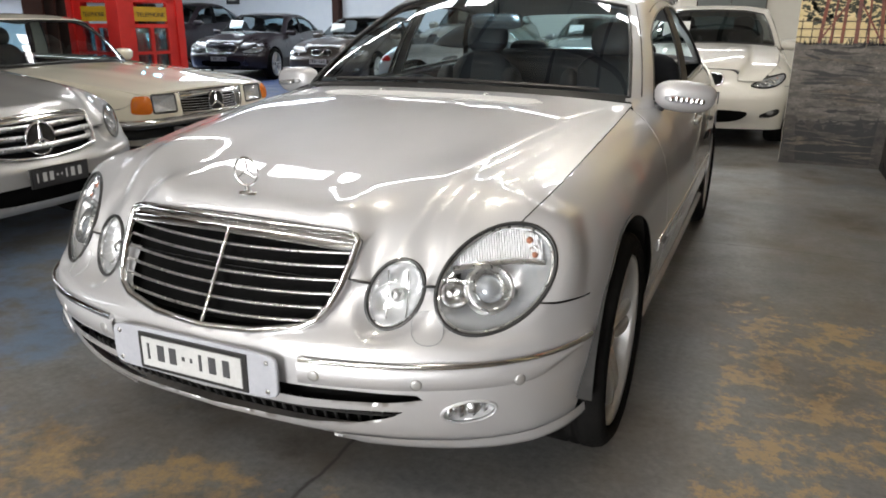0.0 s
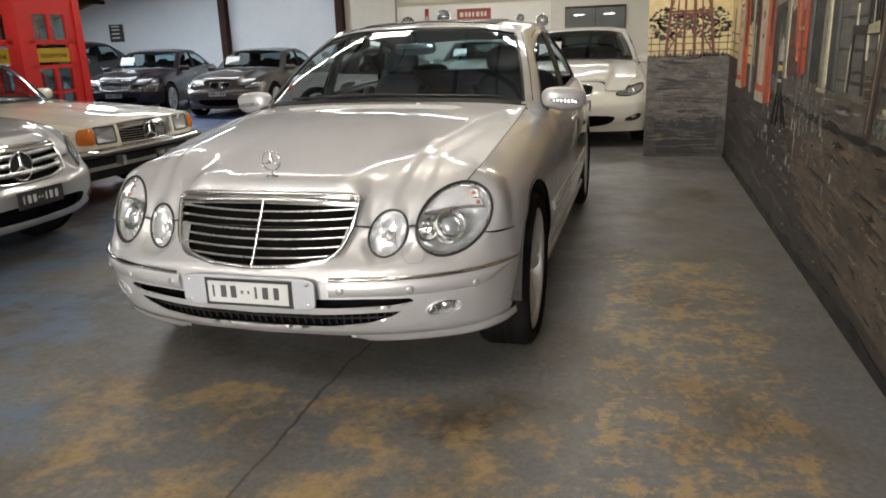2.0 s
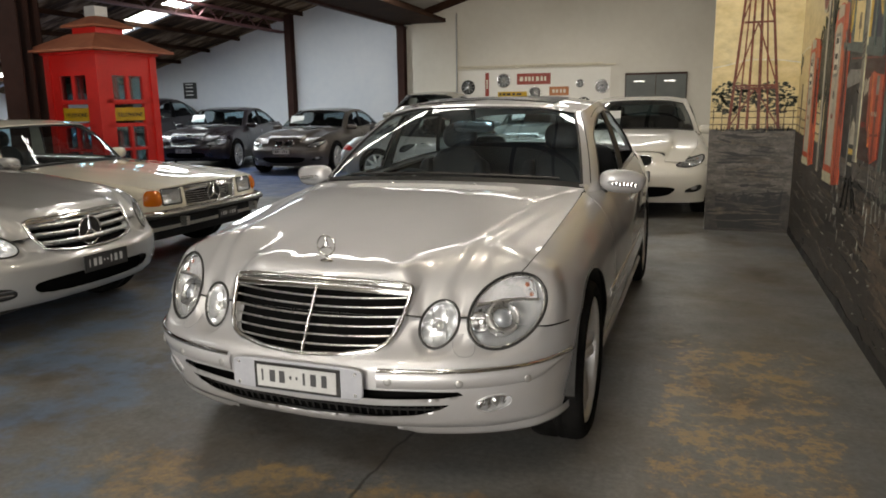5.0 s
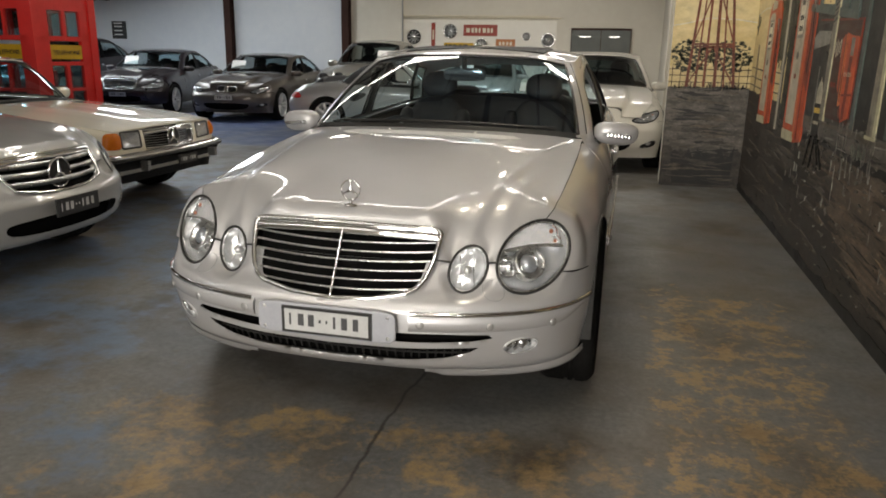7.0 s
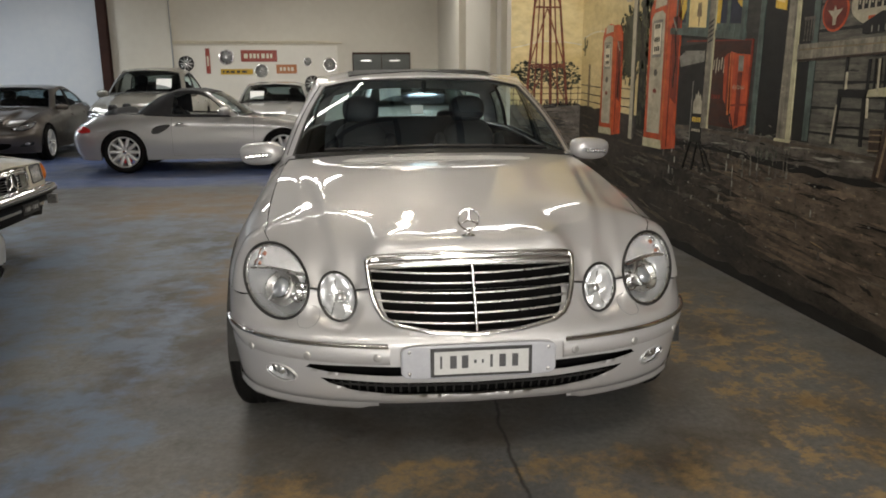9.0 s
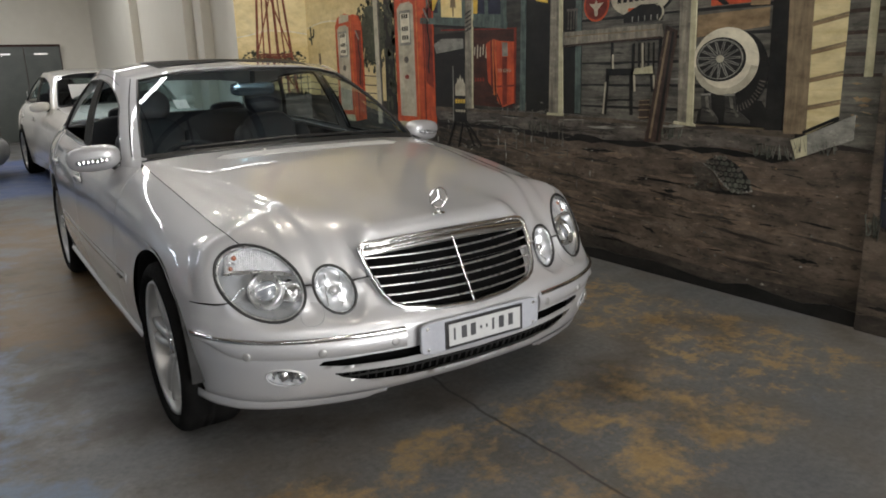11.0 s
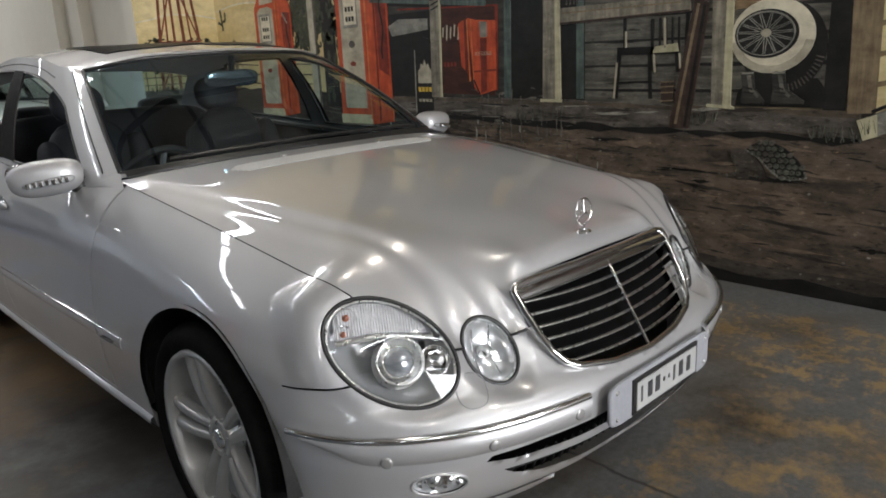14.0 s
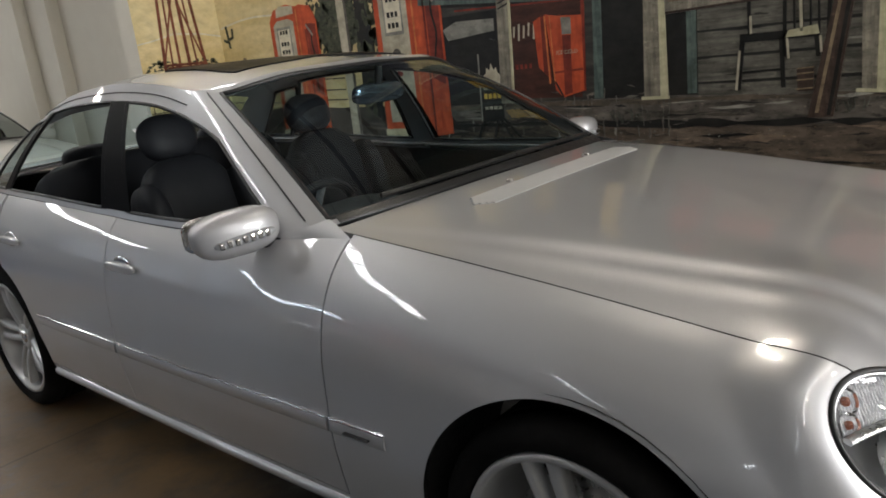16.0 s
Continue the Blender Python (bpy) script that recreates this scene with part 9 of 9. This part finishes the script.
def roadster():
    """The cream hardtop roadster with upright lamps and chrome bumper."""
    body = Body(
        plan=[(0, 0.03), (0.45, 0.038), (0.70, 0.058), (0.79, 0.11), (0.83, 0.22), (0.86, 0.5), (0.875, 0.9), (0.885, 1.5), (0.885, 2.6), (0.88, 3.4), (0.86, 3.9), (0.80, 4.25), (0.68, 4.36), (0.4, 4.385), (0, 4.39)],
        nose=[(0.22, 0.16), (0.36, 0.09), (0.5, 0.035), (0.55, 0.03), (0.70, 0.05), (0.76, 0.10)],
        tail=[(0.22, 0.14), (0.5, 0.03), (0.7, 0.03), (0.85, 0.08)],
        flank=[(0, 0), (0.5, 0.12), (0.8, 0.4), (1, 1.0), (1.3, 2.4)],
        ztop=[(0, 0.70), (0.1, 0.705), (0.3, 0.735), (0.9, 0.79), (1.6, 0.832), (2.5, 0.86), (3.2, 0.87), (4.0, 0.85), (4.39, 0.80)],
        shoulder=[(0, 0.08), (1.5, 0.095), (3, 0.10), (4.3, 0.10)],
        sill=0.25, lip=0.33, arches=(0.86, 3.32), radius=0.345, hub=0.325,
    )
    cabin = Cabin(
        low=[(0, 1.60, 0.87), (0.45, 1.63, 0.86), (0.70, 1.72, 0.845), (0.755, 1.80, 0.84), (0.775, 2.1, 0.85), (0.775, 2.5, 0.86), (0.77, 2.8, 0.865), (0.75, 3.0, 0.87), (0.68, 3.18, 0.88), (0.4, 3.26, 0.89), (0, 3.28, 0.89)],
        high=[(0, 2.00, 1.245), (0.34, 2.02, 1.24), (0.56, 2.08, 1.22), (0.59, 2.14, 1.225), (0.605, 2.3, 1.255), (0.605, 2.5, 1.265), (0.60, 2.7, 1.26), (0.59, 2.85, 1.235), (0.54, 2.95, 1.215), (0.34, 3.0, 1.235), (0, 3.02, 1.245)],
        bulge=0.015,
    )
    lamp = np.array([(0.43, 0.555), (0.64, 0.56), (0.65, 0.57), (0.65, 0.685), (0.64, 0.693), (0.43, 0.69), (0.42, 0.68), (0.42, 0.565)])
    o = [(0, 0.690), (0.2, 0.690), (0.375, 0.688), (0.372, 0.60), (0.362, 0.535), (0.2, 0.53), (0, 0.53)]
    o = o + [(-x, z) for x, z in o[-2:0:-1]]
    spec = saloon_spec(
        CREAM, body=body, cabin=cabin, split=[(0, 0.698), (0.72, 0.698), (0.80, 0.66), (0.95, 0.60), (1.3, 0.58)],
        lamps=[(lamp, "plain")], grille=dict(outline=o), doors=(1.56, 2.78), fender_from=0.735, door_low=0.30,
        hood=dict(
            middle=[(0, 0.085, 0.712), (0, 0.12, 0.728), (0, 0.5, 0.772), (0, 1.0, 0.825), (0, 1.52, 0.862)],
            edge=[(0.715, 0.11, 0.702), (0.735, 0.18, 0.715), (0.770, 0.6, 0.762), (0.780, 1.0, 0.797), (0.775, 1.6, 0.832)],
            front=[(0, 0.085, 0.712), (0.4, 0.09, 0.711), (0.715, 0.11, 0.702)],
            rear=[(0, 1.52, 0.862), (0.4, 1.54, 0.856), (0.775, 1.6, 0.832)],
            ridge=0.012, ridge_x=0.30, ridge_dx=0.12, crown=0.01,
        ),
        deck=dict(middle=[(0, 3.26, 0.89), (0, 3.8, 0.88), (0, 4.28, 0.83)], edge=[(0.70, 3.10, 0.872), (0.74, 3.7, 0.86), (0.70, 4.22, 0.81)], front=[(0, 3.26, 0.89), (0.4, 3.24, 0.885), (0.70, 3.10, 0.872)], rear=[(0, 4.28, 0.83), (0.4, 4.27, 0.825), (0.70, 4.22, 0.81)]),
        windows=[(3.12, 6.3, 0.06, 0.88)], black_pillars=[], backlight=(7.2,), roof=[(0, 2.3, 1.285), (0, 2.6, 1.29)],
        tyre_r=0.318, rim_r=0.19, mirrors=(0.90, 1.95, 0.90), handles=[(2.62, 0.70)], twin=False, spokes=8, bay=0.35, side_mat=WINDOW, drop=0.13, dash_y=1.74,
    )
    car, body, cabin, made = build_car("roadster_car", place(-2.98, 3.60, 90.5), "cream hardtop roadster with amber corner lamps", spec)
    add_grille(car, o, 5, lean=0.1, y0=0.06, emblem=True, slat_h=0.0022, deep=0.4)
    for s in (1, -1):
        f = (lambda P: P) if s > 0 else mirror
        q = np.array([(0.665, 0.555), (0.77, 0.56), (0.845, 0.565), (0.85, 0.60), (0.85, 0.685), (0.77, 0.69), (0.665, 0.692), (0.66, 0.62)])
        Skin().grid(f(body.dome(rounded_poly(q), 0.014, 6, 0.006)), flip=s < 0).put("corner_lamp", AMBER, car, "amber corner lamp")
    a = np.linspace(-1.05, 1.05, 60)
    P = np.stack([body.at(a, np.full(60, z), out=d) for z, d in ((0.452, 0.02), (0.455, 0.070), (0.470, 0.085), (0.500, 0.083), (0.516, 0.070), (0.524, 0.02))], 1)
    bp = Skin().grid(P).put("chrome_bumper", CHROME, car, "chrome front bumper")
    P = np.stack([body.at(a, np.full(60, z), out=d) for z, d in ((0.462, 0.078), (0.465, 0.094), (0.484, 0.095), (0.488, 0.082))], 1)
    Skin().grid(P).put("bumper_rubber", BLACK_TRIM, bp, "black rubber strip")
    P = np.stack([body.at(a * 0.98, np.full(60, z), out=d) for z, d in ((0.372, 0.0), (0.378, 0.050), (0.440, 0.062), (0.452, 0.03))], 1)
    Skin().grid(P).put("bumper_skirt", DARK, bp, "black lower part of the bumper")
    Skin().grid(body.at(np.linspace(-0.99, 0.99, 40)[:, None], np.linspace(0.245, 0.40, 5)[None], out=-0.01)).put("front_valance", DARK, car, "black front valance")
    for s in (1, -1):
        Skin().box((s * 0.52 - 0.022, -0.068, 0.375), (s * 0.52 + 0.022, 0.0, 0.452)).put("overrider", SATIN, bp, "bright bumper overrider", smooth=False)
    number_plate(car, pose(0.10, -0.040, 0.402), 0.27, 0.06, True)


roadster()


def sports_car():
    """The silver two-seater with its black fabric roof closed, seen from its side."""
    body = Body(
        plan=[(0, 0.012), (0.25, 0.03), (0.45, 0.085), (0.60, 0.17), (0.72, 0.29), (0.80, 0.43), (0.845, 0.6), (0.865, 0.86), (0.86, 1.4), (0.865, 2.2), (0.885, 2.9), (0.888, 3.3), (0.86, 3.70), (0.79, 3.93), (0.66, 4.07), (0.42, 4.13), (0, 4.15)],
        nose=[(0.18, 0.12), (0.3, 0.02), (0.42, 0.0), (0.5, 0.03), (0.58, 0.12), (0.66, 0.26)],
        tail=[(0.2, 0.14), (0.35, 0.03), (0.5, 0.0), (0.6, 0.02), (0.72, 0.10), (0.86, 0.30)],
        flank=[(0, 0), (0.35, 0.06), (0.6, 0.24), (0.8, 0.5), (1, 1.0), (1.3, 2.2)],
        ztop=[(0, 0.56), (0.15, 0.57), (0.3, 0.62), (0.5, 0.70), (0.86, 0.785), (1.5, 0.83), (2.4, 0.845), (3.2, 0.88), (3.7, 0.855), (3.95, 0.80), (4.15, 0.72)],
        shoulder=[(0, 0.14), (0.9, 0.13), (1.6, 0.12), (2.4, 0.105), (3.2, 0.18), (4.2, 0.2)],
        sill=0.20, lip=0.20, arches=(0.87, 3.285), radius=0.345, hub=0.325,
    )
    cabin = Cabin(
        low=[(0, 1.40, 0.86), (0.45, 1.44, 0.85), (0.70, 1.55, 0.84), (0.74, 1.65, 0.835), (0.76, 1.9, 0.84), (0.765, 2.2, 0.848), (0.76, 2.5, 0.86), (0.74, 2.78, 0.875), (0.66, 3.05, 0.89), (0.4, 3.17, 0.90), (0, 3.2, 0.905)],
        high=[(0, 1.96, 1.235), (0.32, 1.98, 1.23), (0.50, 2.04, 1.215), (0.535, 2.08, 1.212), (0.55, 2.2, 1.24), (0.55, 2.35, 1.245), (0.54, 2.5, 1.23), (0.52, 2.62, 1.195), (0.46, 2.75, 1.15), (0.32, 2.8, 1.16), (0, 2.82, 1.165)],
        bulge=0.02,
    )
    spec = saloon_spec(
        SILVER_2, body=body, cabin=cabin, split=[(0, 0.555), (0.6, 0.555), (0.9, 0.55), (1.3, 0.52)], lamps=[(oval(0.74, 0.60, 0.13, 0.055, 12), "plain")],
        doors=(1.32, 2.55), fender_from=0.62, door_low=0.26,
        hood=dict(
            middle=[(0, 0.13, 0.572), (0, 0.2, 0.605), (0, 0.5, 0.69), (0, 0.9, 0.785), (0, 1.36, 0.853)],
            edge=[(0.58, 0.25, 0.575), (0.64, 0.40, 0.64), (0.70, 0.62, 0.725), (0.735, 0.9, 0.79), (0.735, 1.2, 0.818), (0.715, 1.5, 0.836)],
            front=[(0, 0.13, 0.572), (0.3, 0.15, 0.573), (0.58, 0.25, 0.575)],
            rear=[(0, 1.36, 0.853), (0.4, 1.40, 0.847), (0.715, 1.5, 0.836)],
            ridge=0.0, crown=0.02,
        ),
        deck=dict(middle=[(0, 3.18, 0.905), (0, 3.55, 0.90), (0, 3.90, 0.835)], edge=[(0.68, 2.98, 0.886), (0.70, 3.4, 0.885), (0.58, 3.86, 0.825)], front=[(0, 3.18, 0.905), (0.4, 3.15, 0.90), (0.68, 2.98, 0.886)], rear=[(0, 3.90, 0.835), (0.3, 3.89, 0.832), (0.58, 3.86, 0.825)]),
        windows=[(3.15, 6.2, 0.06, 0.88)], black_pillars=[], backlight=(8.2,), roof=[(0, 2.2, 1.285), (0, 2.5, 1.28)], roof_mat=SOFT_TOP, frame_mat=SOFT_TOP,
        tyre_r=0.322, rim_r=0.232, mirrors=(0.90, 1.72, 0.93), handles=[(2.42, 0.72)], twin=False, spokes=10, caliper=RED_CALIPER, bay=0.5, side_mat=WINDOW, drop=0.14,
    )
    car, body, cabin, made = build_car("sports_car", place(-0.76, 10.35, 90.5), "silver two-seat sports car with a closed black fabric roof", spec)
    for s in (1, -1):
        f = (lambda P: P) if s > 0 else mirror
        a0 = float(body.at_y(2.74))
        o = rounded_poly([(a0 - 0.20, 0.745), (a0 + 0.06, 0.715), (a0 + 0.13, 0.600), (a0 + 0.02, 0.590), (a0 - 0.12, 0.66)])
        Skin().grid(f(body.dome(o, -0.004, 5, 0.004)), flip=s < 0).put("side_intake", BLACK_TRIM, car, "black side air intake")
        a1 = float(body.at_y(3.90))
        o = rounded_poly([(a1 - 0.16, 0.62), (a1 + 0.02, 0.615), (a1 + 0.16, 0.64), (a1 + 0.16, 0.70), (a1, 0.725), (a1 - 0.14, 0.68)])
        Skin().grid(f(body.dome(o, 0.008, 5, 0.004)), flip=s < 0).put("tail_lamp", RED_LENS, car, "red tail lamp")
        pil = cabin.grid(2.0, 3.1, 0.0, 1.0, 6, 10, 0.004)
        Skin().grid(f(pil), flip=s < 0).put("screen_pillar", SILVER_2, car, "silver windscreen pillar")


sports_car()


def plain_car(name, m, paint, label, note=None):
    spec = saloon_spec(paint, lamps=[(rounded_poly(SAIL_LAMP), "full")], cuts=[LOW_SLOT], split=NOSE_SPLIT, lamp_rim=GLOSS_BLACK, screen_mat=DARK_SCREEN)
    car, body, cabin, made = build_car(name, m, label, spec)
    lower_intake(car, body, 0.48, 0.30, 0.43)
    a = np.linspace(-0.36, 0.36, 20)
    for z in (0.62, 0.655, 0.69):
        Skin().tube(body.at(a, z, out=0.006), 0.010, squash=0.8, n=6).put("grille_bar", BLACK_TRIM, car, "dark grille bar")
    number_plate(car, pose(0, -0.012, 0.50), 0.36, 0.10)
    if note is not None:
        screen_note(car, cabin, note, 0.8, 0.2)
    return car


plain_car("off_road_car", place(-4.75, 12.1, 2, 1.0, 0.95, 1.2), MID_SILVER, "beige-silver tall off-road car with roof bars", 1)
plain_car("saloon_car", place(-2.25, 12.5, 1, 0.98, 0.92, 0.98), SILVER_2, "silver saloon car with its bonnet to the hall", -1)
plain_car("off_road_car", place(-13.6, 12.6, 3, 1.02, 0.95, 1.2), BLACK_PAINT, "black tall off-road car behind the telephone booth")
plain_car("saloon_car", place(-10.6, 4.4, 96, 1.0, 1.0, 1.0), BLACK_PAINT, "black saloon car at the side wall")
